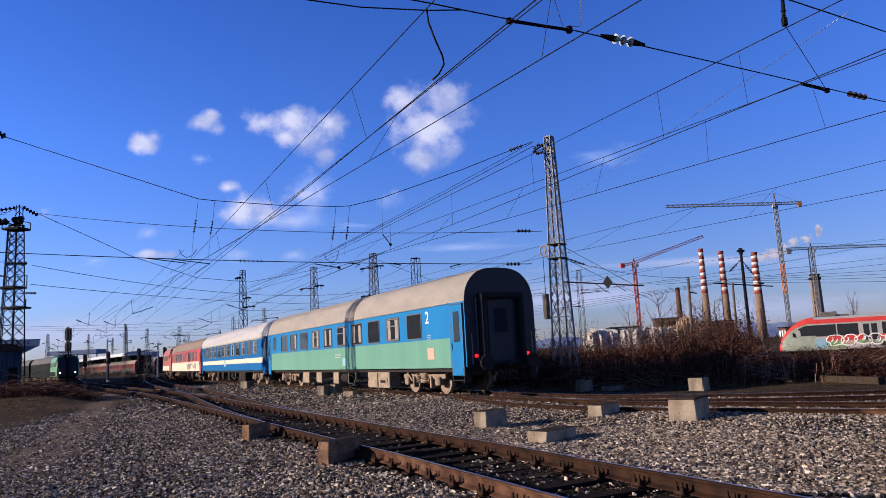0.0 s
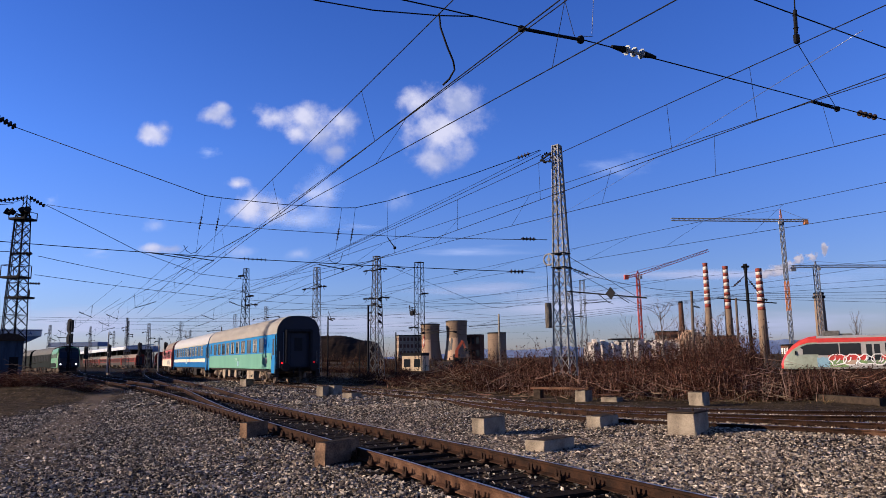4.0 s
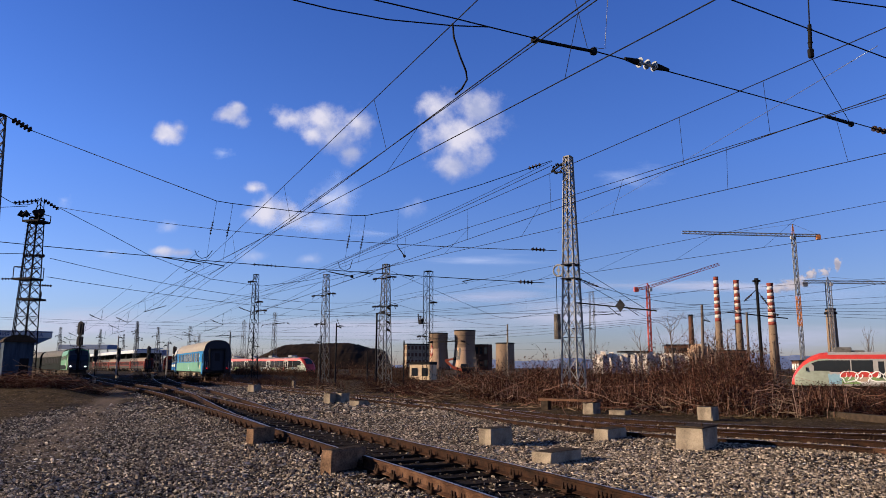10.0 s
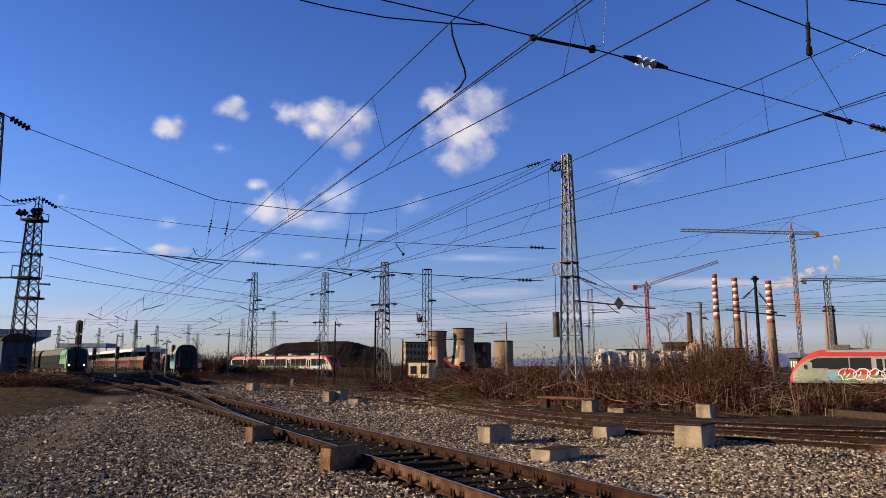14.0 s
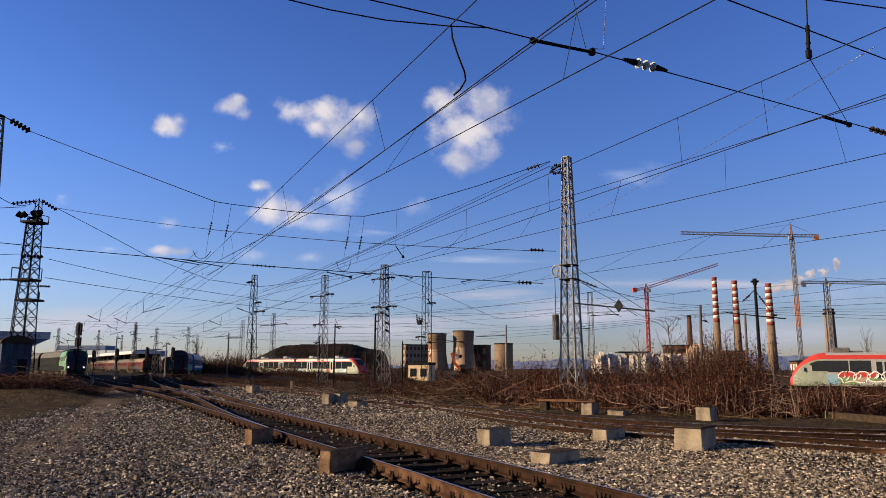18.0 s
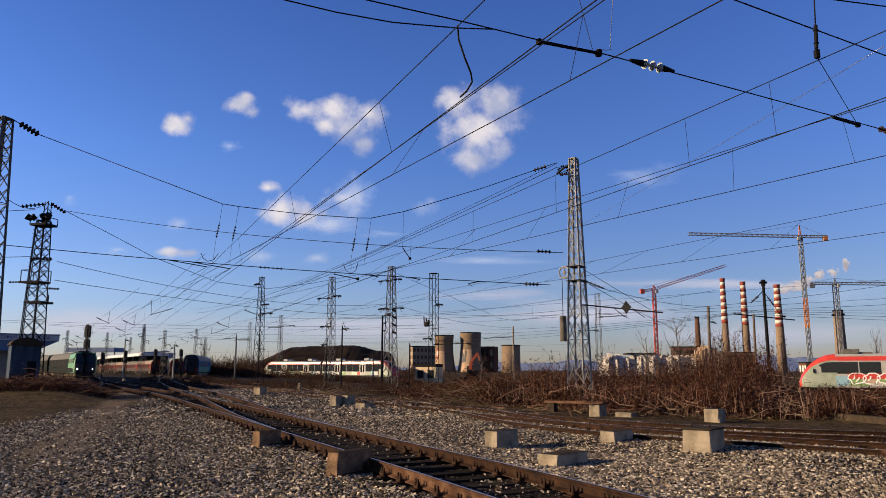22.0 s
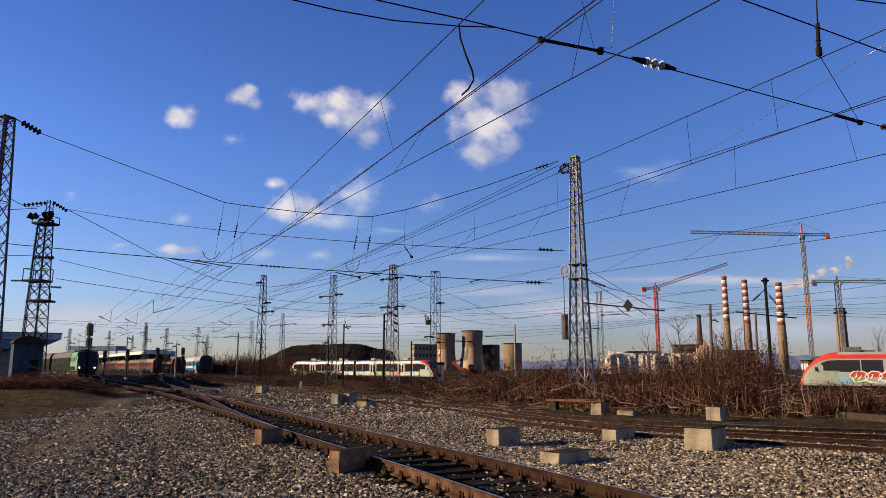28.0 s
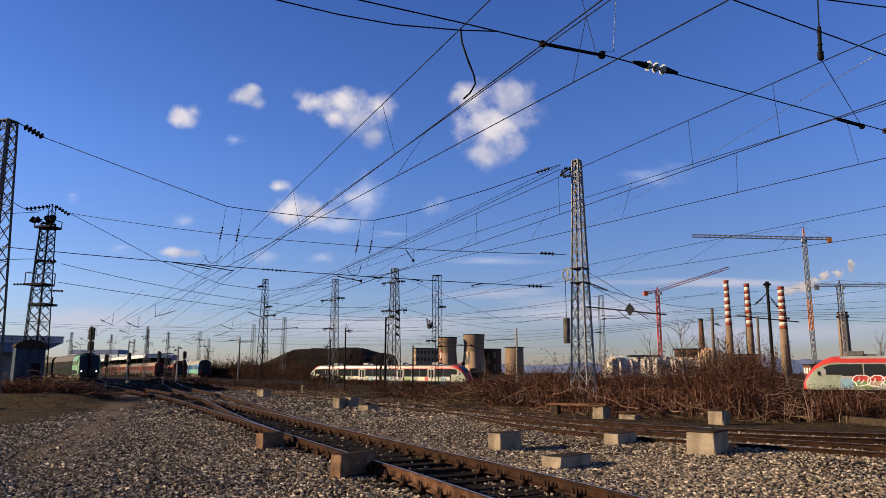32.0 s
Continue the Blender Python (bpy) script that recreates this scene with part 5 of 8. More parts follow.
def coach(name, label, length, bands, roof_mat, end_mat, win, tail=False, doors=True, door_mat="blue", box_mat="under", order=()):
    """A passenger coach; bands: (z0, z1, paint) from the sill to the gutter."""
    root = thing(name, label, "railway coach", None, "coaches of the departing train")
    hl, taper = length / 2, 0.95
    xs = [-hl + taper, hl - taper]
    for side in (-1, 1):
        for z0, z1, mt in bands:
            g = Geo().loft([[(x, side * 1.41, z0), (x, side * 1.41, z1)] for x in np.linspace(xs[0], xs[1], 12)] if side < 0 else [[(x, side * 1.41, z1), (x, side * 1.41, z0)] for x in np.linspace(xs[0], xs[1], 12)])
            part("side_panel", g, M[mt], root)
        for k in (-1, 1):
            pts = [(k * (hl - taper), side * 1.41), (k * hl, side * 1.348)]
            g = Geo()
            rings = [[(px_, py_, z) for z in (bands[0][0], 3.05)] for px_, py_ in pts]
            g.loft(rings if side * k > 0 else rings[::-1])
            part("vestibule_panel", g, M[door_mat], root)
            if doors:
                mx, my = k * (hl - taper * 0.50), side * 1.385
                rz = math.atan2(-0.062 * side * k, 0.95)
                d = part("door", Geo().box((mx, my, 1.82), (0.74, 0.05, 2.3), rz, 0, 0.02), M[door_mat], root)
                part("door_window", Geo().box((mx, my + side * 0.012, 2.25), (0.36, 0.05, 1.0), rz, 0, 0.02), M["glass"], d)
                part("door_seal", Geo().box((mx - 0.39, my + side * 0.003, 1.82), (0.022, 0.056, 2.34), rz).box((mx + 0.39, my + side * 0.003, 1.82), (0.022, 0.056, 2.34), rz).box((mx, my + side * 0.003, 2.99), (0.8, 0.056, 0.022), rz), M["rubber"], d)
                part("door_handle", Geo().cyl((mx - k * 0.30, my + side * 0.06, 1.5), (mx - k * 0.30, my + side * 0.06, 1.75), 0.015, 6), M["alu"], d)
                part("step", Geo().box((mx, side * 1.28, 0.52), (0.72, 0.28, 0.03)).box((mx, side * 1.22, 0.76), (0.72, 0.24, 0.03)).box((mx - 0.36, side * 1.28, 0.68), (0.03, 0.28, 0.45)).box((mx + 0.36, side * 1.28, 0.68), (0.03, 0.28, 0.45)), M["under_dark"], root)
        part("gutter", Geo().box((0, side * 1.425, 3.055), (length - 1.9, 0.05, 0.045), 0, 0, 0.01), M[roof_mat], root)
        part("sole_bar", Geo().box((0, side * 1.385, bands[0][0] - 0.012), (length - 1.9, 0.04, 0.03)), M[bands[0][2]], root)
    rings = []
    for x, s, dz in ((-hl, 0.955, -0.02), (-hl + 0.3, 0.97, 0), (-hl + taper, 1, 0), (-hl / 2, 1, 0), (0, 1, 0), (hl / 2, 1, 0), (hl - taper, 1, 0), (hl - 0.3, 0.97, 0), (hl, 0.955, -0.02)):
        rings.append([(x, y * s, z + dz) for y, z in roof_arc()])
    part("roof", Geo().loft(rings), M[roof_mat], root, smooth=True)
    g = Geo()
    for k in (-3, -1, 2, 4):
        x = k * length / 9.5
        g.loft([[(x - 0.02, y * 1.004, z * 1.0025) for y, z in roof_arc()], [(x + 0.02, y * 1.004, z * 1.0025) for y, z in roof_arc()]])
    part("roof_seams", g, M[roof_mat], root)
    vents = Geo()
    for k in range(7):
        vents.lathe((-hl + 2.2 + k * (length - 4.4) / 6, 0.35, 3.98), [(0.16, 0), (0.18, 0.12), (0.10, 0.17)], 10)
    part("roof_vents", vents, M[roof_mat], root)
    for k in (-1, 1):
        ring = [(k * hl, y * 0.955, z - 0.02) for y, z in roof_arc(20)] + [(k * hl, -1.347, 0.92), (k * hl, 1.347, 0.92)]
        n = len(ring)
        e = part("end_wall", Geo().add(ring, [tuple(range(n)) if k < 0 else tuple(range(n - 1, -1, -1))]), M[end_mat], root, "dark end wall")
        x = k * (hl + 0.10)
        gang = Geo()
        for s in (-1, 1):
            gang.box((x, s * 0.76, 2.15), (0.26, 0.20, 2.2), 0, 0, 0.06)
        gang.box((x, 0, 3.22), (0.26, 1.72, 0.20), 0, 0, 0.06).box((x, 0, 1.02), (0.3, 1.3, 0.12), 0, 0, 0.03)
        part("gangway_bellows", gang, M["black"], e)
        dr = part("end_door", Geo().box((k * (hl + 0.012), 0, 2.1), (0.03, 0.98, 2.05), 0, 0, 0.01), M["navy"], e)
        part("end_door_window", Geo().box((k * (hl + 0.022), 0, 2.4), (0.03, 0.5, 0.8), 0, 0, 0.01), M["black"], dr)
        part("corner_post", Geo().box((k * (hl + 0.015), 0.92, 2.05), (0.05, 0.035, 2.2)), M["alu"], e)
        for s in (-1, 1):
            b = Geo().cyl((k * hl, s * 0.875, 1.05), (k * (hl + 0.45), s * 0.875, 1.05), 0.09, 10).cyl((k * (hl + 0.45), s * 0.875, 1.05), (k * (hl + 0.50), s * 0.875, 1.05), 0.25, 16)
            part("buffer", b, M["under_dark"], e)
            part("tail_lamp", Geo().cyl((k * hl, s * 1.0, 1.28), (k * (hl + 0.06), s * 1.0, 1.28), 0.055, 12), M["lamp_red" if tail and k < 0 else "rubber"], e, "glowing red tail lamp" if tail and k < 0 else "")
            part("hand_rail", Geo().cyl((k * (hl + 0.06), s * 1.16, 1.0), (k * (hl + 0.06), s * 1.16, 2.0), 0.015, 6), M["alu"], e)
        part("coupling_hook", Geo().box((k * (hl + 0.25), 0, 0.98), (0.5, 0.12, 0.16), 0, 0, 0.02).cyl((k * (hl + 0.3), 0.0, 0.95), (k * (hl + 0.36), 0.05, 0.45), 0.03, 6), M["under_dark"], e)
        part("brake_hose", Geo().tube([(k * (hl + 0.1), 0.35, 0.95), (k * (hl + 0.3), 0.36, 0.75), (k * (hl + 0.32), 0.36, 0.5), (k * (hl + 0.18), 0.36, 0.42)], 0.03, 6), M["black"], e)
    part("underframe", Geo().box((0, 0, 0.86), (length - 0.3, 2.5, 0.16)), M["under_dark"], root)
    boxes = ((-4.84, 2.25, 0.62), (0.30, 0.72, 0.52), (2.82, 0.8, 0.50), (4.98, 1.05, 0.54))
    for bx, bw, bh in boxes:
        for side in (-1, 1):
            eb = part("equipment_box", Geo().box((bx, side * 1.02, 0.78 - bh / 2), (bw, 0.5, bh), 0, 0, 0.02), M[box_mat], root)
            if bw > 2:
                for k in (-0.52, 0.56):
                    part("box_door", Geo().box((bx + k, side * 1.275, 0.78 - bh / 2), (0.96, 0.02, bh - 0.1), 0, 0, 0.008), M[box_mat], eb)
                part("box_gap", Geo().box((bx + 0.02, side * 1.272, 0.78 - bh / 2), (0.06, 0.016, bh - 0.04)).box((bx - 0.52, side * 1.288, 0.72 - bh / 2), (0.5, 0.006, 0.12)), M["under_dark"], eb)
                for k in (-0.95, 0.98):
                    part("latch", Geo().box((bx + k, side * 1.29, 0.80 - bh / 2), (0.04, 0.02, 0.14), 0, 0, 0.004), M["under_dark"], eb)
    for side in (-1, 1):
        # dark drum stands in for the dark half of the box beside it
        part("air_tank", Geo().cyl((-0.97, side * 0.95, 0.52), (-0.12, side * 0.95, 0.52), 0.22, 12), M["under_dark"], root)
        part("hand_brake_rod", Geo().tube([(-1.25, side * 1.2, 0.82), (-1.28, side * 1.22, 0.30), (-1.9, side * 1.22, 0.26), (-2.15, side * 1.2, 0.55), (-2.2, side * 1.2, 0.82)], 0.022, 5), M["curtain"], root)
        part("rigging", Geo().bar((-6.4, side * 0.8, 0.36), (6.4, side * 0.8, 0.42), 0.05).bar((-3.0, side * 0.9, 0.7), (-2.4, side * 0.9, 0.3), 0.05).bar((1.2, side * 0.9, 0.75), (1.9, side * 0.9, 0.34), 0.05), M["under_dark"], root)
    part("brake_pipe", Geo().tube([(-6.0, 1.1, 0.55), (-2.0, 1.15, 0.35), (-1.6, 1.15, 0.65), (2.5, 1.15, 0.4), (6, 1.1, 0.6)], 0.025, 5), M["under_dark"], root)
    for k in (-1, 1):
        bogie(root, k * (hl - 3.75))
    count, first, step, w, h, z = win
    rnd = random.Random(len(name) + int(length * 10))
    for i in range(count):
        x = -hl + first + i * step
        if x < hl - 1.6:
            for side in (-1, 1):
                window(root, x, side, z, w, h, curtain=order[i][0] if order else rnd.choice((0, 0, 0.4, 0.8)), sliding=order[i][1] if order else rnd.random() < 0.75)
    for side in (-1, 1):
        window(root, hl - 1.75, side, z + 0.05, 0.5, h * 0.85, sliding=False)
    return root


coach_a = coach("passenger_coach", "blue and mint green coach with grey roof and red tail lamps", 24.7, ((0.945, 1.90, "mint"), (1.90, 3.05, "blue")), "roof", "navy", (10, 3.62, 1.92, 1.22, 0.93, 2.42), True, order=((0, False), (0.8, True), (0, False), (0.8, False), (0.4, True), (0.8, False), (0.8, True), (0, False), (0.4, False), (0, False)))
me2 = text_mesh("2", 0.60)
me2.materials.append(M["numeral"])
two = part("class_number", me2, None, coach_a, "white numeral")
two.matrix_basis = Matrix.Translation((-12.08 + 2.28, 1.418, 2.66)) @ Euler((radians(90), 0, radians(180))).to_matrix().to_4x4()
part("notice", Geo().box((-12.08 + 2.1, 1.413, 1.42), (0.52, 0.008, 0.40)), M["sticker"], coach_a, "faded orange and white notice")
for i_ in range(3):
    part("data_lettering", Geo().box((-12.08 + 2.2, 1.413, 2.05 - i_ * 0.06), (0.28, 0.006, 0.02)), M["white"], coach_a)
    part("data_lettering", Geo().box((-12.08 + 11.6, 1.413, 1.62 - i_ * 0.08), (0.8, 0.006, 0.03)), M["white"], coach_a)
part("data_panel", Geo().box((-12.08 + 10.8, 1.413, 1.25), (0.42, 0.008, 0.34)), M["graf_a"], coach_a)
# reflectors given the lamps' own glow in place of reflected light
part("side_marker", Geo().box((-12.08 + 0.18, 1.31, 1.35), (0.05, 0.03, 0.36), -0.15), M["lamp_red"], coach_a, "small red reflectors beside the door, made to glow")
part("door_edge_strip", Geo().box((-12.08 + 0.05, 1.285, 1.75), (0.05, 0.03, 1.5), -0.15), M["alu"], coach_a)

coach_b = coach("passenger_coach", "blue passenger coach with a cream waist stripe and white roof", 26.1, ((0.945, 1.42, "mid_blue"), (1.42, 1.75, "cream"), (1.75, 2.97, "mid_blue"), (2.97, 3.05, "roof_line")), "roof_white", "mid_blue", (11, 3.2, 1.92, 1.25, 0.93, 2.45), door_mat="mid_blue", box_mat="under_dark")
part("crest", Geo().box((1.0, 1.414, 1.5), (0.8, 0.008, 0.5), 0, 0, 0.003), M["graf_a"], coach_b)
coach_c = coach("passenger_coach", "red and cream passenger coach with a brown roof and scrawled paint", 24.2, ((0.945, 1.85, "cream"), (1.85, 3.05, "red")), "roof_brown", "red", (10, 3.35, 1.92, 1.1, 0.93, 2.42), door_mat="red", box_mat="under_dark")
for i_ in range(5):
    rnd_ = random.Random(i_)
    part("scrawl", Geo().tube([(-9 + i_ * 1.3 + rnd_.uniform(-0.5, 0.5), 1.418, 1.1 + 0.6 * abs(math.sin(k * 1.9 + i_))) for k in range(2)] + [(-8.4 + i_ * 1.3 + 0.2 * k, 1.418, 1.05 + 0.7 * abs(math.sin(k * 2.3 + i_))) for k in range(5)], 0.03, 4), M["graf_d"], coach_c)


def loco(name, label, length, body, skirt, front, roof_mat, lamps=False, group=""):
    """A boxy electric locomotive with two cabs."""
    root = thing(name, label, "locomotive", None, group)
    hl = length / 2

    def ring(x, w, zt, lean=0.0):
        return [(x - lean, -w, 0.95), (x, -w, 1.0), (x, -w, 2.2), (x - lean, -w * 0.97, 3.1), (x - lean * 1.2, -w * 0.86, zt - 0.15), (x - lean * 1.2, -w * 0.5, zt), (x - lean * 1.2, w * 0.5, zt), (x - lean * 1.2, w * 0.86, zt - 0.15), (x - lean, w * 0.97, 3.1), (x, w, 2.2), (x, w, 1.0), (x - lean, w, 0.95)]
    g = Geo().loft([ring(-hl + 0.35, 1.3, 3.7, -0.35), ring(-hl + 0.8, 1.46, 3.8), ring(0, 1.46, 3.85), ring(hl - 0.8, 1.46, 3.8), ring(hl - 0.35, 1.3, 3.7, 0.35)], True, True)
    part("body", g, M[body], root)
    for k in (-1, 1):
        mask = [ring(k * (hl - 0.35) + k * o, 1.305, 3.68, k * 0.35) for o in (0.004, 0.03)]
        part("front_mask", Geo().loft(mask if k > 0 else mask[::-1], True, True), M[front], root)
        e = part("cab_front", Geo().box((k * (hl - 0.30), 0, 1.6), (0.16, 2.4, 1.2), 0, 0, 0.06), M[front], root)
        part("windscreen", Geo().add([(k * (hl - 0.32), -1.12, 2.25), (k * (hl - 0.32), 1.12, 2.25), (k * (hl - 0.63), 1.08, 3.05), (k * (hl - 0.63), -1.08, 3.05)], [(0, 1, 2, 3) if k > 0 else (3, 2, 1, 0)]), M["glass"], e)
        for s in (-1, 1):
            part("headlamp", Geo().cyl((k * (hl - 0.24), s * 0.95, 1.42), (k * (hl - 0.16), s * 0.95, 1.42), 0.085, 12), M["lamp_white" if lamps and k > 0 else "alu"], e, "lit white headlamp" if lamps and k > 0 else "")
            part("buffer", Geo().cyl((k * (hl - 0.3), s * 0.875, 1.05), (k * (hl + 0.3), s * 0.875, 1.05), 0.10, 10).cyl((k * (hl + 0.3), s * 0.875, 1.05), (k * (hl + 0.35), s * 0.875, 1.05), 0.25, 14), M["under_dark"], e)
            part("cab_side_window", Geo().box((k * (hl - 1.4), s * 1.465, 2.65), (0.8, 0.02, 0.7), 0, 0, 0.006), M["glass"], root)
        part("plough", Geo().box((k * (hl - 0.2), 0, 0.45), (0.2, 2.3, 0.5), 0, 0, 0.04), M["under_dark"], e)
        bogie(root, k * length * 0.26, 2.9, 0.55)
    for s in (-1, 1):
        part("skirt_band", Geo().box((0, s * 1.463, 1.3), (length - 1.7, 0.02, 0.6)), M[skirt], root)
        for i in range(4):
            part("grille", Geo().box((-length * 0.24 + i * length * 0.16, s * 1.463, 2.6), (1.3, 0.02, 0.6), 0, 0, 0.006), M["steel"], root)
    part("roof_hatches", Geo().box((0, 0, 3.9), (length * 0.55, 1.5, 0.22), 0, 0, 0.05), M[roof_mat], root)
    part("underframe", Geo().box((0, 0, 0.8), (length - 1.0, 2.2, 0.4)), M["under_dark"], root)
    for k in (-1, 1):
        x, up = k * length * 0.30, 1.55 if k < 0 else 0.35
        p = Geo()
        for s in (-1, 1):
            p.bar((x, s * 0.5, 3.95), (x + k * 0.9, s * 0.42, 3.95 + up * 0.5), 0.05).bar((x + k * 0.9, s * 0.42, 3.95 + up * 0.5), (x, s * 0.75, 3.95 + up), 0.04)
        p.bar((x, -0.95, 3.95 + up), (x, 0.95, 3.95 + up), 0.07).bar((x + 0.25, -0.95, 3.95 + up), (x + 0.25, 0.95, 3.95 + up), 0.05)
        p.box((x, 0, 3.92), (1.2, 1.1, 0.08))
        part("pantograph", p, M["dark"], root, "raised pantograph" if k < 0 else "lowered pantograph")
        for i in range(3):
            part("roof_insulator", Geo().lathe((x - 0.9 - i * 0.6, 0.3, 3.95), [(0.08, 0), (0.12, 0.1), (0.06, 0.15), (0.12, 0.22), (0.05, 0.3)], 8), M["insul"], root)
    return root


engine = loco("electric_locomotive", "faded red electric locomotive with a raised pantograph", 16.5, "rust_red", "cream", "rust_red", "roof_brown", group="")
green_engine = loco("electric_locomotive", "green electric locomotive with a dark front and lit headlamps", 16.5, "green", "dark_green", "navy", "dark_green", True)
green_engine.matrix_basis = pose(-57.1, 107.0, 0.18, 0, 0, -58.5)
for s_ in (-1, 1):
    part("white_stripe", Geo().box((6.6, s_ * 1.468, 1.75), (1.5, 0.012, 0.5), 0, 0, 0.004), M["white"], green_engine)
part("nose_stripe", Geo().box((7.97, 0, 2.02), (0.05, 2.3, 0.22), 0, 0, 0.02), M["white"], green_engine, "pale stripe under the windscreen")


NOSE = 3.3


def pane(make, parent, pts, y, s, material, name, label=""):
    """A flat outline in the x-z plane, 8 mm thick, on a vehicle's side."""
    n = len(pts)
    g = Geo().add([(x, y, z) for x, z in pts] + [(x, y + s * 0.008, z) for x, z in pts], [tuple(range(n, 2 * n)), tuple(range(n - 1, -1, -1))] + [(i, (i + 1) % n, n + (i + 1) % n, n + i) for i in range(n)])
    return make(name, g, M[material], parent, label)


def spray(parent, x0, x1, z0, z1, s, fills, seed, letters=None):
    """Spray painting on a side: ragged colour fields, then fat outlined letter-like shapes."""
    r = random.Random(seed)
    x, i = x0, 0
    while x < x1 - 0.2:
        w = min(r.uniform(0.9, 2.2), x1 - x)
        top = z1 - r.uniform(0.0, 0.18)
        pts = [(x, z0)] + [(x + w * q, z0 + 0.03 * r.random()) for q in (0.35, 0.7, 1.0)] + [(x + w * q, top + r.uniform(-0.12, 0.05)) for q in (1.02, 0.75, 0.5, 0.2, -0.02)]
        pane(part, parent, pts, s * (1.419 + 0.0015 * (i % 2)), s, fills[i % len(fills)], "graffiti")
        x, i = x + w, i + 1
    for k in range(letters or 0):
        c, w = x0 + (k + 0.5) * (x1 - x0) / letters, (x1 - x0) / letters * 0.56
        zc, h = (z0 + z1) / 2 + 0.14, (z1 - z0) * 0.36
        q = random.Random(seed * 31 + k)
        wave = [0.72 + 0.5 * q.random() for _ in range(9)]
        loop = []
        for a in range(19):
            t = a * math.tau / 18
            rad = wave[(a // 2) % 9]
            loop.append((c + w * rad * math.cos(t), zc + h * 1.1 * max(-1.15, min(1.15, 1.2 * rad * math.sin(t)))))
        pane(part, parent, [(x, max(z, zc - 0.02)) for x, z in loop[:-1]], s * 1.424, s, "bright_red", "graffiti")
        pane(part, parent, [(x, min(z, zc - 0.02)) for x, z in loop[:-1]], s * 1.424, s, ("graf_b", "sticker", "graf_b")[k % 3], "graffiti")
        part("graffiti", Geo().tube([(x, s * 1.44, z) for x, z in loop], [0.055] * len(loop), 5), M["numeral"], parent, "white sprayed outline")
        for _ in range(2):
            xa, za = c + w * q.uniform(-0.5, 0.3), zc - h * q.uniform(0.2, 0.8)
            part("graffiti", Geo().tube([(xa, s * 1.445, za), (xa + 0.2, s * 1.445, za + h * 0.5), (xa + 0.1 + 0.3 * q.random(), s * 1.445, za + h * 1.1)], [0.03, 0.06, 0.04], 5), M["numeral"], parent)


def railcar(name, label, cars=2, graffiti=7, group="red and white railcars"):
    """A low-floor railcar set with red sloped noses, a dark window band and roof equipment."""
    root = thing(name, label, "railcar", None, group)
    cl = 20.6
    total = cl * cars
    zr = 2.82 if graffiti == 7 else 2.94

    def ring(x, w, zb, zt, zs):
        return [(x, -w * 0.92, zb), (x, -w, zb + 0.25), (x, -w, zs), (x, -w * 0.93, zt - 0.28), (x, -w * 0.72, zt - 0.05), (x, 0, zt), (x, w * 0.72, zt - 0.05), (x, w * 0.93, zt - 0.28), (x, w, zs), (x, w, zb + 0.25), (x, w * 0.92, zb)]
    for c in range(cars):
        x0, x1 = -total / 2 + c * cl + (0 if c == 0 else 0.35), -total / 2 + (c + 1) * cl - (0 if c == cars - 1 else 0.35)
        b0, b1 = x0 + (NOSE if c == 0 else 0), x1 - (NOSE if c == cars - 1 else 0)
        body = part("car_body", Geo().loft([ring(x, 1.415, 0.38, 3.62, 2.95) for x in np.linspace(b0, b1, 8)], True, True), M["dusty_white" if graffiti == 7 else "white"], root)
        for s in (-1, 1):
            part("roof_stripe", Geo().loft([[(x, s * 1.43, zr), (x, s * 1.43, 2.97), (x, s * 1.34, 3.34)] for x in ((b0, b1) if s < 0 else (b1, b0))]), M["bright_red"], body)
            n = 9
            for i in range(n):
                xw = b0 + (i + 0.5) * (b1 - b0) / n
                if i in (2, 6):
                    d = part("door", Geo().box((xw, s * 1.417, 1.75), (1.35, 0.03, 2.35), 0, 0, 0.01), M["white"], body)
                    for k in (-0.33, 0.33):
                        part("door_window", Geo().box((xw + k, s * 1.425, 1.95), (0.5, 0.03, 1.5), 0, 0, 0.01), M["glass"], d)
                else:
                    part("window", Geo().box((xw, s * 1.412, 2.12 if graffiti == 7 else 2.25), ((b1 - b0) / n * 0.95, 0.03, 1.42 if graffiti == 7 else 1.12), 0, 0, 0.01), M["glass"], body)
            if graffiti == 7:
                spray(body, b0 + 0.1, b1 - 0.1, 0.62, 1.42, s, ("tail_paint", "graf_a", "graf_d", "under_dark", "graf_b", "tail_paint", "cream", "bright_red"), graffiti + c)
            elif s < 0:
                spray(body, b0 - (1.6 if c == 0 else 0), b0 + 1.0, 0.55, 1.66, s, ("tail_paint", "graf_a", "tail_paint"), graffiti + c)
                spray(body, b0 + 1.0, b1 - 0.3, 0.55, 1.66, s, ("graf_b", "graf_d", "under_dark", "graf_b"), graffiti + 5 + c, 13)
                top_ = [(b0 + 0.9 + (b1 - b0 - 1.1) * k / 24, 1.70 + 0.05 * math.sin(k * 2.3)) for k in range(25)]
                pane(part, body, [(b1 - 0.2, 1.22), (b0 + 0.9, 1.18)] + top_, s * 1.4215, s, "bright_red", "graffiti", "red sprayed band")
        for k in ((0, 1) if graffiti == 7 else (-0.34, 0.66)):
            part("roof_unit", Geo().box((b0 + (b1 - b0) * (0.25 + 0.5 * k), 0, 3.82), (1.5, 1.5, 0.5), 0, 0, 0.08).box((b0 + (b1 - b0) * (0.25 + 0.5 * k) + 1.3, 0, 3.66), (1.1, 1.1, 0.22), 0, 0, 0.04), M["crane_grey" if graffiti == 7 else "steel"], body, "grey roof unit")
        for xb in (x0 + 3.2, x1 - 2.6):
            bogie(body, xb, 1.9, 0.40, "under_dark")
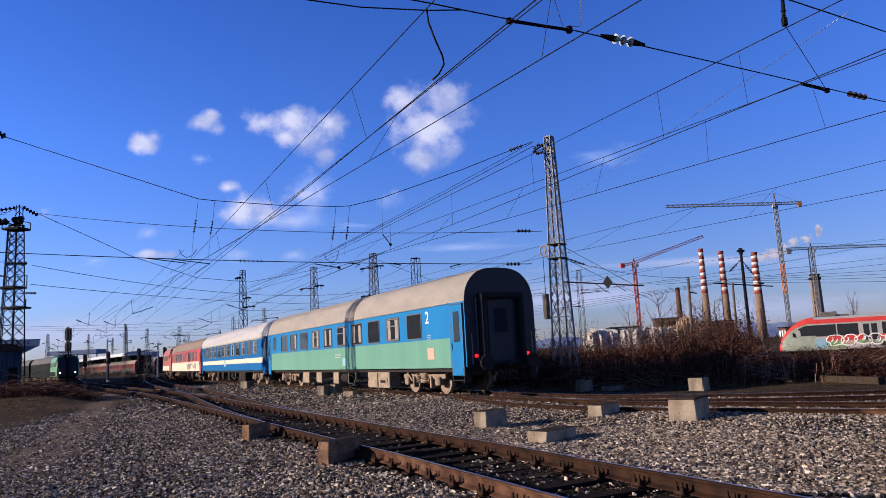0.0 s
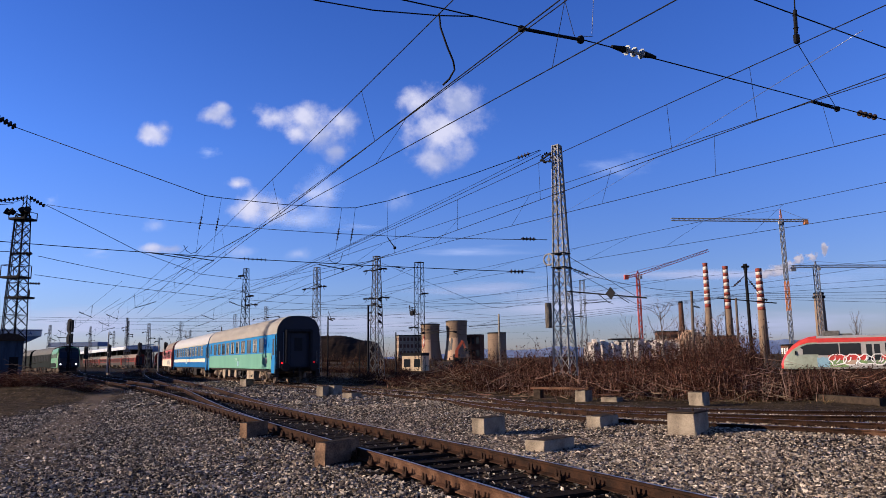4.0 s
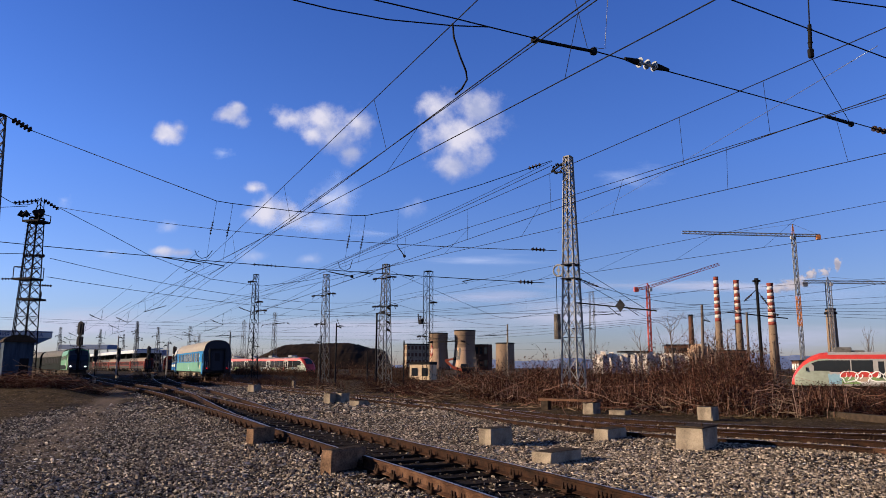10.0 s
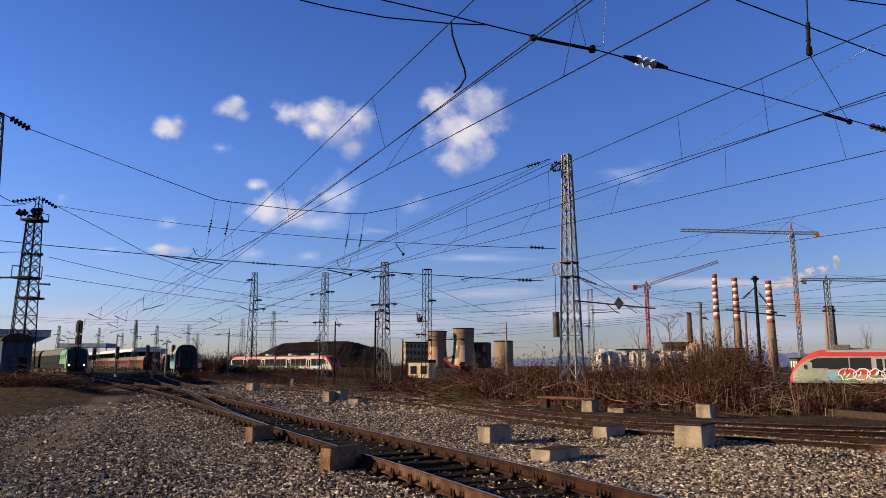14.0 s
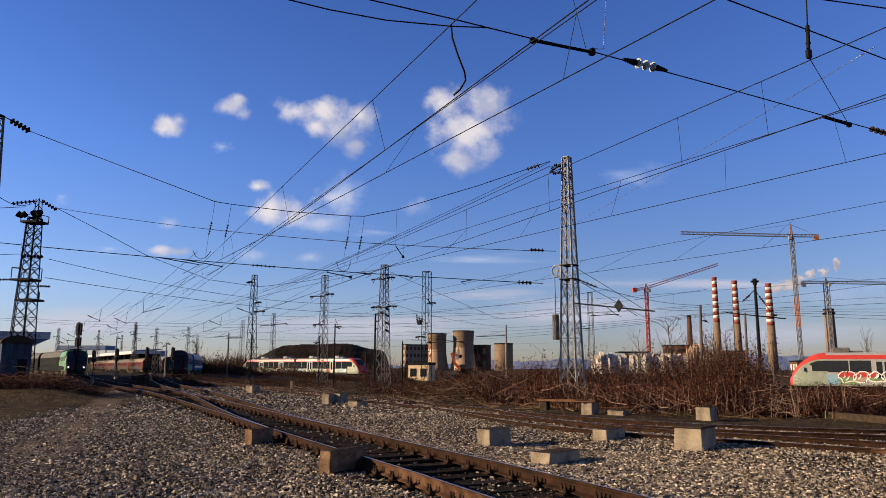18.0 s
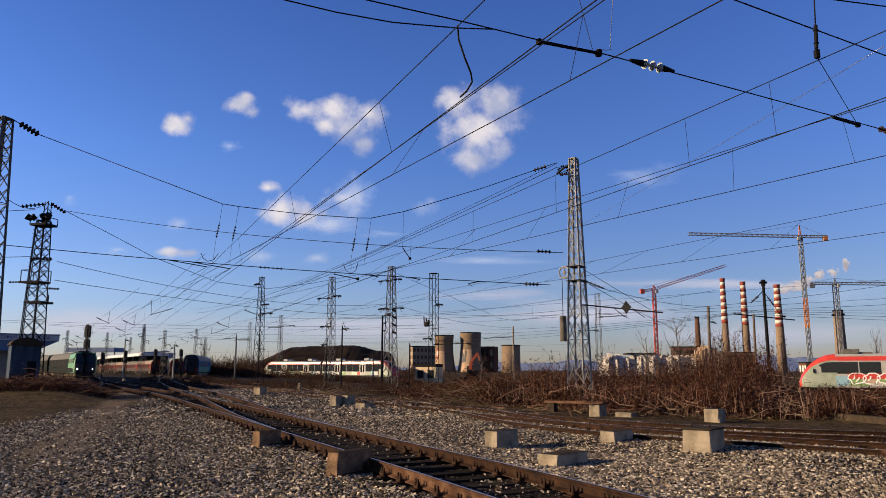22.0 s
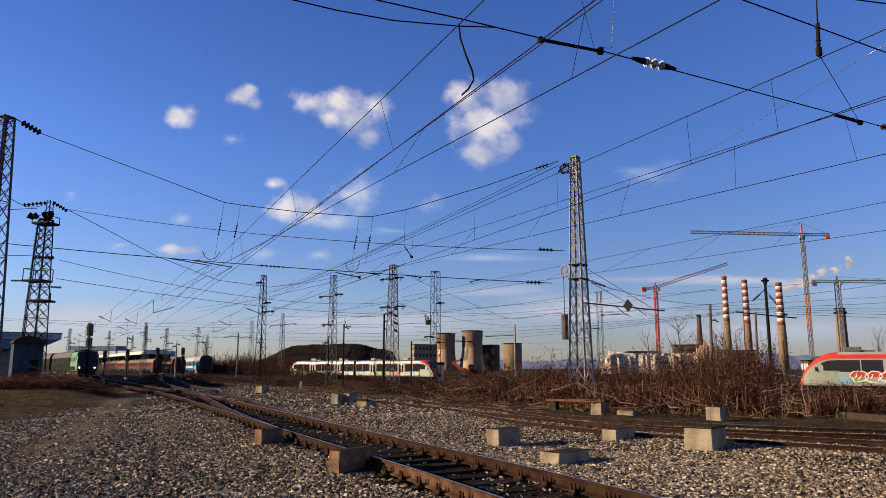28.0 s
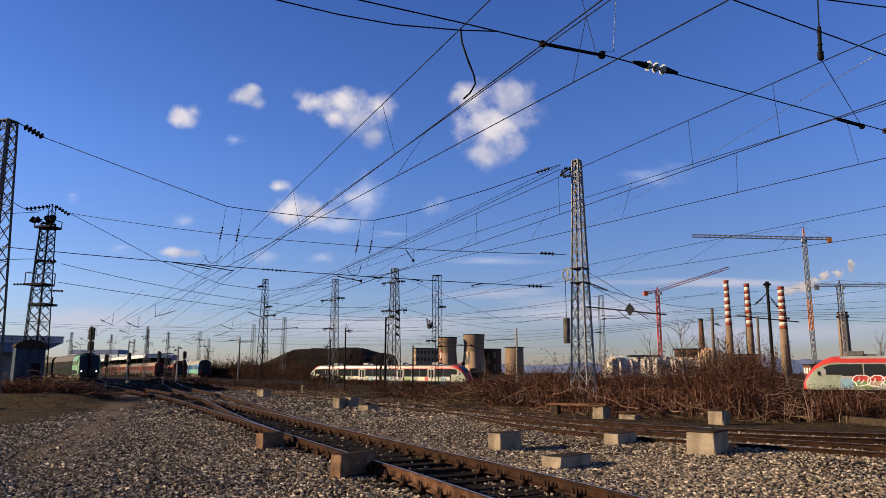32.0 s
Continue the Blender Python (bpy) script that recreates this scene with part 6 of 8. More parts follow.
        part("underfloor", Geo().box(((x0 + x1) / 2, 0, 0.55), (x1 - x0 - 1.0, 2.3, 0.45)), M["under_dark"], body)
    for k in (-1, 1):
        xe, xb = k * total / 2, k * (total / 2 - NOSE)
        steps = ((0.0, 1.415, 0.38, 3.62, 2.97), (0.22, 1.415, 0.38, 3.52, 2.94), (0.45, 1.41, 0.38, 3.22, 2.72), (0.66, 1.38, 0.38, 2.72, 2.30), (0.82, 1.32, 0.40, 2.12, 1.74), (0.93, 1.22, 0.42, 1.52, 1.18), (1.0, 1.05, 0.46, 0.95, 0.80))
        shell = Geo().loft([ring(xb + (xe - xb) * t, w, zb, zt, zs) for t, w, zb, zt, zs in steps], True, True)
        for i in range(5 * 11):
            shell.m[i] = 1 if i % 11 in (0, 1, 8, 9) else 0
        nose = part("nose", shell, [M["bright_red"], M["tail_paint"]], root, "sloped red nose with pale spray-painted sides")
        part("windscreen", Geo().loft([[(xb + (xe - xb) * t, y * w, z + 0.03) for y in (-0.62, -0.3, 0, 0.3, 0.62)] for t, w, z in ((0.45, 1.40, 3.22), (0.66, 1.38, 2.72), (0.82, 1.32, 2.12))]), M["glass"], nose)
        for s in (-1, 1):
            pane(part, nose, [(xb + k * a, b) for a, b in ((-0.15, 1.80), (1.75, 1.80), (1.72, 2.2), (1.45, 2.52), (0.9, 2.76), (-0.15, 2.82))], s * 1.418, s, "glass", "cab_window")
            pane(part, nose, [(xb + k * a, b) for a, b in ((1.3, 1.80), (1.78, 1.80), (1.74, 2.2), (1.5, 2.45), (1.3, 2.3))], s * 1.424, s, "white", "pillar_panel")
            part("headlamp", Geo().cyl((xe - k * 0.45, s * 0.85, 1.25), (xe - k * 0.2, s * 0.85, 1.2), 0.12, 10), M["alu"], nose)
            part("mirror", Geo().box((xb + k * 1.95, s * 1.50, 1.95), (0.12, 0.12, 0.4), 0, 0, 0.03), M["dark"], nose)
        part("coupler", Geo().box((xe + k * 0.15, 0, 0.8), (0.5, 0.3, 0.3), 0, 0, 0.05), M["under_dark"], nose)
    for c in range(1, cars):
        part("gangway_bellows", Geo().box((-total / 2 + c * cl, 0, 2.0), (0.72, 2.4, 2.7), 0, 0, 0.05), M["black"], root)
    return root


moving_railcar = railcar("railcar", "red and white two-car railcar with spray-painted sides", 2, 7)
parked_railcar = railcar("railcar", "parked red and white railcar covered in large graffiti", 2, 12)
parked_railcar.matrix_basis = pose(52.3, 64.8, -0.35, 0, 0, -25.0)

# parked coaches and the dark train beside the station
def parked(line, s0, cars, specs, group):
    for i in range(cars):
        up, low, rf, lab = specs[i % len(specs)]
        p, h = line_at(line, s0 + i * 25.0)
        c = coach("parked_coach", lab, 24.2, ((0.945, 1.75, low), (1.75, 3.05, up)), rf, up, (10, 3.35, 1.92, 1.2, 0.93, 2.42), False, False, up, "under_dark")
        c.matrix_basis = pose(p[0], p[1], 0.17, 0, 0, math.degrees(h))
        tagged(c, "", "", group)


GLASS[:] = ["black", "under_dark"]
DARK_ROW = smooth_line([(-61.6, 114.4), (-78, 136), (-111, 174), (-151, 216)], 2.0)
parked(DARK_ROW, 13.0, 2, (("dark_green", "dark_green", "steel", "dull green coach behind a green locomotive"),), "dull green coaches")
RED_ROW = smooth_line([(-92.0, 215.0), (-105.7, 235.8), (-133, 277.3), (-175, 341)], 2.0)
parked(RED_ROW, 12.5, 5, (("shaded_red", "shaded_white", "roof_brown", "parked red and white coach with a dusty roof"), ("shaded_red", "shaded_white", "steel", "parked red and white coach with a grey roof")), "parked red and white coaches")


van = coach("parked_van", "dull red parked van beside the departing train's track", 13.0, ((0.945, 1.75, "shaded_red"), (1.75, 3.05, "shaded_red")), "bark", "shaded_red", (4, 3.0, 2.6, 1.0, 0.6, 2.5), False, False, "shaded_red", "under_dark")
van.matrix_basis = pose(-64.3, 161.5, 0.17, 0, 0, 111.0)
van.scale = (1.0, 1.0, 0.9)
tagged(van, "", "", "parked red and white coaches")


# ---- station side ----
st = thing("station_building", "station building with a white and blue canopy fascia carrying blue letters", "building", pose(-38.85, 61.67, 0, 0, 0, 31))
part("fascia", Geo().box((0, 0, 4.33), (6.6, 0.2, 0.5), 0, 0, 0.02), M["fascia_white"], st, "white fascia board")
part("canopy", Geo().add([(-6, 0.1, 4.10), (3.3, 0.1, 4.10), (1.2, 0.1, 3.2), (-6, 0.1, 3.2), (-6, 9, 4.6), (3.3, 9, 4.6), (1.2, 9, 3.2), (-6, 9, 3.2)], [(0, 1, 2, 3), (7, 6, 5, 4), (0, 4, 5, 1), (1, 5, 6, 2), (2, 6, 7, 3), (3, 7, 4, 0)]), M["fascia"], st)
part("canopy_edge", Geo().box((0, 0.0, 4.62), (6.7, 0.34, 0.10), 0, 0, 0.02), M["fascia"], st)
ltr = text_mesh("SOFIA", 0.42, 0.01)
ltr.materials.append(M["letter"])
lo = part("sign_letters", ltr, None, st, "blue letters")
lo.matrix_basis = Matrix.Translation((2.02, -0.115, 4.33)) @ Euler((radians(90), 0, 0)).to_matrix().to_4x4()
ltr = text_mesh("СОФИЯ", 0.42, 0.01)
ltr.materials.append(M["letter"])
lo = part("sign_letters", ltr, None, st, "blue letters")
lo.matrix_basis = Matrix.Translation((-0.72, -0.115, 4.33)) @ Euler((radians(90), 0, 0)).to_matrix().to_4x4()
part("wall", Geo().box((-3.2, 5.0, 1.6), (5.4, 7.5, 3.2)), M["grey_wall"], st)
for i_ in range(3):
    part("column", Geo().cyl((0.6 - i_ * 2.4, 1.2, 0), (0.6 - i_ * 2.4, 1.2, 3.3), 0.12, 10), M["steel"], st)
kio = thing("kiosk", "faded blue boarded hut with a dark arched roof before the mast", "hut", pose(-25.3, 41.2, 0.38, 0, 0, 38))
for i_ in range(8):
    part("board", Geo().box((-1.15 + i_ * 0.33, -0.03, 1.72), (0.315, 0.06, 3.3), 0, 0, 0.01), M["kiosk"], kio)
part("wall", Geo().box((0, 1.2, 1.7), (2.6, 2.3, 3.4)), M["kiosk"], kio)
part("roof", Geo().loft([[(1.45 * math.cos(math.pi * k / 10), y_, 3.25 + 0.55 * math.sin(math.pi * k / 10)) for k in range(11)] for y_ in (-0.3, 2.5)], True, True), M["crust"], kio, "dark arched roof")
kio.scale = (0.58, 0.66, 0.80)
part("door", Geo().box((0.55, -0.075, 1.1), (0.8, 0.05, 2.0), 0, 0, 0.01), M["dark"], kio)
can = thing("platform_canopy", "long platform canopy with a white edge over the red coaches", "canopy")
ce, cf = Vector((-101.0, 225.0, 6.3)), Vector((-202.0, 377.0, 6.6))
lw = Vector((0.83, 0.55, 0))


def slab(p, q, r, down):
    """A thick roof or wall panel from the edge p-q across r."""
    v = [p, q, q + r, p + r]
    return Geo().add([tuple(i) for i in v] + [tuple(i - down) for i in v], [(0, 1, 2, 3), (7, 6, 5, 4), (0, 4, 5, 1), (1, 5, 6, 2), (2, 6, 7, 3), (3, 7, 4, 0)])


part("edge", Geo().bar(ce, cf, 0.4, 1.0), M["fascia_white"], can, "white canopy edge")
part("end_edge", Geo().bar(ce + lw * 0.3, ce + lw * 8.0, 0.3, 0.9), M["fascia_white"], can, "white canopy edge")
part("roof", slab(ce + lw * 0.3 + Vector((0, 0, 0.7)), cf + lw * 0.3 + Vector((0, 0, 0.7)), lw * 8 + Vector((0, 0, 0.5)), Vector((0, 0, 0.3))), M["fascia"], can)
# near-black sheet added in place of the shade under the roof
part("back_wall", slab(ce + lw * 7.5 + Vector((0, 0, -6.3)), cf + lw * 7.5 + Vector((0, 0, -6.6)), lw * 0.4, Vector((0, 0, -6.6))), M["under_dark"], can, "near-black sheet for the shade under the canopy")
for k_ in range(14):
    q_ = ce.lerp(cf, (k_ + 0.5) / 14) + lw * 2.5
    part("post", Geo().cyl((q_.x, q_.y, 0), (q_.x, q_.y, q_.z + 0.3), 0.2, 8), M["steel"], can)
can = thing("platform_canopy", "blue platform canopy roof beyond the parked coaches", "canopy")
part("roof", Geo().box((-111.8, 262.0, 6.6), (9.0, 9.0, 2.0), -0.12, 0, 0.1), M["fascia"], can)
for k_ in range(3):
    part("post", Geo().cyl((-116.3 + 2 + k_ * 3.4, 262, 0), (-116.3 + 2 + k_ * 3.4, 262, 5.8), 0.2, 8), M["steel"], can)
can = thing("platform_canopy", "blue station roof behind the canopies", "canopy")
part("roof", Geo().box((-170.1, 330.0, 10.4), (24.0, 9.0, 2.0), -0.1, 0, 0.1), M["fascia"], can)
for k_ in range(3):
    part("post", Geo().cyl((-170.1 - 9 + k_ * 9, 330, 0), (-170.1 - 9 + k_ * 9, 330, 9.6), 0.25, 8), M["steel"], can)


# unseen blocks, added left of the view only to shade the yard
for x_, y_, l_, h_ in ((-53.5, 62.5, 20.0, 7.0), (-68.5, 83.0, 27.0, 8.6)):
    shade_block = thing("unseen_shade_block", "unseen plain grey block that shades the yard", "building", pose(x_, y_, 0, 0, 0, 124.5))
    part("wall", Geo().box((0, 0, h_ / 2), (l_, 9, h_)), M["grey_wall"], shade_block)
    part("roof", Geo().box((0, 0, h_ + 0.1), (l_ + 0.4, 9.4, 0.25), 0, 0, 0.05), M["dark"], shade_block)


def building(name, label, x, y, w, d, h, rz, wall, rows, cols, win="glass", roof="dark", group=""):
    root = thing(name, label, "building", pose(x, y, -1.0, 0, 0, rz), group)
    part("wall", Geo().box((0, 0, h / 2), (w, d, h)), M[wall], root)
    part("roof", Geo().box((0, 0, h + 0.3), (w * 1.02, d * 1.02, 0.6)), M[roof], root)
    for face in range(2):
        for r in range(rows):
            n = cols if face == 0 else max(2, round(cols * d / w))
            for c in range(n):
                z = h * (r + 0.55) / rows
                if face == 0:
                    g = Geo().box((-w / 2 + (c + 0.5) * w / n, -d / 2 - 0.02, z), (w / n * 0.6, 0.1, h / rows * 0.5))
                else:
                    g = Geo().box((-w / 2 - 0.02, -d / 2 + (c + 0.5) * d / n, z), (0.1, d / n * 0.6, h / rows * 0.5))
                part("window", g, M[win], root)
    return root


building("office_block", "grey panel office block with rows of windows", -22.5, 400.0, 13, 6.5, 15.0, 22, "office", 4, 6, "brick")
building("trackside_hut", "small cream plastered trackside hut with a flat roof", -6.8, 147.2, 4.5, 3.4, 3.2, -22, "plaster", 1, 2)
building("power_house", "long brown brick power house", 163.0, 470.0, 42, 22, 13.5, -12, "brick", 2, 7, "under_dark")
building("power_house", "brown stepped boiler house", 150.0, 482.0, 22, 20, 17.5, -12, "brick", 2, 3, "under_dark")
hall = thing("ruined_hall", "half-demolished long white hall with ragged walls and dark openings", "building", pose(0, 345.0, -1.0))
rw = random.Random(9)
part("back_wall", Geo().box((86.5, 9.0, 3.6), (40.0, 2.0, 7.2)), M["rubble"], hall)
part("flat_roof", Geo().box((84.5, 3.0, 10.4), (13.5, 8.0, 0.7), 0, 0, 0.1), M["under_dark"], hall, "dark sagging flat roof")
x_ = 66.0
while x_ < 107.0:
    l_, h_ = rw.uniform(1.6, 5.0), rw.choice((8.3, 8.8, 9.2, 9.8, 10.4, 8.6))
    if 77.5 < x_ < 91.0:
        h_ = rw.uniform(9.2, 9.9)
    y_ = rw.uniform(-0.6, 0.6)
    wl_ = part("wall", Geo().add([(x_, y_, 0), (x_ + l_, y_ - 0.4 * l_, 0), (x_ + l_, y_ + 2, 0), (x_, y_ + 2, 0), (x_, y_, h_ + rw.uniform(-0.7, 0.2)), (x_ + l_ - rw.uniform(0, 0.4), y_ - 0.4 * l_, h_ + rw.uniform(-0.9, 0.3)), (x_ + l_, y_ + 2, h_), (x_, y_ + 2, h_ + rw.uniform(-0.4, 0.4))], [(3, 2, 1, 0), (4, 5, 6, 7), (0, 1, 5, 4), (1, 2, 6, 5), (2, 3, 7, 6), (3, 0, 4, 7)]), M["rubble"], hall)
    for k_ in range(2):
        if l_ > 1.8 and rw.random() < 0.75:
            w_ = rw.uniform(0.4, 0.9)
            xo_, zo_ = x_ + l_ * rw.uniform(0.25, 0.7), h_ * rw.uniform(0.5, 0.86)
            part("opening", Geo().box((xo_, y_ - 0.4 * (xo_ - x_), zo_), (w_, 0.3, rw.uniform(0.3, 0.9)), -0.38), M["under_dark"], wl_)
    x_ += l_ * rw.uniform(0.85, 1.0)
for k_ in range(26):
    xo_, zo_ = rw.uniform(66, 107), rw.uniform(8.0, 9.6)
    part("broken_slab", Geo().box((xo_, rw.uniform(-1.2, 2.5), zo_), (rw.uniform(0.8, 2.6), 0.8, rw.uniform(0.3, 0.9)), rw.uniform(-1.0, -0.3), 0, 0.05), M["rubble"], hall)
ruin = thing("ruined_block", "crumbling tan brick block with a heaped broken top", "building", pose(116.5, 352.0, -1.0))
for k_ in range(9):
    xo_ = -6.0 + k_ * 1.5
    hh_ = 14.8 - 0.13 * (xo_ - 1.0) ** 2
    part("wall", Geo().add([(xo_, -1, 0), (xo_ + 1.6, -2.2, 0), (xo_ + 1.6, 5, 0), (xo_, 5, 0), (xo_ + rw.uniform(0, 0.3), -0.6, hh_ - rw.uniform(0, 1.2)), (xo_ + 1.6 - rw.uniform(0, 0.3), -1.8, hh_ - rw.uniform(0, 1.2)), (xo_ + 1.5, 5, hh_ - 0.6), (xo_, 5, hh_ - 0.2)], [(3, 2, 1, 0), (4, 5, 6, 7), (0, 1, 5, 4), (1, 2, 6, 5), (2, 3, 7, 6), (3, 0, 4, 7)]), M["tower_paint"], ruin)
building("warehouse", "low shed beside the chimneys", 226.0, 420.0, 60, 12, 7.0, -6, "brick", 1, 14, "far_white")
building("apartment_building", "distant pale apartment building", 330.0, 1200.0, 60, 18, 26, 0, "grey_wall", 6, 10)


def cooling_tower(x, y, r, h, label, logo=None):
    root = thing("cooling_tower", label, "cooling tower", pose(x, y, -1.0), "cooling towers")
    prof = [(r * (0.80 + 0.28 * ((0.72 - k / 14) / 0.72) ** 2 if k / 14 < 0.72 else 0.80 + 0.05 * (k / 14 - 0.72) / 0.28), h * k / 14) for k in range(15)]
    part("shell", Geo().lathe((0, 0, 0), prof + [(prof[-1][0] * 0.94, h), (prof[-1][0] * 0.9, h - 3)], 40), M["far_conc"], root, smooth=True)
    part("rim", Geo().lathe((0, 0, h - 0.8), [(prof[-1][0] * 1.02, 0), (prof[-1][0] * 1.02, 1.0), (prof[-1][0] * 0.96, 1.0)], 40), M["dark"], root)
    if logo:
        shell_r = lambda t: r * (0.80 + 0.28 * ((0.72 - t) / 0.72) ** 2 if t < 0.72 else 0.80)

        def patch(name, inside, lift, material, label, step=2):
            g = Geo()
            for a0 in range(186, 276, step):
                for k in range(36):
                    t0, t1 = 0.02 + k * 0.02, 0.04 + k * 0.02
                    if not inside(a0, t0):
                        continue
                    a, b = math.radians(a0), math.radians(a0 + step)
                    R, R2 = shell_r(t0) + lift, shell_r(t1) + lift
                    g.add([(R * math.cos(a), R * math.sin(a), h * t0), (R * math.cos(b), R * math.sin(b), h * t0), (R2 * math.cos(b), R2 * math.sin(b), h * t1), (R2 * math.cos(a), R2 * math.sin(a), h * t1)], [(0, 1, 2, 3)])
            part(name, g, M[material], root, label)
        wob = random.Random(int(h * 10))
        blot = [(wob.uniform(214, 242), wob.uniform(0.30, 0.5), wob.uniform(3, 8)) for _ in range(9)]
        patch("painted_field", lambda a, t: t < 0.56 + 0.02 * math.sin(a * 0.7), 0.10, "tower_paint", "worn tan painted field on the shell")
        if logo == "stripe_red":
            patch("painted_sign", lambda a, t: 7 < math.hypot((a - 226), (t - 0.50) * 80) < 12, 0.22, "stripe_red", "worn red ring painted on the shell")
            patch("painted_field", lambda a, t: math.hypot((a - 226), (t - 0.50) * 80) <= 7, 0.2, "stripe_white", "worn white disc painted on the shell")
        else:
            patch("painted_sign", lambda a, t: any(math.hypot(a - x, (t - z) * 90) < q for x, z, q in blot), 0.22, "steel", "faded grey painted figure")
    return root


cooling_tower(-20.5, 800.0, 12.6, 40.5, "concrete cooling tower with a painted round sign", "stripe_red")
cooling_tower(9.0, 800.0, 14.0, 43.5, "concrete cooling tower with faded painting", "steel")
building("pump_house", "dark box-shaped plant block beside the cooling tower", 30.0, 815.0, 16, 16, 28.0, -20, "brick", 2, 3)
tank = thing("storage_tank", "round concrete storage tank with a dark rim", "tank", pose(46.8, 700.0, -1))
part("shell", Geo().lathe((0, 0, 0), [(9.2, 0), (9.0, 13), (8.9, 26)], 32), M["far_conc"], tank, smooth=True)
part("rim", Geo().lathe((0, 0, 25.6), [(9.3, 0), (9.3, 1.0), (8.6, 1.0)], 32), M["dark"], tank)


def chimney(x, y, h, r, label, bands=0, shade="far_conc", taper=0.6):
    root = thing("chimney", label, "chimney", pose(x, y, -1), "power station chimneys")
    r *= 0.78
    rt = r * taper
    zb = h * 0.52 if bands else h
    rad = lambda z: r + (rt - r) * z / h
    part("shaft", Geo().lathe((0, 0, 0), [(rad(0), 0), (rad(zb / 2), zb / 2), (rad(zb), zb)], 24), M[shade], root, smooth=True)
    for i in range(bands):
        z0, z1 = zb + (h - zb) * i / bands, zb + (h - zb) * (i + 1) / bands
        part("band", Geo().lathe((0, 0, 0), [(rad(z0), z0), (rad(z1), z1)], 24), M["stripe_red" if (bands - i) % 2 else "stripe_white"], root, smooth=True)
    part("rim", Geo().lathe((0, 0, h), [(rt * 1.08, -1.5), (rt * 1.08, 0.4), (rt * 0.8, 0.4)], 24), M["dark" if not bands else "stripe_red"], root)
    return root


chimney(326.0, 900.0, 116.4, 6.2, "tall red and white banded chimney", 13)
chimney(351.0, 900.0, 112.0, 6.8, "tall red and white banded chimney", 13)
chimney(371.0, 850.0, 102.5, 7.2, "tall red and white banded chimney, smoking", 13)
chimney(275.7, 850.0, 64.6, 5.2, "short plain brick chimney", 0, "brick")
broad = chimney(439.8, 850.0, 72.6, 8.2, "broad plain concrete chimney with a dark gallery", taper=0.84)
part("gallery", Geo().lathe((0, 0, 66.0), [(5.4, 0), (6.9, 0.4), (6.9, 2.6), (5.4, 2.2)], 24), M["dark"], broad, "dark gallery near the top")


def truss(g, p, q, w, n, t):
    """A square lattice girder from p to q."""
    p, q = Vector(p), Vector(q)
    d = (q - p).normalized()
    a = d.cross(Vector((0, 0, 1)))
    a = a.normalized() if a.length > 1e-3 else Vector((1, 0, 0))
    b = d.cross(a)
    cs = [a * s * w / 2 + b * u * w / 2 for s, u in ((-1, -1), (1, -1), (1, 1), (-1, 1))]
    for c in cs:
        g.bar(p + c, q + c, t)
    for i in range(n):
        u, v = p.lerp(q, i / n), p.lerp(q, (i + 1) / n)
        for k in range(4):
            g.bar(u + cs[k], v + cs[(k + 1) % 4], t * 0.6)
    return g


def crane(name, label, x, y, h, jib, mast_mat, jib_mat, lower=None, counter=18.0, az=0.0, apex=8.0, w=2.6):
    root = thing(name, label, "crane", pose(x, y, -1, 0, 0, az), "tower cranes")
    hm = h * 0.55 if lower else 0
    part("mast", truss(Geo(), (0, 0, hm), (0, 0, h), w, max(6, int((h - hm) / 4)), 0.45), M[mast_mat], root)
    if lower:
        part("lower_mast", truss(Geo(), (0, 0, 0), (0, 0, hm * 0.6), w, max(6, int(hm / 6)), 0.45), M[mast_mat], root)
        part("middle_mast", truss(Geo(), (0, 0, hm * 0.6), (0, 0, hm), w, max(6, int(hm / 9)), 0.45), M[lower], root, "orange mast section")
    jx, jz = jib
    part("jib", truss(Geo(), (0, 0, h), (jx, 0, h + jz), 1.7, 22, 0.35), M[jib_mat], root)
    s = -1 if jx > 0 else 1
    part("counter_jib", truss(Geo(), (0, 0, h), (s * counter, 0, h - 0.1 * jz), 1.6, 7, 0.35), M[jib_mat], root)
    part("counterweight", Geo().box((s * counter * 0.92, 0, h - 1.6), (3.0, 2.0, 3.2), 0, 0, 0.1), M["crane_orange" if lower else mast_mat], root)
    part("cab", Geo().box((1.6 * -s, -1.2, h - 1.8), (2.0, 1.6, 2.2), 0, 0, 0.1), M["white"], root)
    if apex:
        part("apex", Geo().bar((-0.8, 0, h), (0, 0, h + apex), 0.5).bar((0.8, 0, h), (0, 0, h + apex), 0.5), M["crane_orange" if lower else mast_mat], root)
        part("tie_rod", Geo().bar((0, 0, h + apex), (jx * 0.55, 0, h + jz * 0.55 + 0.8), 0.16), M[jib_mat], root)
        part("tie_rod", Geo().bar((0, 0, h + apex), (s * counter * 0.9, 0, h + 0.6), 0.16), M[jib_mat], root)


crane("tower_crane", "tall orange and grey tower crane with a long horizontal jib", 237.2, 500.0, 95.6, (-77, 2.6), "crane_grey", "crane_grey", "crane_orange", 18.5, -2, 8.0, 2.1)
crane("tower_crane", "red luffing crane with an inclined jib", 133.5, 500.0, 58.5, (52, 17.0), "crane_red", "crane_red", None, 9, 4, 3.0, 1.9)
crane("tower_crane", "grey tower crane with a horizontal jib", 258.5, 500.0, 62.5, (70, -1.0), "crane_grey", "crane_grey", None, 17, 0, 3.5, 2.6)

# ---- earth heap, hills ----
hx, hy = np.meshgrid(np.linspace(0, 1, 120), np.linspace(0, 1, 30))
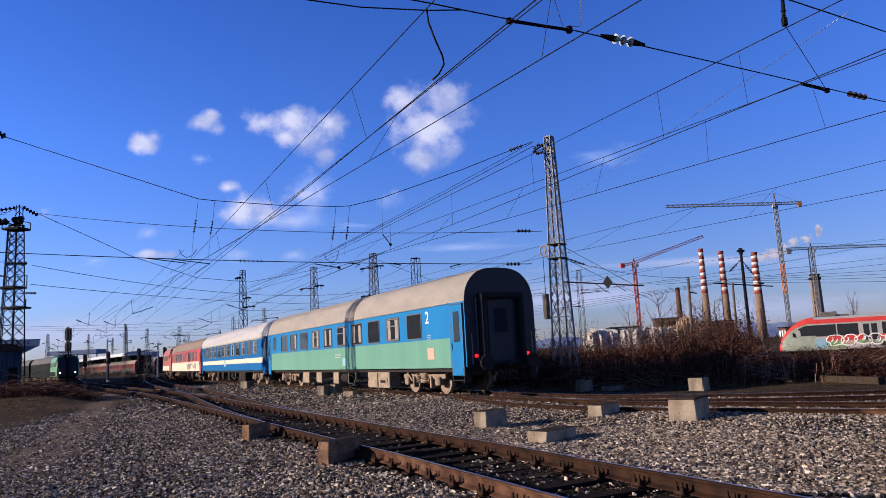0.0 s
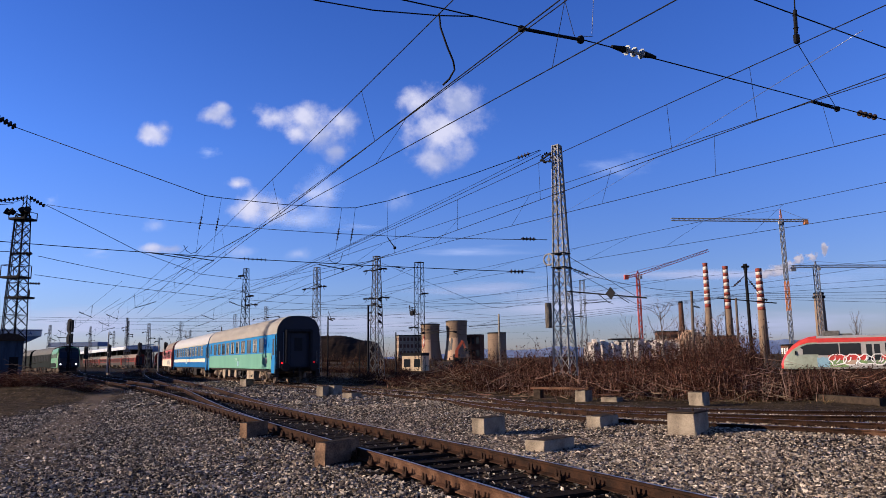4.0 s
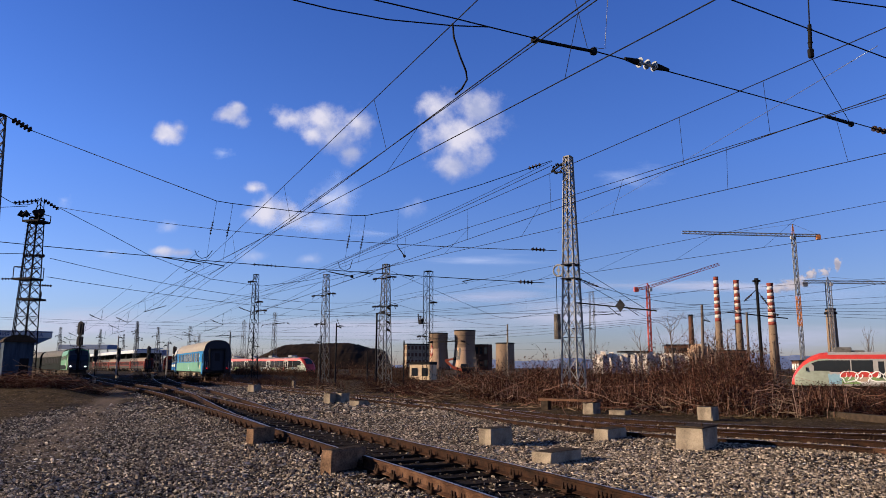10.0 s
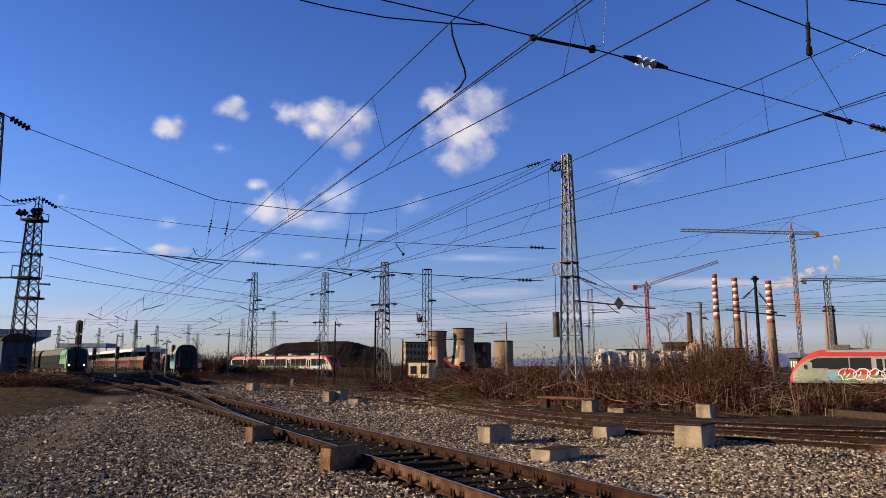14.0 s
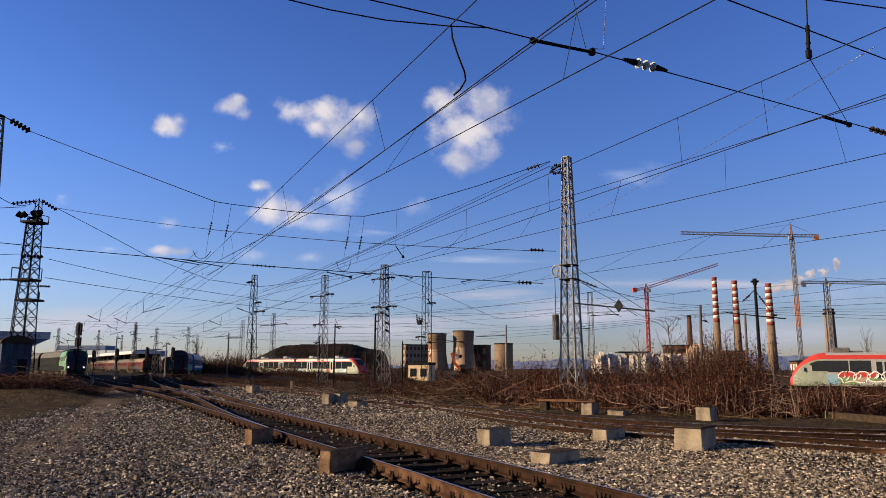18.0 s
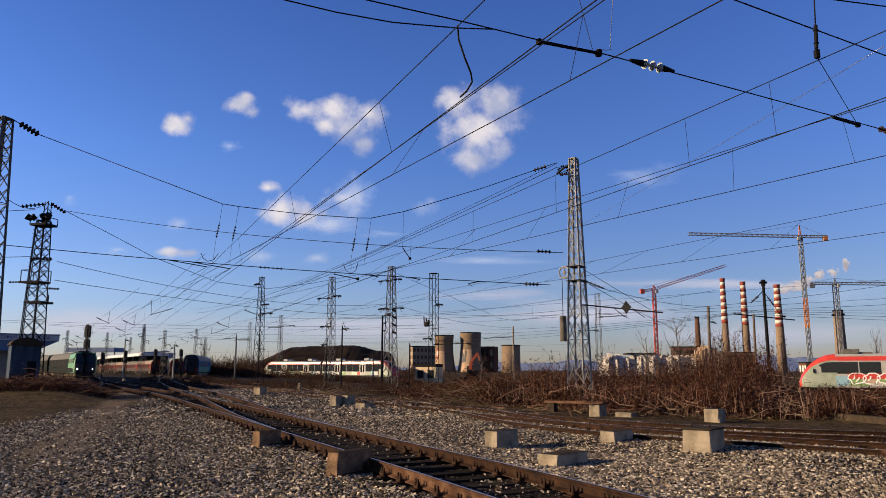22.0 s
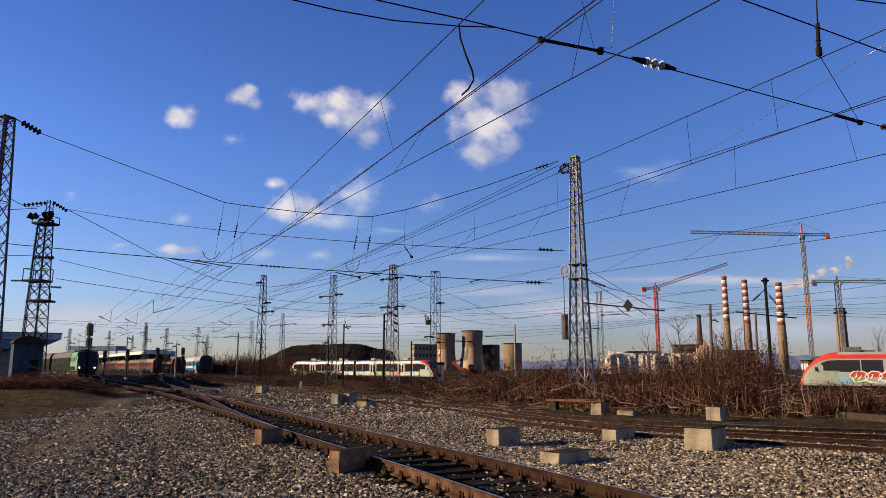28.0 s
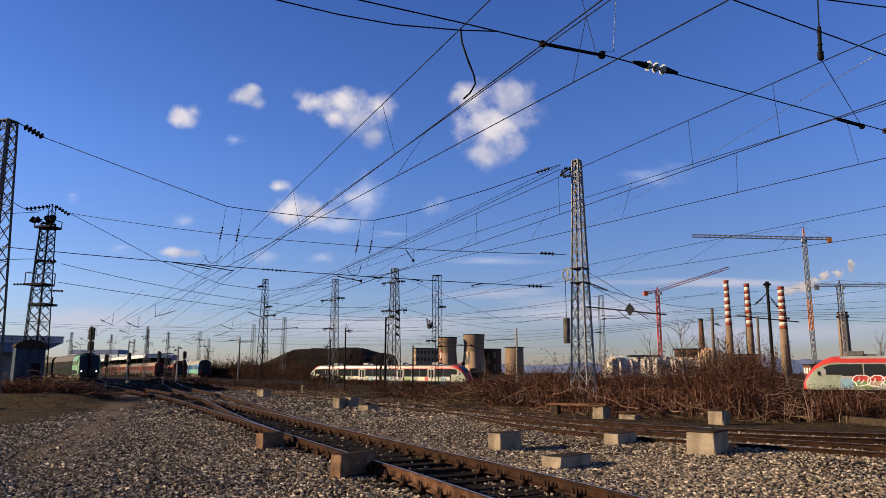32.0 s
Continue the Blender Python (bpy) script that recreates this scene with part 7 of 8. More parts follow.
prof_x = np.interp(hx, [0, 0.07, 0.16, 0.24, 0.36, 0.5, 0.72, 0.80, 0.86, 0.965, 1.0], [0, 0.20, 0.42, 0.62, 0.92, 0.97, 1.0, 0.95, 0.86, 0.79, 0.0])
prof_x = prof_x + 0.012 * np.sin(hx * 31) * np.sin(hx * 13 + 1)
bumpy = np.random.RandomState(4).randn(*hx.shape) * 0.012
hz_ = 11.4 * (prof_x + bumpy) * np.sin(np.pi * np.clip(hy * 0.95 + 0.03, 0, 1)) ** 0.6 - 1.2
heap = bpy.data.meshes.new("earth_heap")
ii = np.arange(hx.size).reshape(hx.shape)
heap.from_pydata(np.stack([-82 + hx * 58, 232 + hy * 46 + hx * 6, hz_], -1).reshape(-1, 3).tolist(), [], np.stack([ii[:-1, :-1], ii[:-1, 1:], ii[1:, 1:], ii[1:, :-1]], -1).reshape(-1, 4).tolist())
heap.polygons.foreach_set("use_smooth", [True] * len(heap.polygons))
heap.materials.append(M["mound"])
tagged(new("earth_heap", heap), "long dark heap of earth and rubble", "earth heap")

rs = np.random.RandomState(8)


def hills(y, x0, x1, h, n, seed, name, label):
    r_ = np.random.RandomState(seed)
    t = np.linspace(0, 1, n)
    prof = sum(np.sin(t * f + r_.rand() * 7) / f ** 0.8 for f in (7, 13, 22, 41, 75, 140))
    prof = (prof - prof.min()) / (prof.max() - prof.min())
    env = np.sin(np.pi * t) ** 0.3
    zz = h * (0.35 + 0.65 * prof) * env
    g = Geo()
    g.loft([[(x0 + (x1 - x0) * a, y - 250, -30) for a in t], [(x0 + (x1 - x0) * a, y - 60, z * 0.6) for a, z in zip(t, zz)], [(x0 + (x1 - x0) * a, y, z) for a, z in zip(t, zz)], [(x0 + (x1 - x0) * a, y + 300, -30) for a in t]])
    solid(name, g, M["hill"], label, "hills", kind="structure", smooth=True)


# far ridges, their haze painted as plain blue
hills(4200, -200, 1300, 62, 120, 3, "backdrop_hills", "distant hills painted haze blue")
hills(4200, 1250, 3600, 130, 140, 5, "backdrop_mountains", "distant mountains painted haze blue")
hills(4400, -3400, -100, 26, 120, 6, "backdrop_low_hills", "distant low hills painted haze blue")


# ---- clouds and smoke: soft glowing sheets, far beyond everything ----
def cloud_material(name, lit, shade, scale, soft, seed, thin=1.0, shaped=False):
    """Soft cloud; shaped: its density is stored in the mesh, else it falls off from the middle."""
    m = bpy.data.materials.new(name)
    m.use_nodes = True
    n, l = m.node_tree.nodes, m.node_tree.links
    n.clear()
    out, mix = n.new("ShaderNodeOutputMaterial"), n.new("ShaderNodeMixShader")
    tr, em = n.new("ShaderNodeBsdfTransparent"), n.new("ShaderNodeEmission")
    tc, ln = n.new("ShaderNodeTexCoord"), n.new("ShaderNodeVectorMath")
    ln.operation = "LENGTH"
    l.new(tc.outputs["Object"], ln.inputs[0])
    info, mp = n.new("ShaderNodeObjectInfo"), n.new("ShaderNodeVectorMath")
    mp.operation = "ADD"
    sc_ = n.new("ShaderNodeVectorMath")
    sc_.operation = "SCALE"
    sc_.inputs[0].default_value, = ((37.0, 11.0, 53.0),)
    l.new(info.outputs["Random"], sc_.inputs["Scale"])
    l.new(tc.outputs["Object"], mp.inputs[0])
    l.new(sc_.outputs[0], mp.inputs[1])
    nz, nb = n.new("ShaderNodeTexNoise"), n.new("ShaderNodeTexNoise")
    nz.inputs["Scale"].default_value, nz.inputs["Detail"].default_value, nz.inputs["Roughness"].default_value = scale, 9, 0.58
    nb.inputs["Scale"].default_value, nb.inputs["Detail"].default_value = scale * 0.7, 4
    l.new(mp.outputs[0], nz.inputs["Vector"])
    l.new(mp.outputs[0], nb.inputs["Vector"])
    # density: noise less the distance from the middle
    a = n.new("ShaderNodeMath")
    a.operation = "MULTIPLY_ADD"
    a.inputs[1].default_value = 2.1
    l.new(nz.outputs["Fac"], a.inputs[0])
    b = n.new("ShaderNodeMath")
    b.operation = "MULTIPLY_ADD"
    b.inputs[1].default_value, b.inputs[2].default_value = -1.12, -0.42
    if shaped:
        den = n.new("ShaderNodeAttribute")
        den.attribute_name = "puffiness"
        b.inputs[1].default_value, b.inputs[2].default_value = 1.25, -1.02
        l.new(den.outputs["Fac"], b.inputs[0])
        a.inputs[1].default_value = 1.75
        nz.inputs["Roughness"].default_value = 0.6
    else:
        l.new(ln.outputs["Value"], b.inputs[0])
    l.new(b.outputs[0], a.inputs[2])
    mr = n.new("ShaderNodeMapRange")
    mr.interpolation_type = "SMOOTHSTEP"
    mr.inputs["From Min"].default_value, mr.inputs["From Max"].default_value, mr.inputs["To Max"].default_value = 0.0, soft, thin
    l.new(a.outputs[0], mr.inputs["Value"])
    col = n.new("ShaderNodeMix")
    col.data_type = "RGBA"
    col.inputs[6].default_value, col.inputs[7].default_value = (*shade, 1), (*lit, 1)
    cr = n.new("ShaderNodeMapRange")
    cr.inputs["From Min"].default_value, cr.inputs["From Max"].default_value = 0.38, 0.62
    # sunlight put into the glow colour: brighter left and above, greyer below
    dot = n.new("ShaderNodeVectorMath")
    dot.operation = "DOT_PRODUCT"
    dot.inputs[1].default_value = (-0.16, 0.0, 0.22)
    l.new(tc.outputs["Object"], dot.inputs[0])
    sm = n.new("ShaderNodeMath")
    l.new(nb.outputs["Fac"], sm.inputs[0])
    l.new(dot.outputs["Value"], sm.inputs[1])
    l.new(sm.outputs[0], cr.inputs["Value"])
    l.new(cr.outputs[0], col.inputs["Factor"])
    l.new(col.outputs[2], em.inputs["Color"])
    em.inputs["Strength"].default_value = 1.0
    l.new(mr.outputs[0], mix.inputs["Fac"])
    l.new(tr.outputs[0], mix.inputs[1])
    l.new(em.outputs[0], mix.inputs[2])
    l.new(mix.outputs[0], out.inputs["Surface"])
    return m


WISP = cloud_material("thin cloud", (0.296, 0.312, 0.37), (0.219, 0.254, 0.339), 1.5, 1.2, 2, 0.55)
HAZE = cloud_material("pale haze bank", (0.277, 0.262, 0.285), (0.231, 0.231, 0.277), 1.2, 0.9, 4, 0.75)
SMOKE = cloud_material("brownish smoke", (0.29, 0.245, 0.225), (0.18, 0.16, 0.165), 1.8, 0.5, 3, 0.97)
SHAPED = cloud_material("shaped cumulus", (0.37, 0.335, 0.32), (0.20, 0.205, 0.255), 2.6, 0.95, 5, 0.92, True)
WISPY = cloud_material("shaped thin cloud", (0.36, 0.345, 0.35), (0.25, 0.265, 0.32), 2.6, 1.1, 6, 0.6, True)
sheet = Geo()
sheet.loft([[(-1.25 + 2.5 * i / 8, 0.12 * ((i / 4 - 1) ** 2 + (j / 4 - 1) ** 2), -1.25 + 2.5 * j / 8) for i in range(9)] for j in range(9)])
CLOUDS = []


def cloud(right, up, w, h, drift, material, dist=3000.0, label="", name="cloud"):
    """right, up: direction as tangents right and up of the view's level axis; w, h: half sizes in the same measure."""
    key = material.name
    me = bpy.data.meshes.get("sheet " + key) or mesh_of(sheet, "sheet " + key, material, True)
    ob = new(name, me)
    tagged(ob, label, "cloud" if name == "cloud" else "smoke", "clouds in the sky" if name == "cloud" else "")
    ob.scale = (w * dist, dist * min(w, h), h * dist)
    at_ = Vector((right * dist, dist, 1.62 + up * dist))
    CLOUDS.append((ob, at_, Vector((drift[0] * dist, 0, drift[1] * dist))))
    return ob


def puffy_cloud(at, drift, puffs, material=SHAPED, dist=3000.0):
    """A cloud made of several puffs (right, up, half width, half height, strength) in tenths of the distance, joined into one soft sheet."""
    x0, x1 = min(p[0] - p[2] for p in puffs) - 0.12, max(p[0] + p[2] for p in puffs) + 0.12
    z0, z1 = min(p[1] - p[3] for p in puffs) - 0.12, max(p[1] + p[3] for p in puffs) + 0.12
    cx, cz = np.meshgrid(np.linspace(x0, x1, 40), np.linspace(z0, z1, 40))
    soft = sum(np.exp(7.0 * (w * (1.0 - np.hypot((cx - u) / a, (cz - v) / b)))) for u, v, a, b, w in puffs)
    dens = np.clip(np.log(soft + 1e-9) / 7.0, -1.5, 1.0)
    rim = np.minimum(np.minimum(cx - x0, x1 - cx), np.minimum(cz - z0, z1 - cz))
    dens = np.where(rim < 1e-6, -1.5, dens)
    ii_ = np.arange(1600).reshape(40, 40)
    me = bpy.data.meshes.new("cloud")
    me.from_pydata(np.stack([cx, 0.03 * (cx ** 2 + cz ** 2), cz], -1).reshape(-1, 3).tolist(), [], np.stack([ii_[:-1, :-1], ii_[:-1, 1:], ii_[1:, 1:], ii_[1:, :-1]], -1).reshape(-1, 4).tolist())
    me.attributes.new("puffiness", "FLOAT", "POINT").data.foreach_set("value", dens.ravel().astype(np.float32))
    me.materials.append(material)
    ob = tagged(new("cloud", me), "white fair-weather cloud with soft ragged edges" if material == SHAPED else "thin veil of high cloud", "cloud", "clouds in the sky")
    ob.scale = (dist * 0.1,) * 3
    CLOUDS.append((ob, Vector((at[0] * dist, dist, 1.62 + at[1] * dist)), Vector((drift[0] * dist, 0, drift[1] * dist))))


puffy_cloud((-0.4278, 0.3203), (0.0072, 0.0500), [(-0.05, 0.02, 0.25, 0.21, 1.00), (0.09, -0.03, 0.21, 0.19, 0.90), (0.17, 0.11, 0.16, 0.13, 0.60)])
puffy_cloud((-0.3358, 0.3520), (0.0110, 0.0545), [(-0.06, -0.02, 0.27, 0.21, 1.00), (0.08, 0.08, 0.19, 0.17, 1.00), (0.14, -0.13, 0.17, 0.14, 0.60)])
puffy_cloud((-0.2036, 0.3330), (0.0285, 0.0490), [(-0.03, 0.13, 0.49, 0.33, 1.00), (-0.49, 0.14, 0.38, 0.24, 0.80), (0.24, -0.17, 0.44, 0.35, 1.00), (0.41, -0.40, 0.27, 0.27, 0.90), (0.52, 0.03, 0.35, 0.32, 0.65), (-0.79, 0.22, 0.24, 0.19, 0.50), (-0.16, -0.11, 0.40, 0.27, 0.90)])
puffy_cloud((-0.0124, 0.3278), (0.0535, 0.0329), [(-0.36, 0.38, 0.44, 0.35, 0.90), (0.22, 0.41, 0.49, 0.38, 0.95), (0.03, -0.06, 0.59, 0.44, 1.00), (-0.11, -0.49, 0.41, 0.30, 1.05), (0.55, 0.17, 0.32, 0.41, 0.60), (-0.47, -0.03, 0.28, 0.35, 0.55), (0.24, -0.35, 0.35, 0.32, 0.70)])
puffy_cloud((-0.2683, 0.2158), (0.0330, 0.0142), [(-0.13, 0.00, 0.43, 0.33, 1.05), (0.21, -0.09, 0.44, 0.25, 0.85), (0.52, -0.21, 0.43, 0.17, 0.60), (-0.36, 0.35, 0.24, 0.14, 0.90), (0.73, 0.21, 0.41, 0.22, 0.70), (0.92, -0.03, 0.27, 0.21, 0.40)])
puffy_cloud((-0.4134, 0.1597), (-0.0021, 0.0096), [(-0.06, 0.00, 0.30, 0.12, 1.00), (0.21, -0.02, 0.24, 0.09, 0.80)])
puffy_cloud((-0.0765, 0.2222), (0.0289, 0.0135), [(0.00, 0.00, 0.28, 0.21, 0.70)], WISPY)
puffy_cloud((-0.4185, 0.1909), (0.0124, 0.0240), [(0.00, 0.00, 0.27, 0.17, 0.80)], WISPY)
puffy_cloud((-0.2916, 0.1518), (0.0058, 0.0098), [(0.00, 0.00, 0.35, 0.13, 0.70)], WISPY)
puffy_cloud((-0.2115, 0.1476), (0.0071, 0.0129), [(0.00, 0.00, 0.35, 0.13, 0.65)], WISPY)
cloud(-0.1899, 0.2366, 0.0719, 0.0609, (0.0401, 0.0114), WISP, label="thin veil of high cloud")
cloud(-0.2012, 0.1952, 0.1051, 0.0376, (0.0198, 0.0113), WISP, label="thin veil of high cloud")
cloud(-0.1282, 0.1848, 0.0996, 0.0133, (0.0202, 0.009), WISP, label="thin veil of high cloud")
cloud(0.0265, 0.1465, 0.1771, 0.0199, (0.0103, 0.0085), WISP, label="thin veil of high cloud")
cloud(0.5535, 0.1027, 0.166, 0.0288, (-0.034, 0.0054), WISP, label="thin veil of high cloud")
cloud(0.2505, 0.2689, 0.0885, 0.0376, (0.0298, 0.01), WISP, label="thin veil of high cloud")
cloud(-0.4951, 0.1527, 0.0443, 0.0155, (-0.0032, 0.0218), WISP, label="thin veil of high cloud")
cloud(-0.3458, 0.2946, 0.0332, 0.0199, (0.0043, 0.0416), WISP, label="thin veil of high cloud")
cloud(-0.5661, 0.2311, 0.0288, 0.0221, (-0.0075, 0.0234), WISP, label="thin veil of high cloud")
cloud(-0.4771, 0.0495, 0.3652, 0.0509, (-0.014, 0.0154), HAZE, label="thin veil of high cloud")
cloud(-0.1437, 0.0379, 0.4206, 0.0465, (-0.0097, 0.0153), HAZE, label="thin veil of high cloud")
cloud(0.1956, 0.0615, 0.4206, 0.0509, (-0.0146, 0.0154), HAZE, label="thin veil of high cloud")
cloud(0.4531, 0.0382, 0.3652, 0.0443, (-0.0224, 0.0154), HAZE, label="thin veil of high cloud")
cloud(0.3541, 0.109, 0.3874, 0.0243, (-0.0112, 0.015), HAZE, label="thin veil of high cloud")
cloud(0.0359, 0.0931, 0.2877, 0.0199, (0.0004, 0.0154), HAZE, label="thin veil of high cloud")
cloud(0.4446, 0.1095, 0.0316, 0.0158, (0.004, 0.003), SMOKE, 1100.0, "brownish smoke drifting from a chimney", name="smoke")
cloud(0.4605, 0.1150, 0.0316, 0.0174, (0.004, 0.003), SMOKE, 1100.0, "brownish smoke drifting from a chimney", name="smoke")
cloud(0.4780, 0.1210, 0.0206, 0.0142, (0.004, 0.003), SMOKE, 1100.0, "brownish smoke drifting from a chimney", name="smoke")
cloud(0.4935, 0.1305, 0.0150, 0.0140, (0.004, 0.003), SMOKE, 1100.0, "brownish smoke drifting from a chimney", name="smoke")
cloud(0.5130, 0.1335, 0.0170, 0.0119, (0.004, 0.003), SMOKE, 1100.0, "brownish smoke drifting from a chimney", name="smoke")
cloud(0.5320, 0.1440, 0.0111, 0.0158, (0.004, 0.003), SMOKE, 1100.0, "brownish smoke drifting from a chimney", name="smoke")



# ---- brush, dead branches, bare trees ----
def tubes(paths, radii, sides=3):
    """Many thin rods at once: paths (n, k, 3), radii (n, k)."""
    paths, radii = np.asarray(paths, float), np.asarray(radii, float)
    n, k, _ = paths.shape
    d = np.gradient(paths, axis=1)
    d /= np.linalg.norm(d, axis=2, keepdims=True) + 1e-9
    ref = np.where(np.abs(d[..., 2:3]) > 0.9, np.array([1.0, 0, 0]), np.array([0, 0, 1.0]))
    a = np.cross(d, ref)
    a /= np.linalg.norm(a, axis=2, keepdims=True) + 1e-9
    b = np.cross(d, a)
    ang = np.arange(sides) * 2 * np.pi / sides
    v = paths[:, :, None, :] + radii[:, :, None, None] * (a[:, :, None, :] * np.cos(ang)[None, None, :, None] + b[:, :, None, :] * np.sin(ang)[None, None, :, None])
    base = (np.arange(n)[:, None] * k + np.arange(k - 1)[None, :])[..., None] * sides
    i, j = np.arange(sides), (np.arange(sides) + 1) % sides
    f = np.stack([base + i, base + j, base + sides + j, base + sides + i], -1).reshape(-1, 4)
    return v.reshape(-1, 3), f


def big_mesh(name, v, f, material, flat=False):
    me = bpy.data.meshes.new(name)
    v, f = np.ascontiguousarray(v, np.float32), np.ascontiguousarray(f, np.int32)
    me.vertices.add(len(v))
    me.vertices.foreach_set("co", v.ravel())
    me.loops.add(f.size)
    me.loops.foreach_set("vertex_index", f.ravel())
    me.polygons.add(len(f))
    me.polygons.foreach_set("loop_start", np.arange(0, f.size, f.shape[1], dtype=np.int32))
    me.polygons.foreach_set("loop_total", np.full(len(f), f.shape[1], np.int32))
    if flat:
        me.polygons.foreach_set("use_smooth", np.zeros(len(f), bool))
    me.materials.append(material)
    me.update(calc_edges=True)
    return me


def shrub_paths(r, stems, height, spread, twigs):
    P, R = [], []
    for _ in range(stems):
        az, lean = r.rand() * 6.283, r.uniform(0.1, 1.25) * spread
        h = height * r.uniform(0.5, 1.0)
        b = np.array([r.uniform(-0.5, 0.5), r.uniform(-0.5, 0.5), 0]) * spread
        t = np.linspace(0, 1, 4)[:, None]
        out = np.array([math.cos(az), math.sin(az), 0])
        droop = r.uniform(-0.1, 0.65)
        pts = b + t * np.array([0, 0, h]) + out * (t ** 1.6) * lean * h - np.array([0, 0, 1]) * droop * h * t ** 3 + r.randn(4, 3) * 0.035 * h
        rad = r.uniform(0.006, 0.017)
        P.append(pts)
        R.append(np.linspace(rad, rad * 0.35, 4))
        for _ in range(twigs):
            u = r.uniform(0.25, 0.95)
            i = min(2, int(u * 3))
            p0 = pts[i] + (pts[i + 1] - pts[i]) * (u * 3 - i)
            dr = r.randn(3) * 0.6 + np.array([0, 0, 0.5]) + out * 0.4
            dr = dr / np.linalg.norm(dr) * h * r.uniform(0.12, 0.38)
            tt = np.linspace(0, 1, 4)[:, None]
            P.append(p0 + tt * dr + r.randn(4, 3) * 0.018 * h)
            R.append(np.linspace(rad * 0.55, rad * 0.2, 4))
    return np.array(P), np.array(R)


rb = np.random.RandomState(11)
KINDS = [shrub_paths(rb, 27, 1.0, 1.0, 4) for _ in range(10)]
LEAVES = []
for P_, R_ in KINDS:
    tips = P_[:, 2:, :].reshape(-1, 3)
    pick = tips[rb.choice(len(tips), 280)]
    c = pick + rb.randn(280, 3) * 0.02
    a_, b_ = rb.randn(280, 3) * 0.019, rb.randn(280, 3) * 0.019
    LEAVES.append((c, np.stack([-a_, -b_, a_, b_], 1)))


def thicket(name, spots, label, leaves=True, thick=1.0, every=1, material="twig"):
    """spots: x, y, height, width of every shrub."""
    V, F, LV, k = [], [], [], 0
    for i, (x, y, h, w) in enumerate(spots):
        P, R = KINDS[i % len(KINDS)]
        az = rb.rand() * 6.283
        co, si = math.cos(az), math.sin(az)
        rot = np.array([[co, -si, 0], [si, co, 0], [0, 0, 1]])
        sc = np.array([w, w, h])
        z = float(ground_z(x, y))
        v, f = tubes((P @ rot.T * sc + np.array([x, y, z]))[::every], R[::every] * thick)
        V.append(v)
        F.append(f + k)
        k += len(v)
        if leaves:
            c, leaf = LEAVES[i % len(KINDS)]
            LV.append(((c @ rot.T * sc + np.array([x, y, z]))[:, None, :] + leaf * 1.15).reshape(-1, 3))
    ob = new(name, big_mesh(name, np.concatenate(V), np.concatenate(F), M[material]))
    tagged(ob, label, "brush", kind="stuff")
    if LV:
        lv = np.concatenate(LV)
        lo_ = new(name + "_leaves", big_mesh(name + "_leaves", lv, np.arange(len(lv)).reshape(-1, 4), M["leaf"]))
        tagged(lo_, "withered russet leaves in the brush", "dry leaves", kind="stuff")
    return ob


EDGE = [(-46, 92), (-30, 78), (-16, 60), (-8, 47.5), (-1.2, 38.5), (3.0, 31.5), (6.6, 27.2), (11.0, 24.6), (18.0, 23.2), (30, 21.5)]
ex, ey = [p[0] for p in EDGE], [p[1] for p in EDGE]
front, back, left_band = [], [], []
for i in range(225):
    x = rb.uniform(-3, 23)
    y = np.interp(x, ex, ey) + abs(rb.randn()) * 1.6 + 0.5
    low = 0.55 if x / y > 0.40 else 0.5 if x / y < -0.02 else 0.85 if x / y < 0.03 else 1.0
    clump = 0.42 + 1.0 * abs(math.sin(x * 0.75 + 1.0)) * (0.7 + 0.3 * math.sin(x * 2.1))
    front.append((x, y, rb.uniform(0.8, 1.7) * clump * low, rb.uniform(0.8, 1.3)))
for i in range(260):
    x = rb.uniform(-4, 38)
    y = np.interp(x, ex, ey) + rb.uniform(2.5, 22)
    if math.hypot(x - 5.3, y - 33) < 1.0:
        continue
    az_ = x / y
    h = rb.uniform(1.2, 2.3) * (0.8 + 0.35 * abs(math.sin(x * 0.4))) + (0.7 if 0.22 < az_ < 0.40 and rb.rand() < 0.45 else 0)
    if az_ > 0.42:
        h = rb.uniform(0.7, 1.15)
    if az_ < -0.02:
        h = rb.uniform(0.5, 0.95)
    elif az_ < 0.03:
        h = rb.uniform(0.9, 1.75)
    back.append((x, y, h, rb.uniform(1.0, 1.7)))
for i in range(170):
    x = rb.uniform(-40, -3)
    y = np.interp(x, ex, ey) + abs(rb.randn()) * 7 + 1.5
    left_band.append((x, y, rb.uniform(0.6, 1.5), rb.uniform(0.8, 1.5)))
thicket("bramble_thicket", front, "tangled bare brown bramble thicket by the tracks")
thicket("brush", back, "tall bare brown brush with withered leaves", True, 1.45, 3)
tall = []
for i in range(84):
    az_ = rb.uniform(0.10, 0.415)
    y = rb.uniform(34, 54)
    tall.append((az_ * y, y, rb.uniform(2.0, 3.4) * (1.0 if az_ > 0.17 else 0.85), rb.uniform(1.0, 1.7)))
for i in range(34):
    az_ = rb.uniform(0.29, 0.425)
    y = rb.uniform(36, 48)
    tall.append((az_ * y, y, rb.uniform(2.9, 4.2), rb.uniform(0.9, 1.5)))
thicket("tall_brush", tall, "tall bare shrubs rising above the brush", True, 0.9, 2)
thicket("low_scrub", left_band, "low dry brown scrub along the tracks", False, 1.7, 4, "twig_far")
far_trees = []
for i in range(110):
    x = rb.uniform(-75, -4)
    y = rb.uniform(185, 228) - 0.1 * x
    far_trees.append((x, y, rb.uniform(3.0, 6.5) * (1.0 if x > -55 else 1.3), rb.uniform(2.0, 3.5)))
for i in range(60):
    x = rb.uniform(-190, -60)
    far_trees.append((x, 290 + rb.uniform(-15, 15), rb.uniform(5, 11), rb.uniform(3, 5)))
for i in range(70):
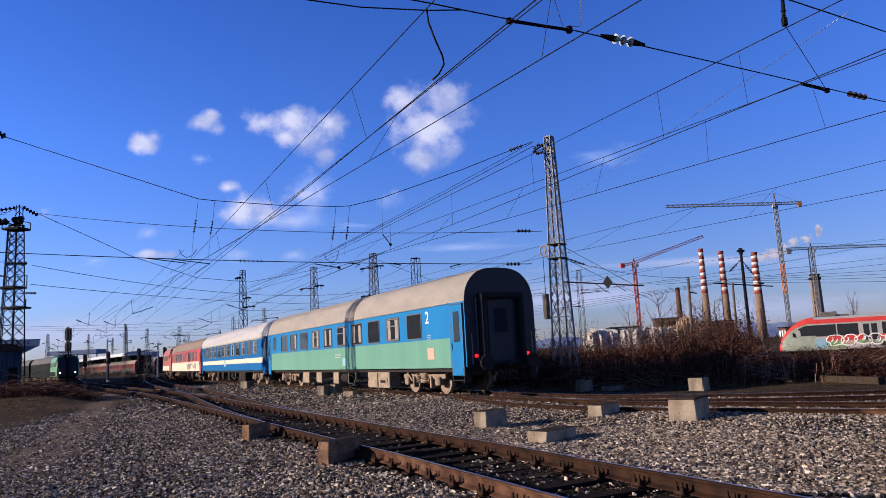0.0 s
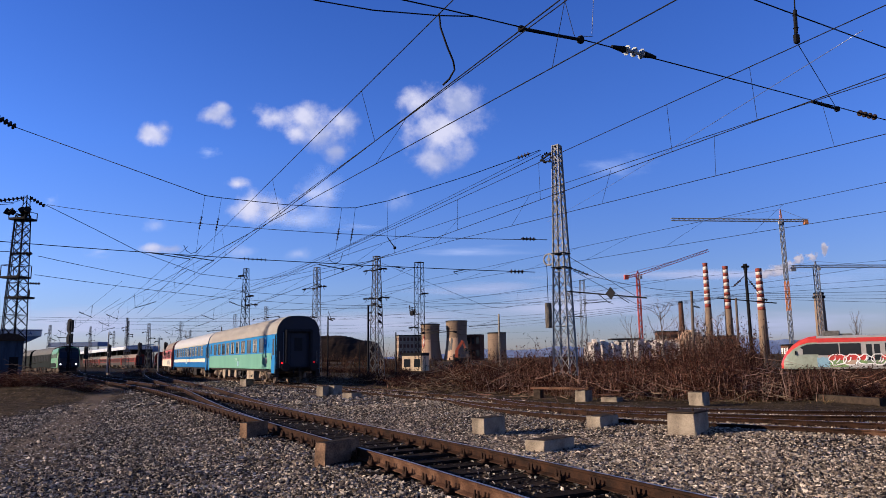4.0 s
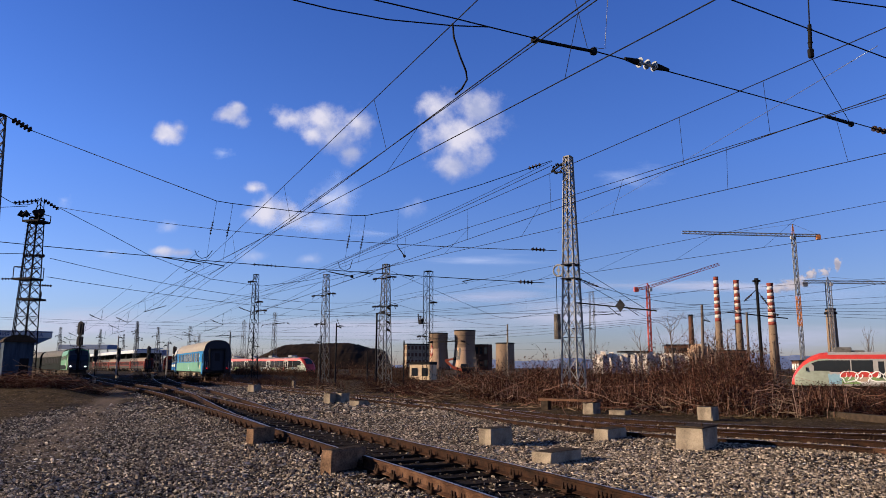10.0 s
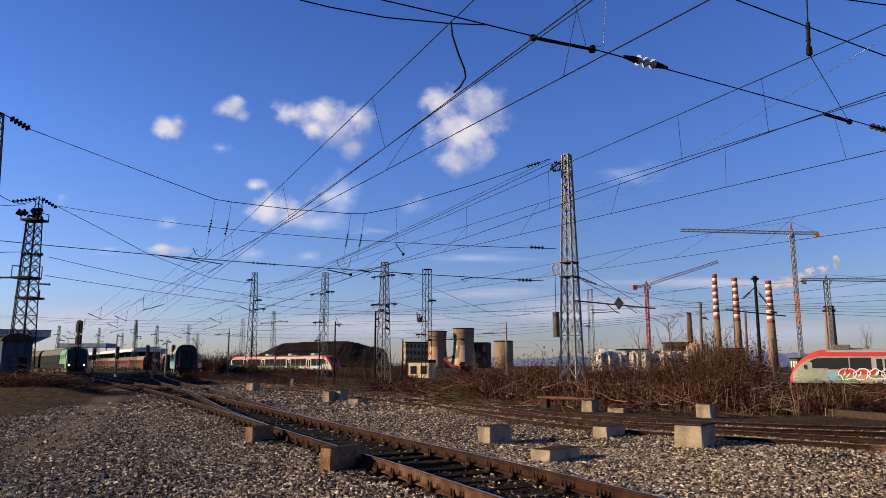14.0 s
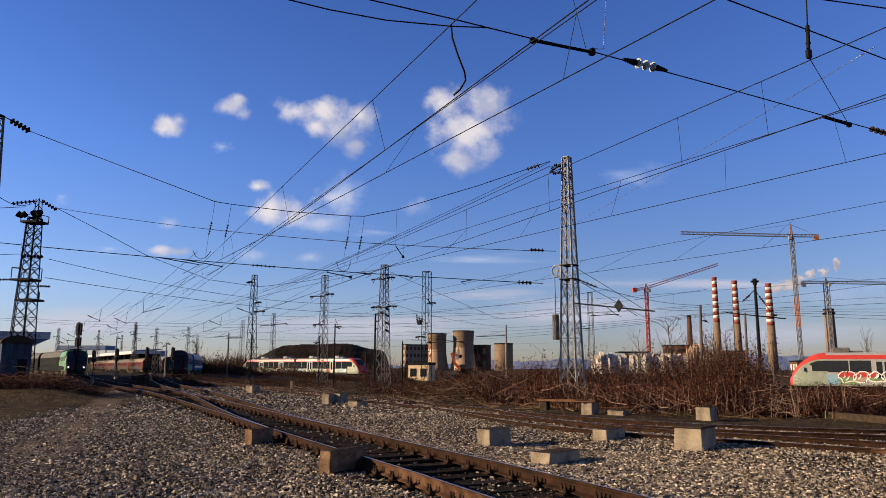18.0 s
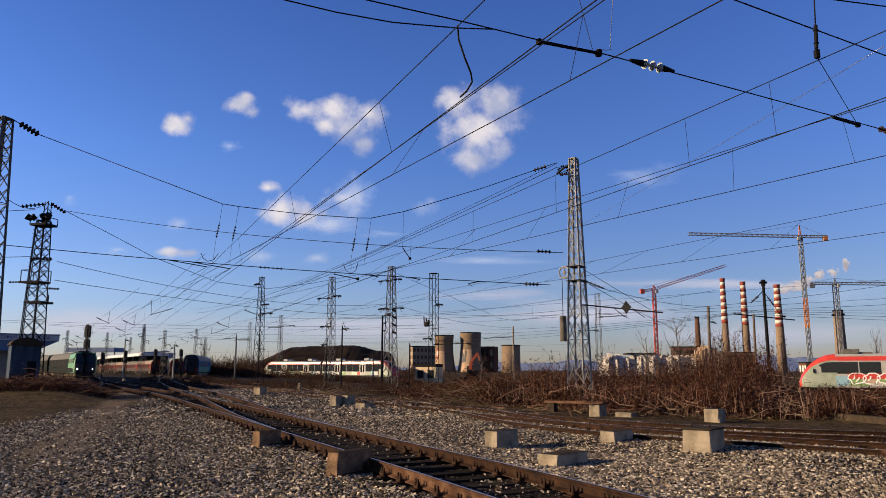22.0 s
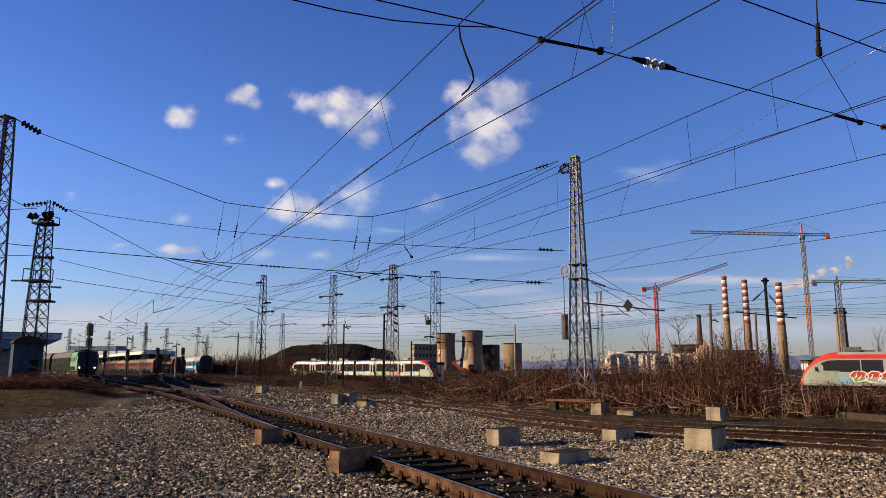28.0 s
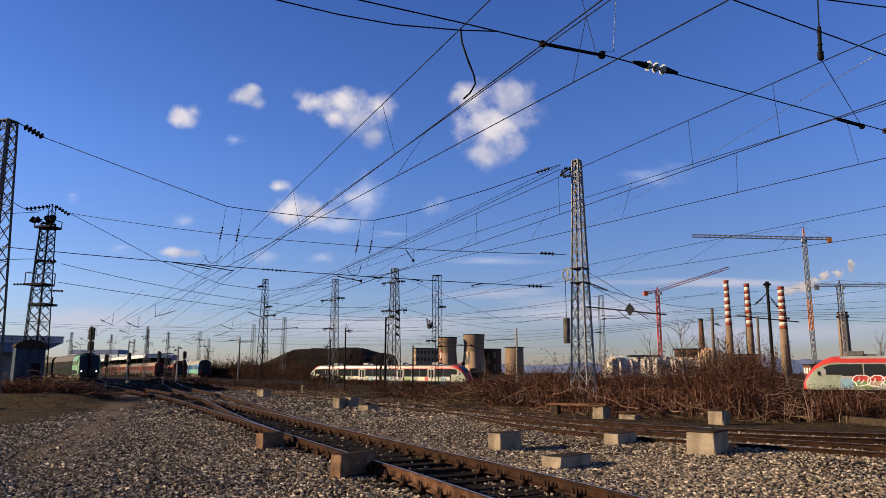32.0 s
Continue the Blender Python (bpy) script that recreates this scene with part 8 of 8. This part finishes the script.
    x = rb.uniform(45, 210)
    far_trees.append((x, rb.uniform(150, 300), rb.uniform(2.5, 5.5), rb.uniform(2.5, 4.5)))
belt = []
for i in range(230):
    az_ = rb.uniform(-0.355, -0.20)
    y = np.interp(az_, [-0.345, -0.22], [183, 159]) + rb.uniform(9, 44)
    belt.append((az_ * y, y, rb.uniform(2.8, 6.4) * (1.0 if az_ < -0.25 else 0.75), rb.uniform(2.2, 3.8)))
thicket("scrub_belt", belt, "dense bare russet scrub before the earth heap", False, 8.0, 3, "twig_far")
heap_mat = [(rb.uniform(-26.5, -19.5), rb.uniform(37.6, 40.4), rb.uniform(0.45, 0.9), rb.uniform(0.9, 1.4)) for i in range(30)]
thicket("low_scrub", heap_mat, "low dark brush round the branch heap", False)
veil = []
for i in range(170):
    az_ = rb.uniform(-0.325, -0.06)
    y = np.interp(az_, [-0.337, -0.22, -0.1, 0.007], [181, 159, 145, 135]) - rb.uniform(7, 26)
    veil.append((az_ * y, y, rb.uniform(2.0, 3.4) if az_ < -0.215 else rb.uniform(1.4, 2.3) if az_ < -0.17 else rb.uniform(0.9, 1.6), rb.uniform(1.6, 2.8)))
thicket("trackside_scrub", veil, "dark dense scrub along the railcar's track", False, 4.2, 3, "twig_far")
thicket("far_thicket", far_trees, "bare brown trees in the distance", False, 7.5, 6, "twig_far")


# upright dry stalks along the edge of the thicket
stalk, stalk_r = [], []
for i in range(300):
    x = rb.uniform(1.0, 13.0)
    y = np.interp(x, ex, ey) + abs(rb.randn()) * 0.7 - 0.1
    h, lean = rb.uniform(0.5, 1.25), rb.randn(2) * 0.16
    t_ = np.linspace(0, 1, 4)[:, None]
    stalk.append(np.array([x, y, float(ground_z(x, y)) - 0.02]) + t_ * np.array([lean[0], lean[1], 1.0]) * h + rb.randn(4, 3) * 0.02)
    w = rb.uniform(0.006, 0.013)
    stalk_r.append(np.linspace(w, w * 0.5, 4))
v_, f_ = tubes(stalk, stalk_r, 4)
tagged(new("dry_stalks", big_mesh("dry_stalks", v_, f_, M["stalk"])), "upright dry brown stalks at the edge of the brush", "stalks", kind="stuff")


def branches(name, cx, cy, rx, ry, n, ht, label, seed, material="twig_pale"):
    r = np.random.RandomState(seed)
    P, R = [], []
    for _ in range(n):
        x, y = cx + r.randn() * rx * 0.5, cy + r.randn() * ry * 0.5
        z = float(ground_z(x, y)) + abs(r.randn()) * ht * 0.5 + 0.03
        a, el, ln = r.rand() * 6.283, r.uniform(-0.15, 0.5), r.uniform(0.5, 2.2)
        d = np.array([math.cos(a) * math.cos(el), math.sin(a) * math.cos(el), math.sin(el)]) * ln
        t = np.linspace(-0.5, 0.5, 4)[:, None]
        p = np.array([x, y, z]) + t * d + r.randn(4, 3) * 0.06
        p[:, 2] = np.maximum(p[:, 2], float(ground_z(x, y)) + 0.015)
        w = r.uniform(0.005, 0.019)
        P.append(p)
        R.append(np.linspace(w, w * 0.4, 4))
    v, f = tubes(P, R, 4)
    tagged(new(name, big_mesh(name, v, f, M[material])), label, "branches", kind="stuff")


branches("branch_pile", -22.9, 39.2, 4.2, 1.9, 520, 0.72, "heap of dark cut branches on bare earth", 3, "twig")
branches("branch_pile", -22.7, 38.6, 4.2, 1.8, 130, 0.9, "bleached sticks lying on the dark branch heap", 13)
branches("branch_pile", 0.4, 35.6, 3.4, 1.6, 260, 0.8, "bleached cut branches lying before the brush", 4)
branches("branch_pile", 10.5, 25.6, 5.0, 1.0, 90, 0.6, "bleached dead branches at the edge of the brush", 5)
branches("dead_stems", 11.5, 25.9, 9.0, 1.6, 110, 1.0, "pale leaning dead stems tangled in the brush", 8, "stalk")
branches("dead_stems", 5.0, 30.0, 4.0, 2.2, 50, 0.9, "pale leaning dead stems tangled in the brush", 9, "stalk")
branches("branch_pile", -8.0, 47.5, 6.0, 2.0, 90, 0.3, "bleached dead branches along the rails", 6)
branches("loose_sticks", 2.0, 30.0, 5.0, 3.0, 60, 0.1, "dry sticks lying on the ground", 7)


def bare_tree(x, y, h, seed, label, narrow=1.0, r0=None):
    """Trunk, limbs and fine twigs of a leafless tree."""
    r = np.random.RandomState(seed)
    root = thing("bare_tree", label, "tree", pose(x, y, float(ground_z(x, y))), "bare trees")
    r0 = r0 or h * 0.014
    t = np.linspace(0, 1, 7)[:, None]
    trunk = t * np.array([0, 0, h * 0.85]) + np.cumsum(r.randn(7, 3) * 0.012 * h, 0) * np.array([1, 1, 0])
    v, f = tubes([trunk], [np.linspace(r0, r0 * 0.25, 7)], 8)
    part("trunk", big_mesh("trunk", v, f, M["bark"]), None, root)
    P, R, P2, R2 = [], [], [], []
    for _ in range(18):
        u = r.uniform(0.2, 0.98)
        i = min(5, int(u * 6))
        p0 = trunk[i] + (trunk[i + 1] - trunk[i]) * (u * 6 - i)
        az, el = r.rand() * 6.283, r.uniform(0.4, 1.1) if narrow == 1 else r.uniform(1.0, 1.35)
        ln = h * r.uniform(0.2, 0.42) * (1.15 - 0.6 * u)
        d = np.array([math.cos(az) * math.cos(el), math.sin(az) * math.cos(el), math.sin(el)]) * ln
        tt = np.linspace(0, 1, 5)[:, None]
        limb = p0 + tt * d + np.array([0, 0, 1]) * ln * 0.2 * tt ** 2 + r.randn(5, 3) * 0.03 * ln
        limb[0] = p0
        w = r0 * 0.42 * (1.1 - 0.6 * u)
        P.append(limb)
        R.append(np.linspace(w, w * 0.25, 5))
        for _ in range(9):
            k = r.randint(1, 5)
            dd = r.randn(3) * 0.5 + d / ln + np.array([0, 0, 0.4])
            dd = dd / np.linalg.norm(dd) * ln * r.uniform(0.2, 0.5)
            P2.append(limb[k] + np.linspace(0, 1, 4)[:, None] * dd + r.randn(4, 3) * 0.02 * ln)
            R2.append(np.linspace(w * 0.3, w * 0.1, 4))
    v, f = tubes(P, R, 5)
    v2, f2 = tubes(P2, R2, 5)
    part("crown", big_mesh("crown", np.concatenate([v, v2]), np.concatenate([f, f2 + len(v)]), M["bark"]), None, root)


bare_tree(11.2, 38.0, 4.6, 1, "bare grey shrub-like tree rising from the brush")
bare_tree(10.2, 40.5, 4.0, 2, "bare grey shrub-like tree rising from the brush")
bare_tree(16.0, 45.0, 4.6, 3, "bare grey shrub-like tree rising from the brush")
bare_tree(17.2, 46.0, 4.8, 4, "bare grey shrub-like tree rising from the brush")
bare_tree(14.8, 46.0, 4.4, 5, "bare grey shrub-like tree rising from the brush")
bare_tree(7.0, 104.0, 5.4, 6, "bare tree in front of the tank")
bare_tree(2.5, 100.0, 4.6, 12, "bare tree in front of the cooling towers")
bare_tree(-76.0, 210.0, 12.0, 7, "bare poplar beyond the yard", 0.3)
bare_tree(48.6, 86.0, 6.6, 8, "bare poplar beyond the parked railcar", 0.3)
bare_tree(35.0, 130.0, 5.0, 9, "bare tree beyond the brush")
bare_tree(-62.0, 200.0, 7.0, 10, "bare tree beyond the yard")
bare_tree(-88.0, 215.0, 8.0, 13, "bare tree beyond the yard")
bare_tree(-18.0, 190.0, 7.0, 14, "bare tree before the earth heap")


# ---- excavator behind the brush ----
exc = thing("excavator", "orange-armed tracked excavator behind the brush", "excavator", pose(1.9, 150.0, -0.9, 0, 0, 0))
exc.scale = (1.5, 1.5, 1.5)
for s_ in (-1, 1):
    part("crawler", Geo().box((0, s_ * 1.0, 0.35), (3.0, 0.45, 0.7), 0, 0, 0.22), M["black"], exc)
part("house", Geo().box((0.5, 0, 1.25), (2.2, 2.1, 0.9), 0, 0, 0.12), M["dark"], exc)
part("cab", Geo().box((-0.2, 0.6, 1.6), (1.0, 0.8, 1.2), 0, 0, 0.08), M["glass"], exc)
boom = part("boom", Geo().bar((0, 0, 0), (-0.25, 0, 1.5), 0.36, 0.42).bar((-0.25, 0, 1.5), (0.25, 0, 2.9), 0.3, 0.34), M["exca"], exc, "orange bent boom")
boom.matrix_basis = pose(-0.3, -0.2, 1.3)
dipper = part("dipper_arm", Geo().bar((0, 0, 0), (0.6, 0, -0.9), 0.26, 0.26), M["exca"], boom)
dipper.matrix_basis = pose(0.25, 0, 2.85)
part("bucket", Geo().box((0.95, 0, 1.8), (0.5, 0.6, 0.45), 0, 0, 0.15), M["dark"], boom)


# ---- ballast stones ----
def stones(name, n, region, size, label, seed, keep):
    r = np.random.RandomState(seed)
    xy = region(r, n)
    xy = xy[keep(xy[:, 0], xy[:, 1])]
    n = len(xy)
    z = ground_z(xy[:, 0], xy[:, 1])
    base = np.array([[x, y, w] for w in (-1, 1) for x, y in ((-1, -1), (1, -1), (1, 1), (-1, 1))], float) * 0.6
    v = base[None] + r.uniform(-0.42, 0.42, (n, 8, 3))
    s = size(r, n, xy)[:, None, None] * r.uniform(0.6, 1.35, (n, 1, 3))
    v = v * s * np.array([1.25, 0.88, 0.8])
    az, ti = r.rand(n) * 6.283, r.randn(n) * 0.65
    c, s_ = np.cos(az), np.sin(az)
    ct, st_ = np.cos(ti), np.sin(ti)
    y2, z2 = v[..., 1] * ct[:, None] - v[..., 2] * st_[:, None], v[..., 1] * st_[:, None] + v[..., 2] * ct[:, None]
    x3, y3 = v[..., 0] * c[:, None] - y2 * s_[:, None], v[..., 0] * s_[:, None] + y2 * c[:, None]
    v = np.stack([x3 + xy[:, 0:1], y3 + xy[:, 1:2], z2 + z[:, None] + 0.012], -1)
    q = np.array([(4, 5, 6, 7), (0, 1, 5, 4), (1, 2, 6, 5), (2, 3, 7, 6), (3, 0, 4, 7)])
    f = (q[None] + (np.arange(n) * 8)[:, None, None]).reshape(-1, 4)
    tagged(new(name, big_mesh(name, v.reshape(-1, 3), f, M["stone"], True)), label, "gravel", kind="stuff")


def fan(lo, hi, power):
    def f(r, n):
        y = lo + (hi - lo) * r.rand(n) ** power
        return np.stack([r.uniform(-0.68, 0.64, n) * y, y], 1)
    return f


def on_ballast(x, y):
    d = dist_to(near_pts, x, y)
    ok = (d > 0.95) | (np.random.RandomState(3).rand(len(x)) < 0.05)
    left = ((y - 0.55 * x) < 38.6 + 1.6 * np.sin(x * 0.8) + 1.3 * np.random.RandomState(6).randn(len(x))) | ((x + 0.5 * y > 2.2) & (y < 62))
    right = (x < np.interp(y, FAR_Y, FAR_X)) | (dist_to(far_pts, x, y) < 1.8 + 0.3 * np.sin(x * 3.1))
    left = left & ((x + 0.26 * y + 0.5 * np.random.RandomState(7).randn(len(x)) > -7.6) | (y < 17))
    path = (np.abs(x + 0.42 * y + 2.1) > 0.75) | (y < 11.5) | (np.random.RandomState(4).rand(len(x)) < 0.25)
    return ok & left & right & path


stones("ballast_stones", 112000, fan(7.2, 26.0, 1.4), lambda r, n, xy: 0.010 + 0.022 * r.rand(n) ** 2, "loose grey crushed-stone ballast", 21, on_ballast)
stones("ballast_stones_between_tracks", 14000, lambda r, n: np.stack([(0.02 + 0.42 * r.rand(n)) * (y_ := 8.0 + 8.0 * r.rand(n)), y_], 1), lambda r, n, xy: 0.012 + 0.024 * r.rand(n) ** 1.8, "loose pale crushed-stone ballast between the tracks", 23, on_ballast)
stones("ballast_stones_far", 32000, fan(24.0, 62.0, 1.2), lambda r, n, xy: r.uniform(0.03, 0.06, n), "loose grey crushed-stone ballast", 22, on_ballast)

# dry grass tufts at the edges
rg = np.random.RandomState(17)
P_, R_ = [], []
for i in range(900):
    if i < 500:
        y = rg.uniform(30, 60)
        x = -0.60 * y + rg.uniform(-12, 6)
    else:
        x = rg.uniform(-10, 18)
        y = np.interp(x, ex, ey) - abs(rg.randn()) * 0.8
    for k in range(5):
        a, hgt = rg.rand() * 6.283, rg.uniform(0.06, 0.22)
        b = np.array([x + rg.randn() * 0.05, y + rg.randn() * 0.05, float(ground_z(x, y)) - 0.01])
        P_.append(b + np.linspace(0, 1, 3)[:, None] * np.array([0, 0, hgt]) + np.linspace(0, 1, 3)[:, None] ** 2 * np.array([math.cos(a), math.sin(a), -0.3]) * hgt * 0.6)
        R_.append([0.006, 0.004, 0.001])
v_, f_ = tubes(P_, R_, 3)
tagged(new("dry_grass", big_mesh("dry_grass", v_, f_, M["grass"])), "sparse dry grass on the bare ground", "grass", kind="stuff")


# ---- what moves ----
def rail_pose(line, s, reach, z, flip=1):
    """Pose of a vehicle whose middle is s metres along the line, by its two pivots."""
    a, _ = line_at(line, s - reach)
    b, _ = line_at(line, s + reach)
    h = math.atan2(b[1] - a[1], b[0] - a[0])
    return Matrix.Translation(((a[0] + b[0]) / 2, (a[1] + b[1]) / 2, z)) @ Matrix.Rotation(h, 4, "Z")


TAIL = [(0, 31.6), (1, 37.7), (2, 43.4), (3, 49.2), (4, 54.8), (5, 60.4), (6, 66.0), (7, 71.5), (8, 76.9), (9, 82.5), (10, 88.6), (11, 94.6), (12, 101.0), (13, 107.3), (14, 113.3), (15, 118.8), (16, 124.0), (17, 129.0), (18, 133.8), (19, 138.8), (20, 143.6), (21, 148.3), (22, 153.0), (23, 158.0), (24, 162.8), (25, 167.4), (26, 171.3), (27, 175.0), (28, 178.5), (29, 181.8), (30, 185.2), (31, 188.8), (32, 192.8)]
FRONT = [(0, 100.0), (2, 105.9), (4, 111.3), (6, 116.5), (8, 121.6), (10, 126.4), (12, 130.5), (14, 134.6), (16, 138.4), (18, 142.0), (20, 145.2), (22, 148.4), (24, 151.7), (26, 154.9), (28, 158.2), (30, 161.6), (32, 165.0)]


def motions():
    behind = -0.12
    for ob, length, reach, gap in ((coach_a, 24.7, 8.7, 0.0), (coach_b, 26.1, 9.5, 25.3), (coach_c, 24.2, 8.6, 52.1), (engine, 16.5, 4.3, 77.1)):
        walk(ob, [(t, rail_pose(T2, s + behind + gap + length / 2, reach, 0.20)) for t, s in TAIL])
    rows = []
    for t, s in FRONT:
        m = rail_pose(T4, s - 20.6, 17.0, 0.0)
        p = m.translation
        z = float(ground_z(p.x, p.y)) + 0.16
        rows.append((t, Matrix.Translation((0, 0, z)) @ m))
    walk(moving_railcar, rows)
    tilt = [(0, 10), (3, 15), (6, 14), (7, 10), (8, -15), (9, -58), (10, -66), (14, -67), (17, -62), (18, -36), (19, -8), (20, 8), (21, 18), (22, 18), (23, 8), (24, -22), (25, -55), (26, -66), (28, -70), (32, -70)]
    walk(boom, [(t, pose(-0.3, -0.2, 1.3, 0, a, 0)) for t, a in tilt])
    for ob, at_, drift in CLOUDS:
        walk(ob, [(0, Matrix.Translation(at_)), (32, Matrix.Translation(at_ + drift))])


motions()
